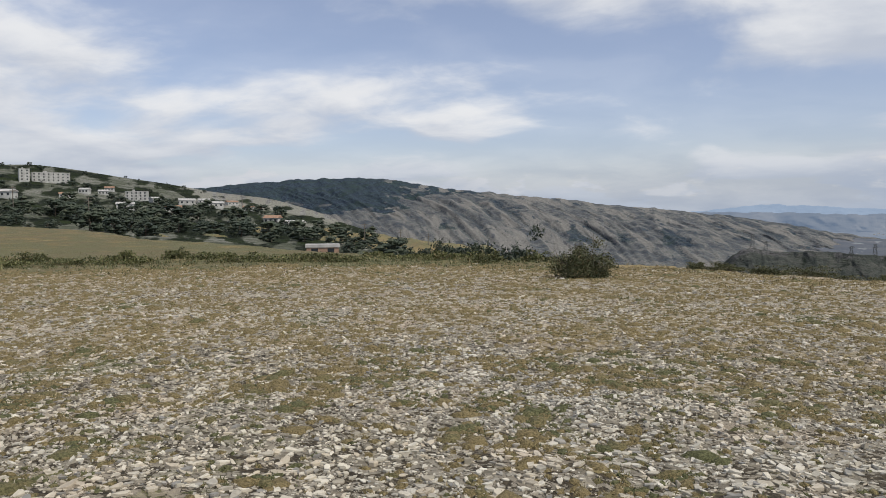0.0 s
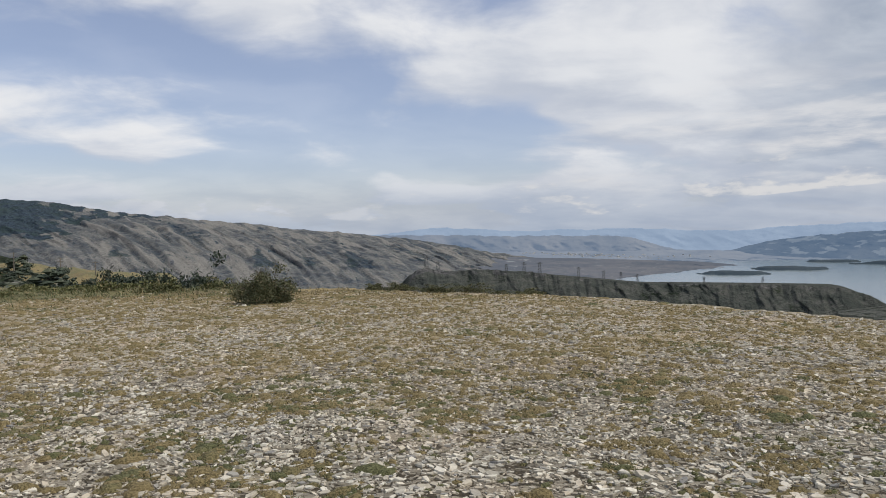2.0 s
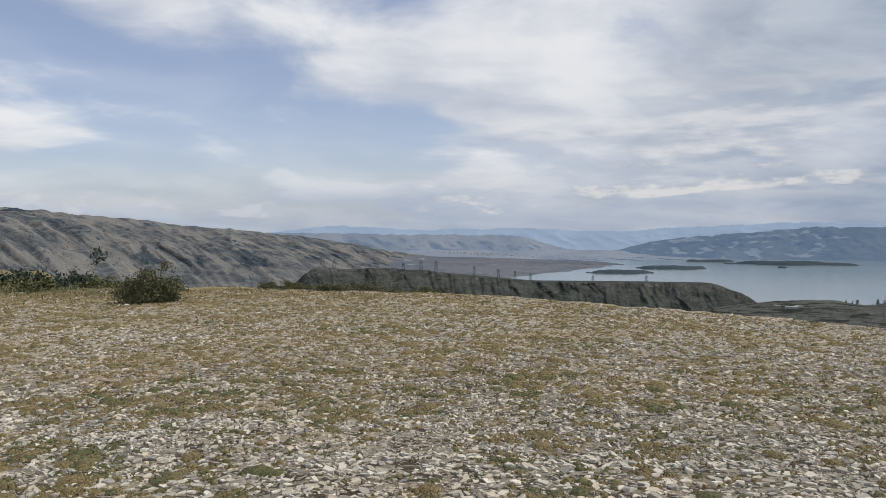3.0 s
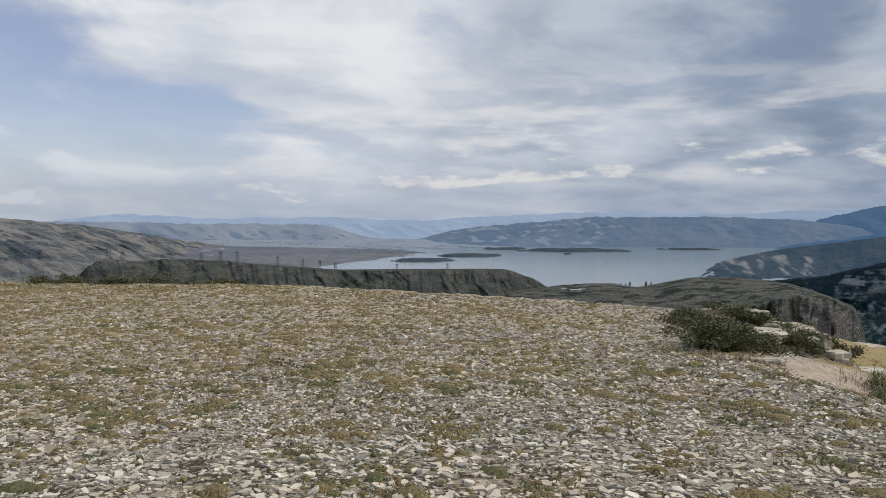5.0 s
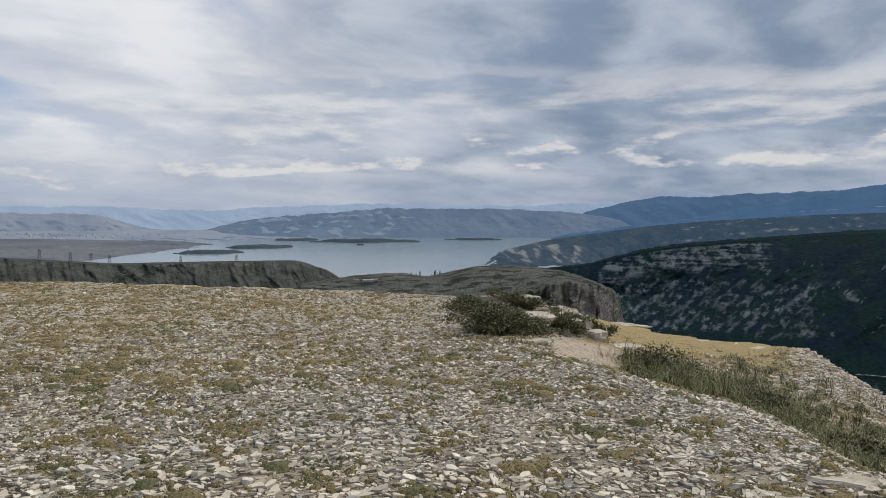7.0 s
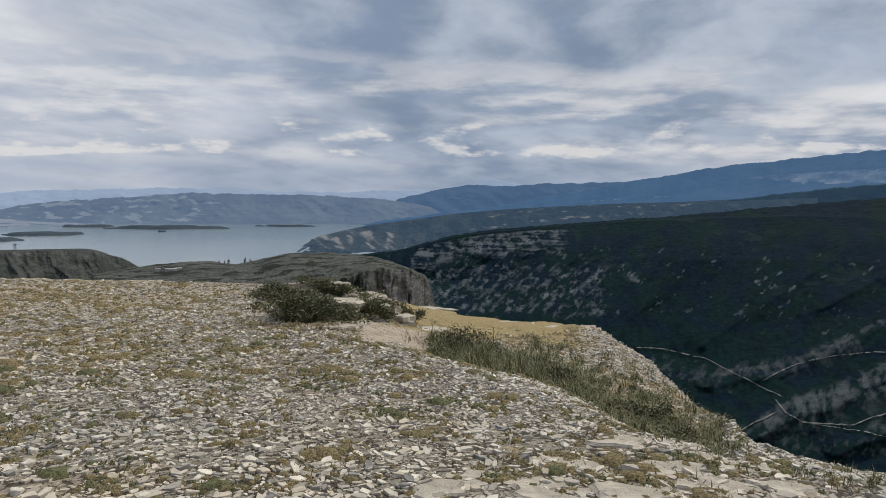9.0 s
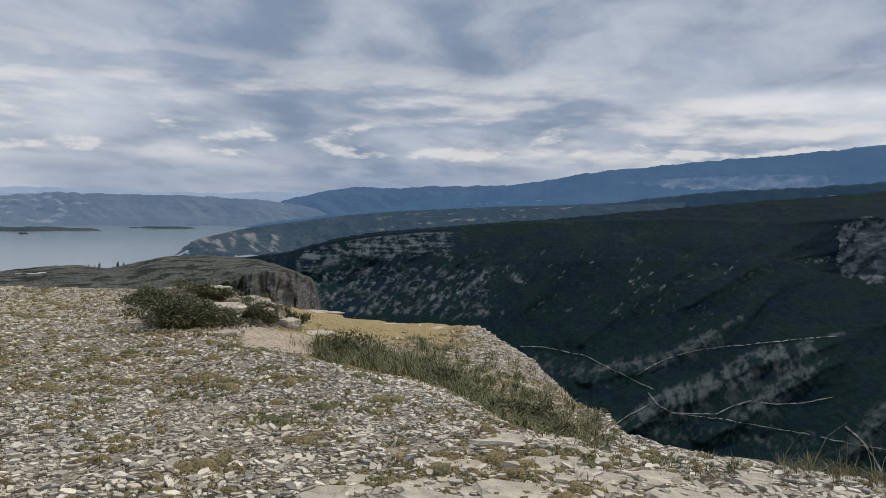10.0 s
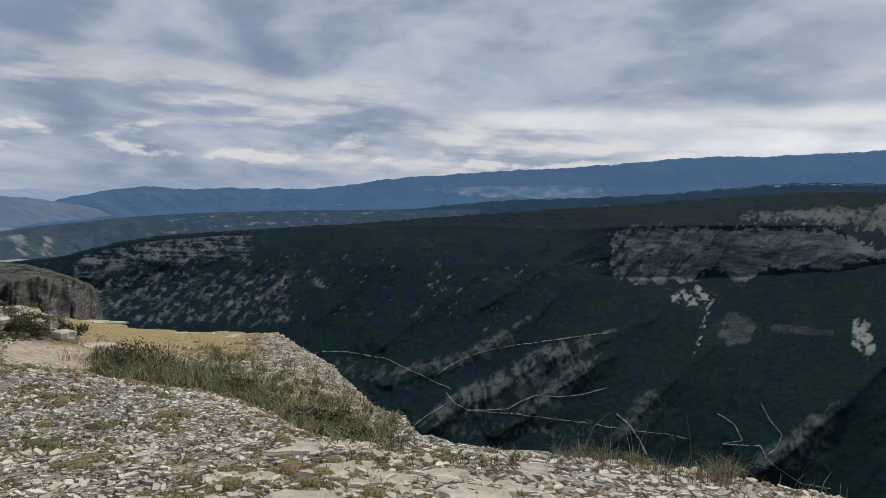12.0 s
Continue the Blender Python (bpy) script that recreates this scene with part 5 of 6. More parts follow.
def shrub(name, label, m, w, d, h, leaves, leaf, seed, mat=None, clumps=60, wood=None, category="shrub", group="", twigs=0):
    """A shrub w x d x h: stems from one foot and an uneven crown of leaf clumps."""
    rs = np.random.RandomState(seed)
    ob = base(name, m, label, category, group)
    q = rs.normal(size=(clumps * 3, 3))
    q /= np.linalg.norm(q, axis=1)[:, None]
    q[:, 2] = np.abs(q[:, 2])
    rad = (0.45 + 0.5 * rs.uniform(size=len(q))) * (0.82 + 0.35 * fbm(q[:, 0] * 1.5 + seed, q[:, 1] * 1.5, 3, seed % 11))
    q = q * rad[:, None]
    q[:, 2] *= np.clip(0.75 + 0.9 * fbm(q[:, 0] * 2.3 + seed, q[:, 1] * 2.3, 2, seed % 7), 0.35, 1.02)
    q = q[:clumps] * np.array([w / 2, d / 2, h]) + np.array([0, 0, h * 0.05])
    v, f = leaf_cloud(rs, q, np.array([w, d, h * 1.2]) * 0.055, leaves, leaf)
    v[:, 2] = np.maximum(v[:, 2], 0.01)
    part("crown", soup("crown", v, f, mat or LEAF), ob)
    bm = bmesh.new()
    for i in range(min(clumps, 22)):
        e = Vector(q[i])
        s = Vector((rs.uniform(-0.08, 0.08) * w, rs.uniform(-0.08, 0.08) * d, -0.03))
        mid = s.lerp(e, 0.5) + Vector((rs.uniform(-0.05, 0.05) * w, rs.uniform(-0.05, 0.05) * d, h * 0.08))
        t = h * 0.018
        add_rod(bm, s, mid, t, t * 0.7, 5)
        add_rod(bm, mid, e, t * 0.7, t * 0.25, 5)
    for i in range(twigs):
        e = Vector(q[rs.randint(clumps)])
        add_rod(bm, e * 0.8, e * 1.1 + Vector((rs.uniform(-0.1, 0.1) * w, rs.uniform(-0.1, 0.1) * d, rs.uniform(0.1, 0.3) * h)), h * 0.006, h * 0.002, 4)
    bm_part("stems", bm, wood or BARK, ob)
    return ob


def tree(name, label, m, w, h, leaves, leaf, seed, category="tree", group=""):
    rs = np.random.RandomState(seed)
    ob = base(name, m, label, category, group)
    bm = bmesh.new()
    top = Vector((rs.uniform(-0.1, 0.1) * w, rs.uniform(-0.1, 0.1) * w, h * 0.72))
    add_rod(bm, (0, 0, -0.4), top * 0.5, h * 0.035, h * 0.024, 7)
    add_rod(bm, top * 0.5, top, h * 0.024, h * 0.006, 6)
    cs = []
    for i in range(26):
        a, k = rs.uniform(0, 2 * math.pi), rs.uniform(0.0, 1.0)
        u = max(0.1, 1 - (abs(k - 0.38) / 0.66) ** 2) ** 0.5 * rs.uniform(0.45, 1.0)
        cs.append((math.cos(a) * u * w / 2, math.sin(a) * u * w / 2, h * (0.10 + 0.84 * k)))
        if i < 9:
            add_rod(bm, top * min(0.9, 0.35 + 0.5 * k), Vector(cs[-1]), h * 0.012, h * 0.004, 5)
    bm_part("trunk", bm, BARK, ob)
    v, f = leaf_cloud(rs, np.array(cs), np.array([w, w, h]) * 0.065, leaves, leaf, 0.7)
    eight = np.array([(1, 0, 0), (-1, 0, 0), (0, 1, 0), (0, -1, 0), (0, 0, 1), (0, 0, -1)], float)
    core = np.array(cs)[:, None] * np.array([0.86, 0.86, 1.0]) + eight[None] * rs.uniform(0.10, 0.19, (len(cs), 6, 1)) * np.array([w, w, h * 0.8])
    faces = np.array([(0, 2, 4), (2, 1, 4), (1, 3, 4), (3, 0, 4), (2, 0, 5), (1, 2, 5), (3, 1, 5), (0, 3, 5)])
    faces = (faces[None] + (np.arange(len(cs)) * 6)[:, None, None]).reshape(-1, 3) + len(v)
    f = np.concatenate([np.concatenate([f[:, [0, 1, 2]], f[:, [0, 2, 3]]]), faces])
    v = np.concatenate([v, core.reshape(-1, 3)])
    part("crown", soup("crown", v, f, TREE_LEAF), ob)
    return ob


def blades(rs, n, x, y, z, length, width, lean):
    """Grass blades as bent slivers: two faces each, at the given feet."""
    a = rs.uniform(0, 2 * math.pi, n)
    d = np.stack([np.cos(a), np.sin(a), np.zeros(n)], 1)
    s = np.stack([-np.sin(a), np.cos(a), np.zeros(n)], 1) * (width * rs.uniform(0.6, 1.3, n))[:, None]
    L = length * rs.uniform(0.5, 1.25, n)
    k = lean * rs.uniform(0.3, 1.5, n)
    foot = np.stack([x, y, z - 0.01], 1)
    midp = foot + d * (L * k * 0.35)[:, None] + np.array([0, 0, 1]) * (L * 0.55)[:, None]
    tip = foot + d * (L * k)[:, None] + np.array([0, 0, 1]) * (L * np.sqrt(np.clip(1 - k * k * 0.6, 0.1, 1)))[:, None]
    v = np.stack([foot - s, foot + s, midp + s * 0.7, midp - s * 0.7, tip], 1).reshape(-1, 3)
    i = np.arange(n)[:, None] * 5
    tri = np.concatenate([i + np.array([[0, 1, 2]]), i + np.array([[0, 2, 3]]), i + np.array([[3, 2, 4]])], 0)
    return v, tri


def slivers(rs, n, x, y, z, length, width, lean):
    """Short grass: one face a blade."""
    a, b = rs.uniform(0, 2 * math.pi, (2, n))
    L, w, k = length * rs.uniform(0.5, 1.3, n), width * rs.uniform(0.6, 1.3, n), lean * rs.uniform(0.2, 1.2, n)
    foot = np.stack([x, y, z - 0.004], 1)
    s = np.stack([np.cos(b) * w, np.sin(b) * w, w * 0], 1)
    tip = foot + np.stack([np.cos(a) * k * L, np.sin(a) * k * L, L * np.sqrt(np.clip(1 - k * k * 0.6, 0.08, 1))], 1)
    return np.stack([foot - s, foot + s, tip], 1).reshape(-1, 3), np.arange(n * 3).reshape(-1, 3)


def scatter_xy(rs, n, az0, az1, r0, r1):
    r = np.sqrt(rs.uniform(r0 * r0, r1 * r1, n))
    a = rs.uniform(az0, az1, n)
    p = to_xyz(a, r, r * 0)
    return a, r, p[:, 0], p[:, 1]


# ---- shrubs on the plateau ----
shrub("wild_rose_bush", "dark green thorny bush on the stony plateau's edge", at(10.3, 20.8), 2.0, 1.6, 1.25, 15000, 0.062, 3, clumps=90, twigs=40)


def sprawl(name, label, m, w, d, h, seed, stems=46, leaf=0.042, per=34):
    """A wind-bent bush: arching stems from a few roots, thick with narrow leaf sprays, higher at one end."""
    rs = np.random.RandomState(seed)
    ob = base(name, m, label, "shrub")
    bm, V, F, off = bmesh.new(), [], [], 0
    for i in range(stems):
        root = np.array([rs.uniform(-0.34, 0.12) * w, rs.uniform(-0.2, 0.2) * d, -0.03])
        a = rs.uniform(-2.2, 2.2) if i % 3 else rs.uniform(0, 2 * math.pi)
        reach = rs.uniform(0.25, 0.62)
        end = root + np.array([math.cos(a) * reach * w, math.sin(a) * reach * d, 0])
        top = h * rs.uniform(0.55, 1.12) * np.clip(1.0 - 0.75 * (end[0] / w + 0.2), 0.35, 1.05)
        u = np.linspace(0.0, 1.0, 9)[:, None]
        path = root * (1 - u) + end * u + np.array([0, 0, 1]) * top * np.sin(np.clip(u * 2.0, 0, 1.9)) + rs.normal(size=(9, 3)) * 0.012
        path[:, 2] = np.maximum(path[:, 2], 0.015)
        for j in range(0, 8, 2):
            add_rod(bm, path[j], path[min(j + 2, 8)], 0.009 - j * 0.0009, 0.008 - j * 0.0009, 4)
        way = np.gradient(path, axis=0)
        pick = rs.randint(2, 9, per * 7)
        n = len(pick)
        p = path[pick] + rs.normal(size=(n, 3)) * np.array([0.055, 0.055, 0.04]) * (0.6 + 0.5 * rs.uniform(size=(n, 1)))
        dd = way[pick] / np.linalg.norm(way[pick], axis=1)[:, None] + rs.normal(size=(n, 3)) * 0.55 + np.array([0, 0, 0.25])
        dd /= np.linalg.norm(dd, axis=1)[:, None]
        ww = np.cross(dd, rs.normal(size=(n, 3)))
        ww /= np.linalg.norm(ww, axis=1)[:, None]
        s = leaf * rs.uniform(0.6, 1.5, (n, 1))
        p[:, 2] = np.maximum(p[:, 2], 0.01)
        V.append(np.stack([p - dd * s * 0.5, p + ww * s * 0.2, p + dd * s * 0.5, p - ww * s * 0.2], 1).reshape(-1, 3))
        F.append(np.arange(n * 4).reshape(-1, 4) + off)
        off += n * 4
    part("foliage", soup("foliage", np.concatenate(V), np.concatenate(F), LEAF), ob)
    bm_part("stems", bm, BARK, ob)
    return ob


sprawl("juniper_bush", "sprawling dark green bush beside pale rock slabs", at(69.3, 10.7), 1.25, 1.0, 0.43, 5, 60, per=52)
sprawl("juniper_bush", "low dark bush at the plateau's rim behind the larger one", at(67.2, 13.2), 0.9, 0.7, 0.30, 6, 32)
sprawl("juniper_bush", "low brown-green bush among the rim slabs", at(70.9, 14.9), 1.0, 0.7, 0.34, 7, 24)
sprawl("juniper_bush", "small dark bush leaning over the rim", at(73.4, 13.6), 0.75, 0.6, 0.40, 8, 26)
for i, (az, r, w, h) in enumerate(((73.9, 14.9, 1.3, 0.5), (76.6, 15.2, 0.9, 0.45), (74.4, 14.0, 0.9, 0.32))):
    shrub("rock_shrub", "small olive shrub growing between the rim rocks", at(az, r), w, 0.7, h, 2200, 0.04, 20 + i, clumps=30, group="shrubs among the rim rocks")
for i, (az, r, w, h) in enumerate(((18.6, 25.2, 0.7, 0.2), (21.0, 25.0, 1.1, 0.26), (23.2, 24.6, 0.9, 0.22), (24.4, 24.6, 0.6, 0.2), (26.2, 24.3, 1.3, 0.26), (28.6, 23.8, 0.9, 0.2), (31.0, 23.3, 0.8, 0.16))):
    shrub("edge_shrub", "low dark clump of weeds along the plateau's edge", at(az, r - 0.3), w * 1.5, 0.8, h * 1.7, 2200, 0.05, 40 + i, clumps=30, group="weeds along the edge")
for i, (az, r, w, h) in enumerate(((8.0, 38, 1.7, 1.5), (6.2, 38, 2.1, 1.9), (4.4, 40, 2.0, 1.8), (2.8, 40, 1.8, 2.1), (1.2, 42, 2.0, 1.7), (-0.8, 43, 2.4, 1.9), (-2.6, 46, 2.8, 1.7), (-4.8, 50, 2.4, 1.3), (5.2, 44, 2.4, 2.2), (0.2, 46, 2.6, 2.0), (3.6, 45, 2.6, 2.2), (7.2, 41, 2.2, 1.8))):
    z = 1.6 - r * math.tan(radians(4.6))
    shrub("hawthorn", "round dark green hawthorn below the field's edge", at(az, r), w * 1.45, w * 1.3, z + h - float(z_at(*at(az, r).translation.xy)), 6500, 0.20, 60 + i, TREE_LEAF, 70, category="bush", group="hawthorns below the field")


def grass_patch(name, label, n, az0, az1, centre, width, length, thick, lean, mat, seed, r_lo=0.0, taper=None):
    """A strip of tall grass along a line of (heading, distance)."""
    rs = np.random.RandomState(seed)
    az = rs.uniform(az0, az1, n)
    r = along(az, centre) + rs.normal(size=n) * width
    clump = fbm(az * 1.3, r * 0.9, 3, seed)
    keep = clump > r_lo
    az, r = az[keep], r[keep]
    p = to_xyz(az, r, r * 0)
    tuft = fbm(p[:, 0] * 2.2, p[:, 1] * 2.2, 3, seed + 1)
    length = length * along(az, taper) if taper else length
    v, f = blades(rs, len(az), p[:, 0], p[:, 1], ground_z(az, r), length * (0.7 + 0.5 * np.clip(clump[keep], -0.5, 1)) * np.clip(0.75 + tuft * 1.1, 0.25, 1.3), thick, lean)
    return tagged(soup(name, v, f, mat), label, "grass", kind="stuff")


rs = np.random.RandomState(88)
for i in range(22):
    az = -35 + i * 2.0 + rs.uniform(-0.8, 0.8)
    shrub("field_shrub", "low olive shrub in the weedy strip", at(az, rs.uniform(27.5, 31.5)), rs.uniform(1.6, 3.4), 1.2, rs.uniform(0.28, 0.6), 1500, 0.10, 230 + i, BLADE, 34, group="shrubs in the weedy strip")
BAND = [(75, 13.0), (78.7, 12.2), (82, 11.0), (85.7, 10.4), (88.6, 9.8), (92.9, 8.8), (96, 8.0), (98.2, 7.5), (100.5, 6.8), (102, 5.9)]
for i, az in enumerate((80.2, 81.4, 82.8, 84.4, 86.2, 88.0, 89.8, 91.6, 93.4, 95.4, 97.4)):
    r = float(along(np.array([az]), BAND)[0])
    shrub("rim_shrub", "low dark green shrub on the step to the lower ledge", at(az, r + 0.4 * math.sin(i * 2.3)), 1.3 - 0.04 * i, 1.0, (0.46 - 0.020 * i) * (1 + 0.35 * math.sin(i * 1.7)), 2600, 0.036, 220 + i, clumps=40, group="shrubs along the step")
grass_patch("rim_grass", "thick dark green grass along the step to the lower ledge", 34000, 78.2, 100.5, BAND, 0.78, 0.36, 0.0048, 1.15, BLADE, 201, -0.12, [(78, 0.6), (81, 1.0), (88, 1.05), (92, 0.7), (96, 0.45), (101, 0.32)])
grass_patch("rim_grass_dry", "dry straw stems among the rim grass", 1500, 76, 101, BAND, 0.5, 0.30, 0.003, 0.6, STRAW, 202, -0.3)
grass_patch("edge_grass", "tall thin green grass at the canyon's brink", 4200, 113.5, 127, [(113, 5.35), (128, 5.25)], 0.16, 0.21, 0.0014, 0.9, PALE_BLADE, 203, -0.1)
grass_patch("edge_grass_dry", "tall dry seed stems at the canyon's brink", 120, 115, 134, [(115, 5.1), (134, 5.0)], 0.2, 0.40, 0.0022, 0.5, STRAW, 204, -0.6)
grass_patch("brink_tufts", "short tufts of grass on the brink", 3000, 97, 113, [(97, 7.6), (100, 6.2), (103, 5.3), (113, 5.1)], 0.16, 0.08, 0.003, 0.9, BLADE, 205, 0.05)
grass_patch("bush_grass", "dry brown grass round the foot of the bush", 2600, 63.6, 71.5, [(63, 10.4), (66, 9.8), (69, 9.5), (72, 9.6)], 0.28, 0.10, 0.004, 1.3, STRAW, 210, -0.25)
grass_patch("shoulder_tufts", "scattered green tufts on the stony shoulder", 19000, 85, 101, [(85, 13.0), (90, 11.8), (94, 10.6), (98, 9.2), (101, 7.4)], 1.0, 0.13, 0.005, 1.2, BLADE, 209, 0.0)
grass_patch("field_weeds", "strip of tall green weeds at the far side of the stones", 24000, -36, 9, [(-36, 29.5), (-20, 29.5), (-4, 28.8), (9, 27)], 2.3, 0.17, 0.012, 1.3, BLADE, 206, -0.02)
grass_patch("field_weeds_dry", "dry yellow stems in the weedy strip", 9000, -36, 30, [(-36, 30), (-4, 29.5), (9, 27), (30, 22.5)], 1.7, 0.15, 0.009, 0.95, STRAW, 207, -0.1)
grass_patch("terrace_grass", "golden dry grass on the lower ledge", 11000, 75.5, 88.5, [(75, 16), (84, 15), (89, 14)], 1.2, 0.03, 0.005, 1.4, GOLD, 208, -0.6)


def cushions(rs, x, y, size, high, n=4):
    """Low rounded cushions of turf: a skirt, a shoulder and a crown each."""
    a = np.arange(n) / n * 2 * math.pi
    m = len(x)
    yaw = rs.uniform(0, 2 * math.pi, m)[:, None]
    q = rs.uniform(0.7, 1.15, (m, n))
    cx, cy = np.cos(a) * q, np.sin(a) * q * rs.uniform(0.55, 0.9, (m, 1))
    ux, uy = cx * np.cos(yaw) - cy * np.sin(yaw), cx * np.sin(yaw) + cy * np.cos(yaw)
    rows = []
    for k, h in ((1.0, -0.25), (0.72, 0.6)):
        px, py = x[:, None] + ux * size[:, None] * k, y[:, None] + uy * size[:, None] * k
        rows.append(np.stack([px, py, z_at(px, py) + high[:, None] * (h + (h > 0) * rs.uniform(-0.15, 0.15, (m, n)))], -1))
    tip = np.stack([x, y, z_at(x, y) + high], -1)[:, None]
    v = np.concatenate(rows + [tip], 1).reshape(-1, 3)
    f = []
    for i in range(n):
        j = (i + 1) % n
        f += [(i, j, n + j), (i, n + j, n + i), (n + i, n + j, 2 * n)]
    f = (np.array(f)[None] + (np.arange(m) * (2 * n + 1))[:, None, None]).reshape(-1, 3)
    return v, f


def build_turf():
    rs = np.random.RandomState(301)
    for name, label, mat, n, lo, hi in (("dry_turf", "rounded tufts of short brown dry grass between the stones", STRAW, 19000, -1, 0.52), ("green_turf", "low mats of olive grass between the stones", BLADE, 8000, 0.40, 2)):
        az, r, x, y = scatter_xy(rs, n * 16, -36, 132, 3.7, 26)
        near = rs.uniform(size=len(r)) < np.clip((8.0 / r) ** 1.0, 0.3, 1)
        cover, fresh = grass_cover(az, r)
        ok = near & (rs.uniform(size=len(r)) < np.clip(0.12 + (cover - 0.25) * 0.75, 0.06, 0.7)) & ((cover < 1.2) | (az < 60)) & (fresh > lo) & (fresh < hi) & (r < along(az, EDGE) * 0.97) & (path_cover(az, r) < 0.3)
        az, r, x, y = [q[ok][:n] for q in (az, r, x, y)]
        # broad mats made of many small cushions
        mats = 130 if mat is BLADE else 70
        ca, cr, cx, cy = scatter_xy(rs, mats, -35, 104, 3.9, 9.0)
        j = np.repeat(np.arange(mats), 26)
        wide = rs.uniform(0.05, 0.16, mats)[j]
        x, y = np.concatenate([x, cx[j] + rs.normal(size=len(j)) * wide]), np.concatenate([y, cy[j] + rs.normal(size=len(j)) * wide])
        az, r = polar(x, y)
        ok = (r < along(az, EDGE) * 0.97) & (path_cover(az, r) < 0.3)
        az, r, x, y = [q[ok] for q in (az, r, x, y)]
        size = rs.uniform(0.018, 0.060, len(az)) * (1 + r * 0.025) * (1 + 1.2 * (rs.uniform(size=len(az)) < 0.08))
        high = size * rs.uniform(0.18, 0.32, len(az)) + 0.006
        v, f = cushions(rs, x, y, size, high)
        ob = soup(name + "_cushions", v, f, CUSHION)
        col = ob.data.attributes.new("fresh", "FLOAT", "POINT")
        col.data.foreach_set("value", np.full(len(v), 0.0 if mat is STRAW else 0.55, np.float32))
        ob.data.polygons.foreach_set("use_smooth", np.ones(len(f), bool))
        tagged(ob, label, "grass", kind="stuff")
        per = np.clip((12 * (5 / r) ** 0.9), 3, 12).astype(int)
        k = np.repeat(np.arange(len(az)), per)
        g = np.clip(rs.normal(size=(2, len(k))) * 0.55, -1.1, 1.1)
        bx, by = x[k] + g[0] * size[k], y[k] + g[1] * size[k] * 0.8
        dome = np.clip(1 - g[0] ** 2 - g[1] ** 2, 0, 1)
        v, f = slivers(rs, len(k), bx, by, z_at(bx, by) + dome * high[k] * 0.7, (0.012 + 0.014 * dome) * (1 + r[k] * 0.04), 0.0026 + 0.0006 * r[k], 1.5)
        tagged(soup(name, v, f, mat), label, "grass", kind="stuff")


build_turf()

# ---- village on the hillside ----
TREES = [tree("tree", "dark green leafy tree on the village hillside", at(-20, 300 + i * 4, -60), 6.6 + i * 0.5, 4.9 + i * 0.4, 520, 0.50, 400 + i, group="village trees") for i in range(5)]


def plant_trees():
    rs = np.random.RandomState(77)
    made = 0
    belts = ((-34, -21, 0.3, 1.0, 54), (-27, -13, 0.6, 1.5, 60), (-16, -10, 0.45, 0.95, 18), (-12, -2, 0.4, 1.3, 26), (-33, -18, 1.5, 2.3, 46), (-20, -6, 1.2, 1.9, 30), (-33, -17, 2.7, 3.0, 22))
    for a0, a1, v0, v1, n in belts:
        for i in range(n):
            az, v = rs.uniform(a0, a1), rs.uniform(v0, v1)
            r, h = VILLAGE(np.array([[az]]), np.array([[v]]))
            p = to_xyz(np.array([az]), r[0], h[0])[0]
            s = rs.uniform(0.45, 1.2) * min(1.0, float(r[0, 0]) / 330 + 0.15) * (0.6 if v0 > 2.5 else 1.0)
            m = pose(p[0], p[1], p[2] - 0.1, 0, 0, rs.uniform(0, 360)) @ Matrix.Diagonal((s * rs.uniform(0.9, 1.25), s * rs.uniform(0.9, 1.25), s, 1))
            src = TREES[rs.randint(5)]
            if made < 5:
                src = TREES[made]
                src.matrix_basis = m
            else:
                copy_thing(src, m)
            made += 1


plant_trees()


def house(name, label, m, w, d, h, storeys, bays, wall=None, roof=None, pitch=0.0, category="house", group=""):
    """A house w x d x h whose front looks along -y, with recessed windows and a flat or gabled roof."""
    ob = base(name, m, label, category, group)
    bm = bmesh.new()
    add_box(bm, -w / 2, w / 2, -d / 2, d / 2, -2.5, h)
    walls = bm_part("wall", bm, wall or PLASTER, ob)
    bm = bmesh.new()
    if pitch:
        o = 0.4
        v = [bm.verts.new(q) for q in ((-w / 2 - o, -d / 2 - o, h + 0.003), (w / 2 + o, -d / 2 - o, h + 0.003), (w / 2 + o, d / 2 + o, h + 0.003), (-w / 2 - o, d / 2 + o, h + 0.003), (-w / 2 - o, 0, h + pitch), (w / 2 + o, 0, h + pitch))]
        for f in ((0, 1, 5, 4), (2, 3, 4, 5), (1, 2, 5), (3, 0, 4), (3, 2, 1, 0)):
            bm.faces.new([v[i] for i in f])
    else:
        add_box(bm, -w / 2 - 0.15, w / 2 + 0.15, -d / 2 - 0.15, d / 2 + 0.15, h + 0.003, h + 0.45)
        if h > 5:
            add_box(bm, -w * 0.2, -w * 0.1, -1, 1, h + 0.46, h + 1.6)
    bm_part("roof", bm, roof or ROOFING, ob)
    sh = h / storeys
    pane = None
    for s in range(storeys):
        for b in range(bays):
            x = -w / 2 + (b + 0.5) * w / bays
            if pane is None:
                bm = bmesh.new()
                add_box(bm, -0.5, 0.5, -0.06, 0.06, -0.55, 0.55)
                add_box(bm, -0.05, 0.05, -0.09, -0.061, -0.55, 0.55)
                win = bm_part("window", bm, GLASS, ob)
                pane = win.data
            else:
                win = new("window", pane)
                win.parent = ob
            win.location = (x, -d / 2 - 0.02, sh * (s + 0.55))
    return ob


def on_hill(az, el, turn=0.0):
    p, r = drape(VILLAGE, az, el)
    return pose(*p[0], 0, 0, turn - az)


def village_at(az, el, turn=0.0):
    return on_hill(az, el, turn), float(drape(VILLAGE, az, el)[1][0])


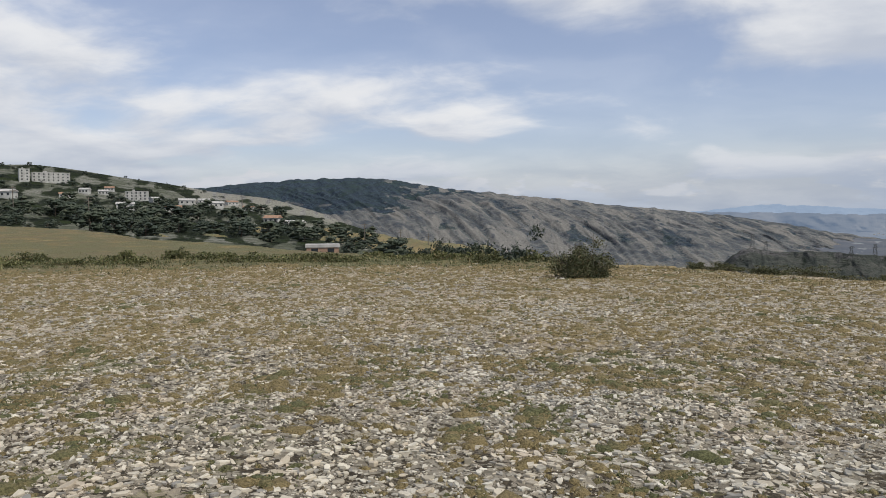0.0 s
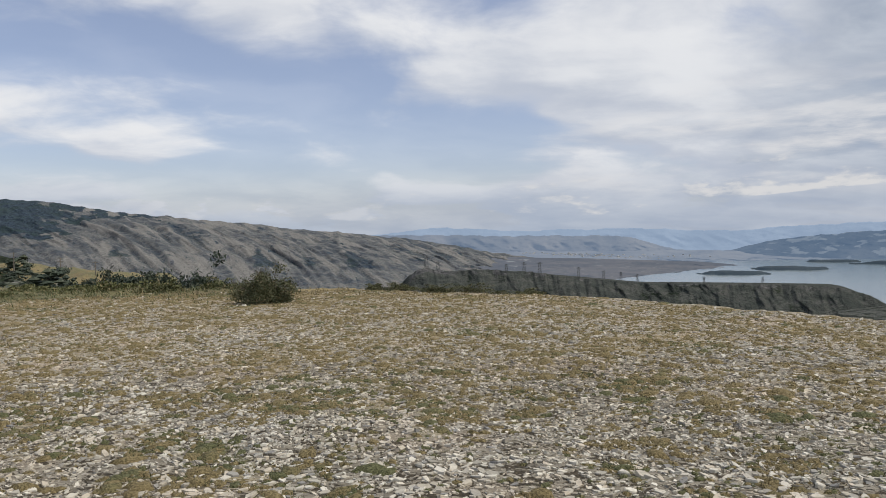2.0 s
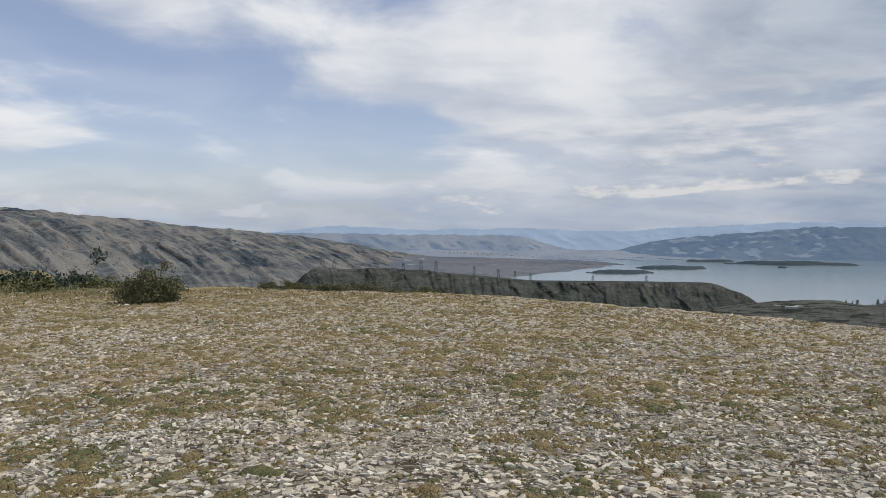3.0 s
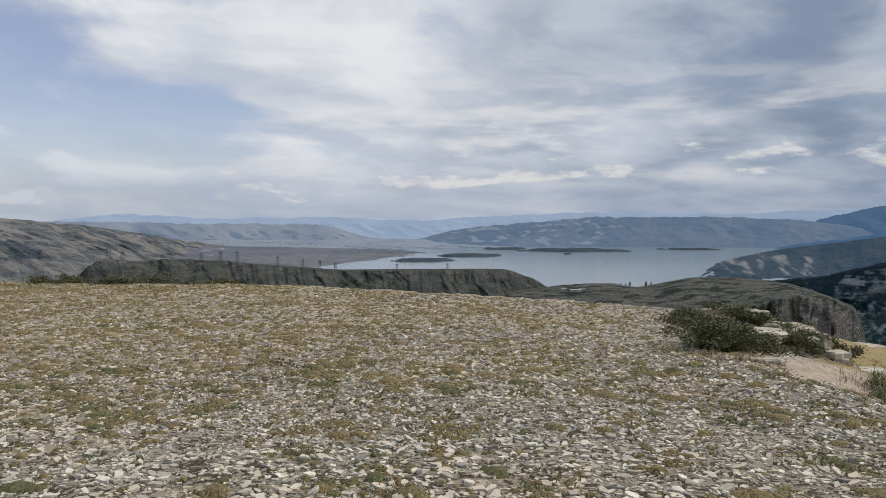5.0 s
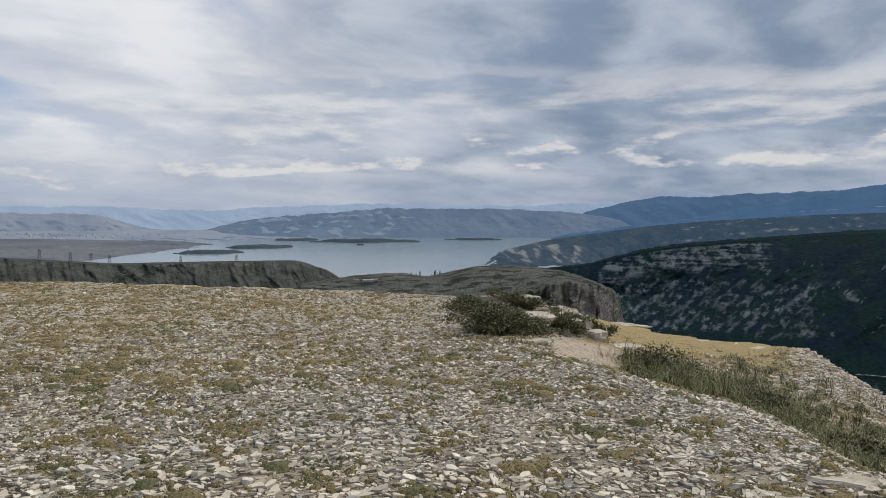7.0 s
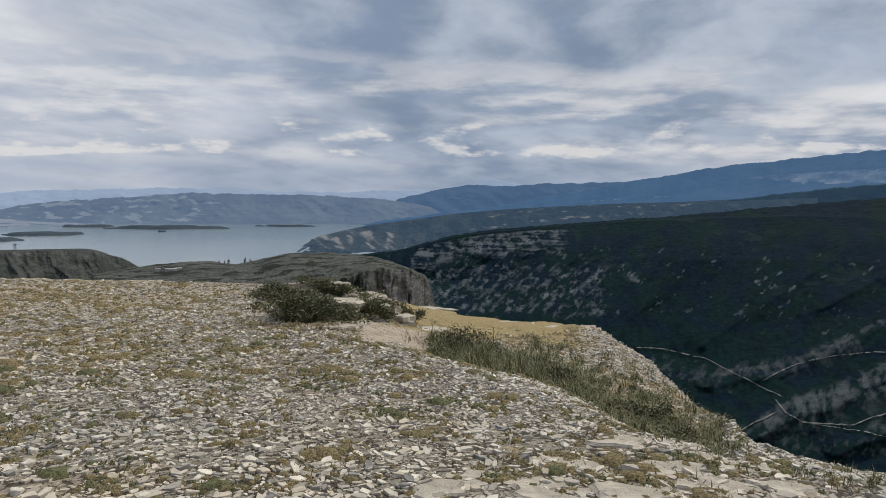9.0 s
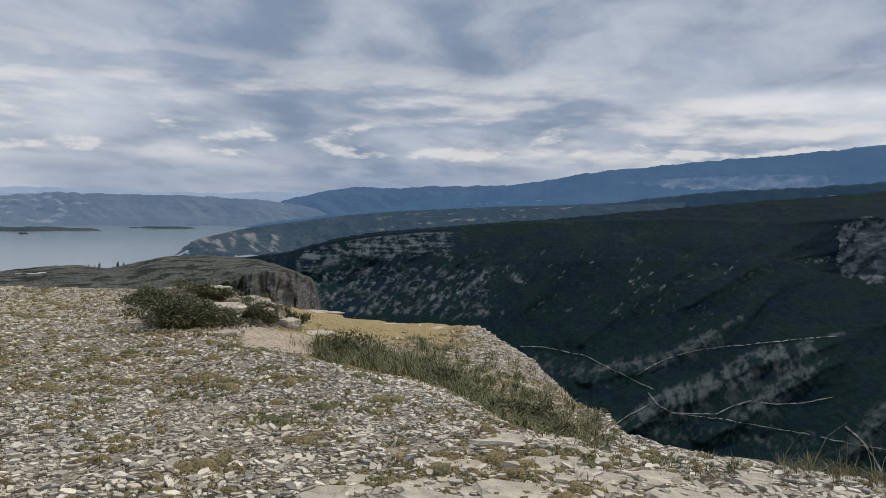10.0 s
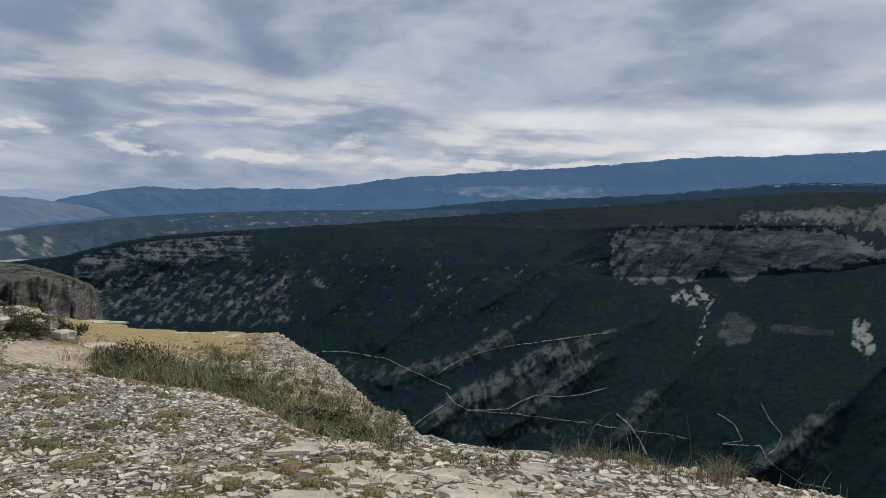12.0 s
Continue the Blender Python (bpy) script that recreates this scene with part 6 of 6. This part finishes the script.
def build_village():
    m, r = village_at(-28.3, 2.3, 4)
    k = r / 640
    house("apartment_block", "pale five-bay apartment block with flat roof above the village trees", m, 26 * k, 11, 6.8 * k, 3, 8, category="apartment block")
    m, r = village_at(-29.9, 2.35, 4)
    house("apartment_block", "tall pale end block with dark windows", m, 7 * r / 640, 12, 8.8 * r / 640, 4, 2, category="apartment block")
    m, r = village_at(-22.8, 1.05, -8)
    house("apartment_block", "white three-storey block among trees", m, 15.5 * r / 600, 9, 6.6 * r / 600, 3, 5, category="apartment block")
    rs = np.random.RandomState(9)
    for az, el in ((-31.0, 1.2), (-26.2, 1.55), (-25.0, 1.45), (-24.6, 1.7), (-21.6, 0.9), (-19.4, 0.75), (-18.2, 0.85), (-17.4, 0.55), (-16.2, 0.7), (-15.0, 0.3), (-20.4, 0.2), (-13.2, -0.7), (-11.6, -1.1), (-23.6, 0.4), (-27.4, 1.2)):
        m, r = village_at(az, el, rs.uniform(-30, 30))
        house("house", "small pale village house with a low gabled roof", m, rs.uniform(6, 10), 6, 2.7, 1, 3, roof=ROOFING if rs.uniform() < 0.7 else RUST_ROOF, pitch=1.3, group="village houses")
    m, r = village_at(-9.5, -3.3, 0)
    k = r / 100
    house("shed", "low brick shed with a flat white-edged roof in the field", m, 4.3 * k, 3.2 * k, 1.35 * k, 1, 2, wall=BRICK, category="shed")


build_village()


def build_far_town():
    """A scatter of pale little houses on the valley floor."""
    rs = np.random.RandomState(91)
    bm = bmesh.new()
    az = np.concatenate([rs.normal(35.6, 2.0, 110), rs.uniform(30, 45, 30)])
    el = np.interp(az, (30, 35.5, 40, 45), (-1.45, -1.68, -1.85, -1.9)) + rs.normal(size=len(az)) * 0.07
    where, r = drape(FAR_PLAIN, az, el, 0.0, 2.0)
    for i, q in enumerate(where):
        w, d, h = rs.uniform(5, 14), rs.uniform(5, 9), rs.uniform(2, 4)
        add_box(bm, -w / 2, w / 2, -d / 2, d / 2, -4, h, pose(*q, 0, 0, rs.uniform(-40, 40) - az[i]))
    me = bpy.data.meshes.new("far_town")
    bm.to_mesh(me)
    bm.free()
    me.materials.append(PLASTER)
    tagged(new("far_town", me), "scattered pale houses of a far town on the valley floor", "town", kind="stuff")
    for i, (a, v) in enumerate(((61.6, 2.9), (62.0, 2.95), (62.3, 2.9), (63.2, 2.95), (63.5, 2.9), (63.9, 2.92))):
        r, h = HEAD(np.array([[a]]), np.array([[v]]))
        q = to_xyz(np.array([a]), r[0], h[0])[0]
        copy_thing(TREES[i % 5], pose(q[0], q[1], q[2] - 0.3, 0, 0, i * 50) @ Matrix.Diagonal((0.55, 0.55, 1.35 + 0.1 * (i % 3), 1)))["label"] = "slim poplar standing on the headland"
    for a, v, w in ((58.2, 2.2, 16), (58.7, 2.25, 10), (57.3, 2.4, 8)):
        r, h = HEAD(np.array([[a]]), np.array([[v]]))
        q = to_xyz(np.array([a]), r[0], h[0])[0]
        house("farm_building", "low pale farm building on the headland", pose(*q, 0, 0, -a), w, 7, 3, 1, 3, category="farm building", group="farm buildings")


build_far_town()


def pole(name, label, m, h, arms, group):
    ob = base(name, m, label, "utility pole", group)
    bm = bmesh.new()
    add_rod(bm, (0, 0, -1), (0, 0, h), 0.20, 0.13, 8)
    bm_part("post", bm, DEAD, ob)
    for i in range(arms):
        bm = bmesh.new()
        add_box(bm, -1.0, 1.0, -0.06, 0.06, h - 0.5 - i * 0.9, h - 0.36 - i * 0.9)
        bm_part("crossarm", bm, DEAD, ob)
    return ob


for az, el, h in ((-15.45, -0.62, 11), (-30.6, 0.1, 9), (-6.2, -2.3, 7), (-3.4, -2.6, 7), (-1.2, -2.9, 7), (-26.0, -0.6, 8)):
    m, r = village_at(az, el)
    pole("utility_pole", "thin dark wooden utility pole on the hillside", m, h * (r / 300 if az == -15.45 else 1), 2, "village poles")


def pylon(name, label, m, h, w, group):
    """A lattice mast: four legs, braces and three arms."""
    ob = base(name, m, label, "pylon", group)
    t, top = 0.22, w * 0.22
    corner = lambda i, z: Vector(((1 - 2 * (i in (1, 2))) * (w / 2 + (top - w / 2) * z / h), (1 - 2 * (i > 1)) * (w / 2 + (top - w / 2) * z / h), z))
    for i in range(4):
        bm = bmesh.new()
        add_rod(bm, corner(i, -3), corner(i, h), t, t * 0.7, 4)
        bm_part("leg", bm, STEEL, ob)
    bm = bmesh.new()
    for j in range(6):
        z0, z1 = h * j / 6, h * (j + 1) / 6
        for i in range(4):
            add_rod(bm, corner(i, z0), corner((i + 1) % 4, z1), t * 0.55, t * 0.55, 4)
            add_rod(bm, corner((i + 1) % 4, z0), corner(i, z1), t * 0.55, t * 0.55, 4)
    bm_part("lattice", bm, STEEL, ob)
    for z, a in ((h * 0.72, 0.75), (h * 0.86, 0.95), (h * 0.98, 0.6)):
        bm = bmesh.new()
        add_box(bm, -w * a, w * a, -t, t, z - t, z + t)
        bm_part("arm", bm, STEEL, ob)
    return ob


def on_mesa(az, v):
    r, h = MESA_TOP(np.array([[az]]), np.array([[v]]))
    p = to_xyz(np.array([az]), r[0], h[0])[0]
    return pose(*p, 0, 0, -az + 15)


for az, v, h, w in ((23.1, 1.02, 26, 8), (24.0, 1.04, 18, 7), (30.8, 1.2, 21, 7), (32.0, 1.2, 24, 7), (29.4, 1.3, 15, 6), (35.0, 1.4, 22, 6), (36.9, 1.6, 20, 6), (38.2, 1.6, 20, 6), (39.4, 1.8, 18, 6), (44.2, 1.8, 14, 5), (48.2, 1.7, 14, 5)):
    pylon("pylon", "dark steel lattice pylon on the mesa", on_mesa(az, v), h, w, "power line pylons")


# ---- tracks on the canyon's far side ----
def track(label, points, width=0.055):
    """A dirt track laid on the canyon wall along (heading, angle) points."""
    q = np.array(points, float)
    n = 26
    s = np.concatenate([np.linspace(i, i + 1, n, endpoint=False) for i in range(len(q) - 1)] + [[len(q) - 1]])
    a, e = [np.interp(s, np.arange(len(q)), q[:, i]) for i in (0, 1)]
    for i in range(3):
        a[1:-1], e[1:-1] = (a[:-2] + 2 * a[1:-1] + a[2:]) / 4, (e[:-2] + 2 * e[1:-1] + e[2:]) / 4
    e = e + 0.06 * fbm(a * 0.7, a * 0, 3, 151)
    da, de = np.gradient(a), np.gradient(e)
    L = np.hypot(da, de) + 1e-6
    w = width * 0.8 * (0.7 + 0.6 * np.clip(0.5 + fbm(a * 2.2, e * 2.2, 3, 153), 0, 1))
    rows = []
    for k in (-0.5, 0.0, 0.5):
        aa, ee = a - de / L * w * k, e + da / L * w * k
        p, r = drape(WALL, aa, ee, 0.0, 2.0, 300)
        eye = np.array([MID[0], MID[1], EYE])
        rows.append(p + (eye - p) * 0.004)
    tagged(grid_mesh("dirt_track", np.stack(rows), DUST), label, "track", kind="structure")


track("pale dirt track winding down the canyon", [(93, -11.15), (95.3, -10.95), (98.9, -11.4), (101.6, -12.55), (104.4, -13.66)])
track("pale dirt track along a bare spur", [(101.2, -16.7), (102.6, -15.6), (104.0, -14.75)], 0.075)
track("pale dirt track crossing the spurs", [(103.9, -13.9), (104.6, -14.7), (105.8, -15.2), (108.9, -14.93), (110.2, -14.1), (111.1, -13.72), (112.8, -13.75), (114.6, -13.46), (116.5, -12.75)], 0.075)
track("pale dirt track below the spurs", [(105.5, -15.2), (109, -15.25), (113.4, -15.45), (118.1, -15.68), (121.5, -15.7), (122.6, -15.8)])
track("bare pale gully crossing the track", [(117.3, -14.6), (118.4, -15.4), (119.1, -16.3), (119.7, -17.3)], 0.14)
track("pale edge of a bare spur", [(103.0, -12.6), (105.2, -11.25), (107.5, -10.4), (110.0, -9.91), (113, -9.3), (116.5, -8.61)], 0.05)
track("pale track with hairpins in the canyon", [(124.6, -13.8), (125.8, -14.4), (126.4, -15.4), (125.0, -15.9), (127.6, -15.6), (128.1, -16.4)], 0.07)
track("pale track with hairpins in the canyon", [(127.5, -12.7), (128.1, -13.7), (129.0, -14.6), (128.7, -15.6), (127.9, -16.3), (129.0, -17.0), (130.5, -17.7), (132.3, -17.6)], 0.06)


# ---- rim rocks and slabs ----
def rough_slab(name, label, m, w, d, h, seed, category="rock", group="", steps=2, parent=None):
    """A weathered slab: stacked uneven layers with broken edges."""
    rs = np.random.RandomState(seed)
    bm = bmesh.new()
    z = -0.06
    for s in range(steps):
        k = 1 - 0.14 * s
        hh = h / steps
        n = 12
        ox, oy = rs.uniform(-0.05, 0.05, 2) * w
        ring = []
        for i in range(n):
            a = 2 * math.pi * i / n
            q = (abs(math.cos(a)) ** 2.4 + abs(math.sin(a)) ** 2.4) ** (-1 / 2.4) * rs.uniform(0.6, 1.1) * k
            ring.append((ox + math.cos(a) * q * w / 2, oy + math.sin(a) * q * d / 2))
        lo = [bm.verts.new((x * 0.98, y * 0.98, z)) for x, y in ring]
        mi = [bm.verts.new((x, y, z + hh * 0.75 + rs.uniform(-0.1, 0.1) * hh)) for x, y in ring]
        hi = [bm.verts.new((x * 0.88, y * 0.88, z + hh + rs.uniform(-0.12, 0.12) * hh)) for x, y in ring]
        for i in range(n):
            j = (i + 1) % n
            bm.faces.new((lo[i], lo[j], mi[j], mi[i]))
            bm.faces.new((mi[i], mi[j], hi[j], hi[i]))
        c = bm.verts.new((ox, oy, z + hh * rs.uniform(0.95, 1.1)))
        for i in range(n):
            bm.faces.new((hi[i], hi[(i + 1) % n], c))
        z += hh - 0.004
    me = bpy.data.meshes.new(name)
    bm.to_mesh(me)
    bm.free()
    me.materials.append(SLAB)
    ob = new(name, me)
    ob.matrix_basis = m
    if parent:
        ob.parent = parent
        return ob
    return tagged(ob, label, category, group)


rough_slab("rock_block", "upright pale limestone block on the rim", at(75.2, 15.0, None, 15), 0.42, 0.34, 0.36, 501, steps=3)
rough_slab("rock_block", "squat grey limestone block beside the path", at(76.1, 14.4, None, 35), 0.56, 0.42, 0.22, 502, steps=2)
for i, (az, r, w, d, h) in enumerate(((70.9, 13.4, 1.4, 0.8, 0.18), (71.9, 14.1, 1.1, 0.7, 0.20), (73.2, 13.9, 0.9, 0.8, 0.16), (72.6, 15.0, 1.1, 0.7, 0.24), (74.2, 14.5, 0.7, 0.5, 0.22), (73.7, 15.2, 1.3, 0.7, 0.30), (69.6, 15.4, 1.7, 0.8, 0.24), (77.6, 14.3, 1.3, 0.6, 0.08), (72.0, 9.9, 0.35, 0.3, 0.12), (71.2, 9.5, 0.4, 0.25, 0.1), (70.2, 9.4, 0.3, 0.25, 0.1))):
    rough_slab("rock_slab", "flat weathered limestone slab on the rim", at(az, r, None, i * 23 % 40), w, d, h, 510 + i, group="rim slabs", steps=1 + (h > 0.13))
for i, (az, r, w, d) in enumerate(((76.4, 18.4, 1.9, 0.8), (78.2, 18.4, 1.3, 0.5), (84.5, 17.2, 0.8, 0.4), (88.4, 16.3, 0.9, 0.5))):
    rough_slab("ledge_slab", "bare pale rock along the lower ledge's brink", at(az, r), w, d, 0.05, 540 + i, group="ledge slabs", steps=1)


def build_outcrop():
    """Cracked bedrock plates breaking out of the gravel near the brink."""
    top = base("bedrock_outcrop", at(92, 4.6, 0.0), "cracked flat limestone bedrock breaking through the gravel", "bedrock")
    inv = top.matrix_basis.inverted()
    rs = np.random.RandomState(601)
    for i in range(90):
        az, r = rs.uniform(80, 114), rs.uniform(3.7, 5.3)
        if r > 4.9 and az < 88:
            continue
        w = rs.uniform(0.14, 0.40) * (1.2 if r < 4.6 else 0.8)
        m = at(az, r, None, rs.uniform(-30, 30))
        m.translation.z += 0.002
        ob = rough_slab("plate", "", m, w, w * rs.uniform(0.45, 0.8), rs.uniform(0.035, 0.08), 610 + i, steps=1, parent=top)
        ob.matrix_basis = inv @ m @ pose(0, 0, 0, rs.uniform(-4, 4), rs.uniform(-4, 4), 0)
    for i, (az, r, w, d) in enumerate(((97.7, 4.7, 0.62, 0.36), (102.0, 5.0, 0.5, 0.3), (88.0, 4.05, 0.4, 0.28), (90.1, 4.7, 0.55, 0.34), (101.3, 4.55, 0.5, 0.3), (93.4, 5.2, 0.5, 0.3), (95.4, 4.2, 0.6, 0.35), (106.0, 4.7, 0.5, 0.25), (108.5, 4.3, 0.55, 0.3))):
        m = at(az, r, None, rs.uniform(-25, 25))
        m.translation.z -= 0.002
        ob = rough_slab("plate", "", m, w, d, 0.075, 680 + i, steps=1, parent=top)
        ob.matrix_basis = inv @ m @ pose(0, 0, 0, rs.uniform(-3, 3), rs.uniform(-3, 3), 0)


build_outcrop()
for i, (az, r, w, d, h) in enumerate(((119.5, 4.85, 0.5, 0.16, 0.05), (86.2, 4.45, 0.45, 0.3, 0.05), (44.0, 4.1, 0.30, 0.2, 0.05), (8.0, 4.5, 0.26, 0.18, 0.05), (9.6, 4.9, 0.22, 0.18, 0.06), (-4.5, 5.7, 0.3, 0.16, 0.05), (-16.8, 4.1, 0.28, 0.2, 0.06), (21.0, 5.3, 0.24, 0.18, 0.05), (15.5, 4.3, 0.2, 0.15, 0.05))):
    rough_slab("flat_stone", "large flat pale limestone on the gravel", at(az, r, None, i * 31 % 60), w, d, h, 640 + i, group="large flat stones", steps=1)


# ---- loose stones ----
def stone_form(rs, n):
    """One shard: rings of n corners and a cap, about 1 across."""
    a = (np.arange(n) + rs.uniform(-0.32, 0.32, n)) / n * 2 * math.pi
    q = rs.uniform(0.6, 1.15, n)
    x, y = np.cos(a) * q * 0.56, np.sin(a) * q * 0.32
    tilt = rs.uniform(-0.25, 0.25, 2)
    low = np.stack([x * 0.96, y * 0.96, np.full(n, -0.1)], 1)
    mid = np.stack([x, y, 0.13 + x * tilt[0] * 0.5 + y * tilt[1] * 0.5 + rs.uniform(-0.04, 0.04, n)], 1)
    hi = np.stack([x * 0.90, y * 0.90, 0.17 + x * tilt[0] + y * tilt[1] + rs.uniform(-0.03, 0.03, n)], 1)
    v = np.concatenate([low, mid, hi])
    f = []
    for b in (0, n):
        for i in range(n):
            j = (i + 1) % n
            f += [(b + i, b + j, b + n + j), (b + i, b + n + j, b + n + i)]
    f += [(2 * n, 2 * n + i, 2 * n + i + 1) for i in range(1, n - 1)]
    return v, np.array(f)


def chip_form(rs, n=5):
    a = (np.arange(n) + rs.uniform(-0.3, 0.3, n)) / n * 2 * math.pi
    q = rs.uniform(0.75, 1.1, n)
    x, y = np.cos(a) * q * 0.56, np.sin(a) * q * 0.32
    t = rs.uniform(-0.3, 0.3, 2)
    v = np.concatenate([np.stack([x, y, np.full(n, -0.1)], 1), np.stack([x * 0.90, y * 0.90, 0.19 + x * t[0] + y * t[1]], 1)])
    f = []
    for i in range(n):
        j = (i + 1) % n
        f += [(i, j, n + j), (i, n + j, n + i)]
    f += [(n, n + i, n + i + 1) for i in range(1, n - 1)]
    return v, np.array(f)


def build_stones():
    rs = np.random.RandomState(701)
    near = [stone_form(rs, rs.randint(5, 8)) for _ in range(18)]
    far = [chip_form(rs, 4 + (i % 3 == 0)) for i in range(18)]
    floor = bpy.data.objects["ground"]
    shared = []
    for v, f in near:
        me = bpy.data.meshes.new("stone")
        me.from_pydata(v.tolist(), [], f.tolist())
        me.materials.append(SHARD)
        shared.append(me)
    zones = ((3.6, 5.4, 8000, 0.045, near), (3.6, 7.0, 11000, 0.024, far), (5.3, 9.0, 31000, 0.033, far), (9.0, 15.0, 32000, 0.039, far), (15.0, 27.0, 18000, 0.056, far))
    for zi, (r0, r1, n, size, forms) in enumerate(zones):
        az, r, x, y = scatter_xy(rs, int(n * 2.2), -37, 134, r0, r1)
        cover, fresh = grass_cover(az, r)
        bare = fbm(x * 0.8, y * 0.8, 3, 711)
        keep = (rs.uniform(size=len(r)) > np.clip(cover * 1.0 - 0.1, 0, np.where(cover > 1.2, 0.985, 0.75))) & (r < along(az, EDGE) * 0.985) & (path_cover(az, r) < 0.3 + 0.5 * rs.uniform(size=len(r)) ** 4)
        keep &= ~((az > 84) & (az < 112) & (r < 5.15) & (rs.uniform(size=len(r)) < 0.4))
        az, r, x, y, bare = [q[keep][:n] for q in (az, r, x, y, bare)]
        z = z_at(x, y)
        s = size * np.exp(rs.normal(size=len(r)) * 0.5) * (1 + 0.25 * np.clip(bare, -1, 1))
        s = np.clip(s, size * 0.35, size * 2.4)
        yaw = rs.uniform(0, 2 * math.pi, len(r))
        flat = rs.uniform(0.5, 1.15, len(r))
        tx, ty = rs.normal(size=(2, len(r))) * 0.12
        kinds = rs.randint(len(forms), size=len(r))
        V, F, off = [], [], 0
        single = np.zeros(len(r), bool)
        if zi == 0:
            order = np.where((s > 0.064) & (r < 4.9))[0][:300]
            single[order] = True
            for i in order:
                ob = new("stone", shared[kinds[i]])
                ob.parent = floor
                ob.matrix_basis = Matrix.LocRotScale((x[i], y[i], z[i]), Euler((ty[i], -tx[i], yaw[i])), (s[i], s[i], s[i] * flat[i]))
        for kf, (v, f) in enumerate(forms):
            i = np.where((kinds == kf) & ~single)[0]
            if not len(i):
                continue
            c, q = np.cos(yaw[i])[:, None], np.sin(yaw[i])[:, None]
            px = (v[:, 0] * c - v[:, 1] * q) * s[i][:, None] + x[i][:, None]
            py = (v[:, 0] * q + v[:, 1] * c) * s[i][:, None] + y[i][:, None]
            pz = (v[:, 2] * flat[i][:, None] + v[:, 0] * tx[i][:, None] + v[:, 1] * ty[i][:, None]) * s[i][:, None] + z[i][:, None]
            V.append(np.stack([px, py, pz], -1).reshape(-1, 3))
            F.append((f[None] + (np.arange(len(i)) * len(v))[:, None, None]).reshape(-1, 3) + off)
            off += len(i) * len(v)
        ob = soup("loose_stones", np.concatenate(V), np.concatenate(F), SHARD)
        ob.parent = floor
        tagged(ob, "countless loose pale limestone shards on the plateau", kind="stuff")


build_stones()
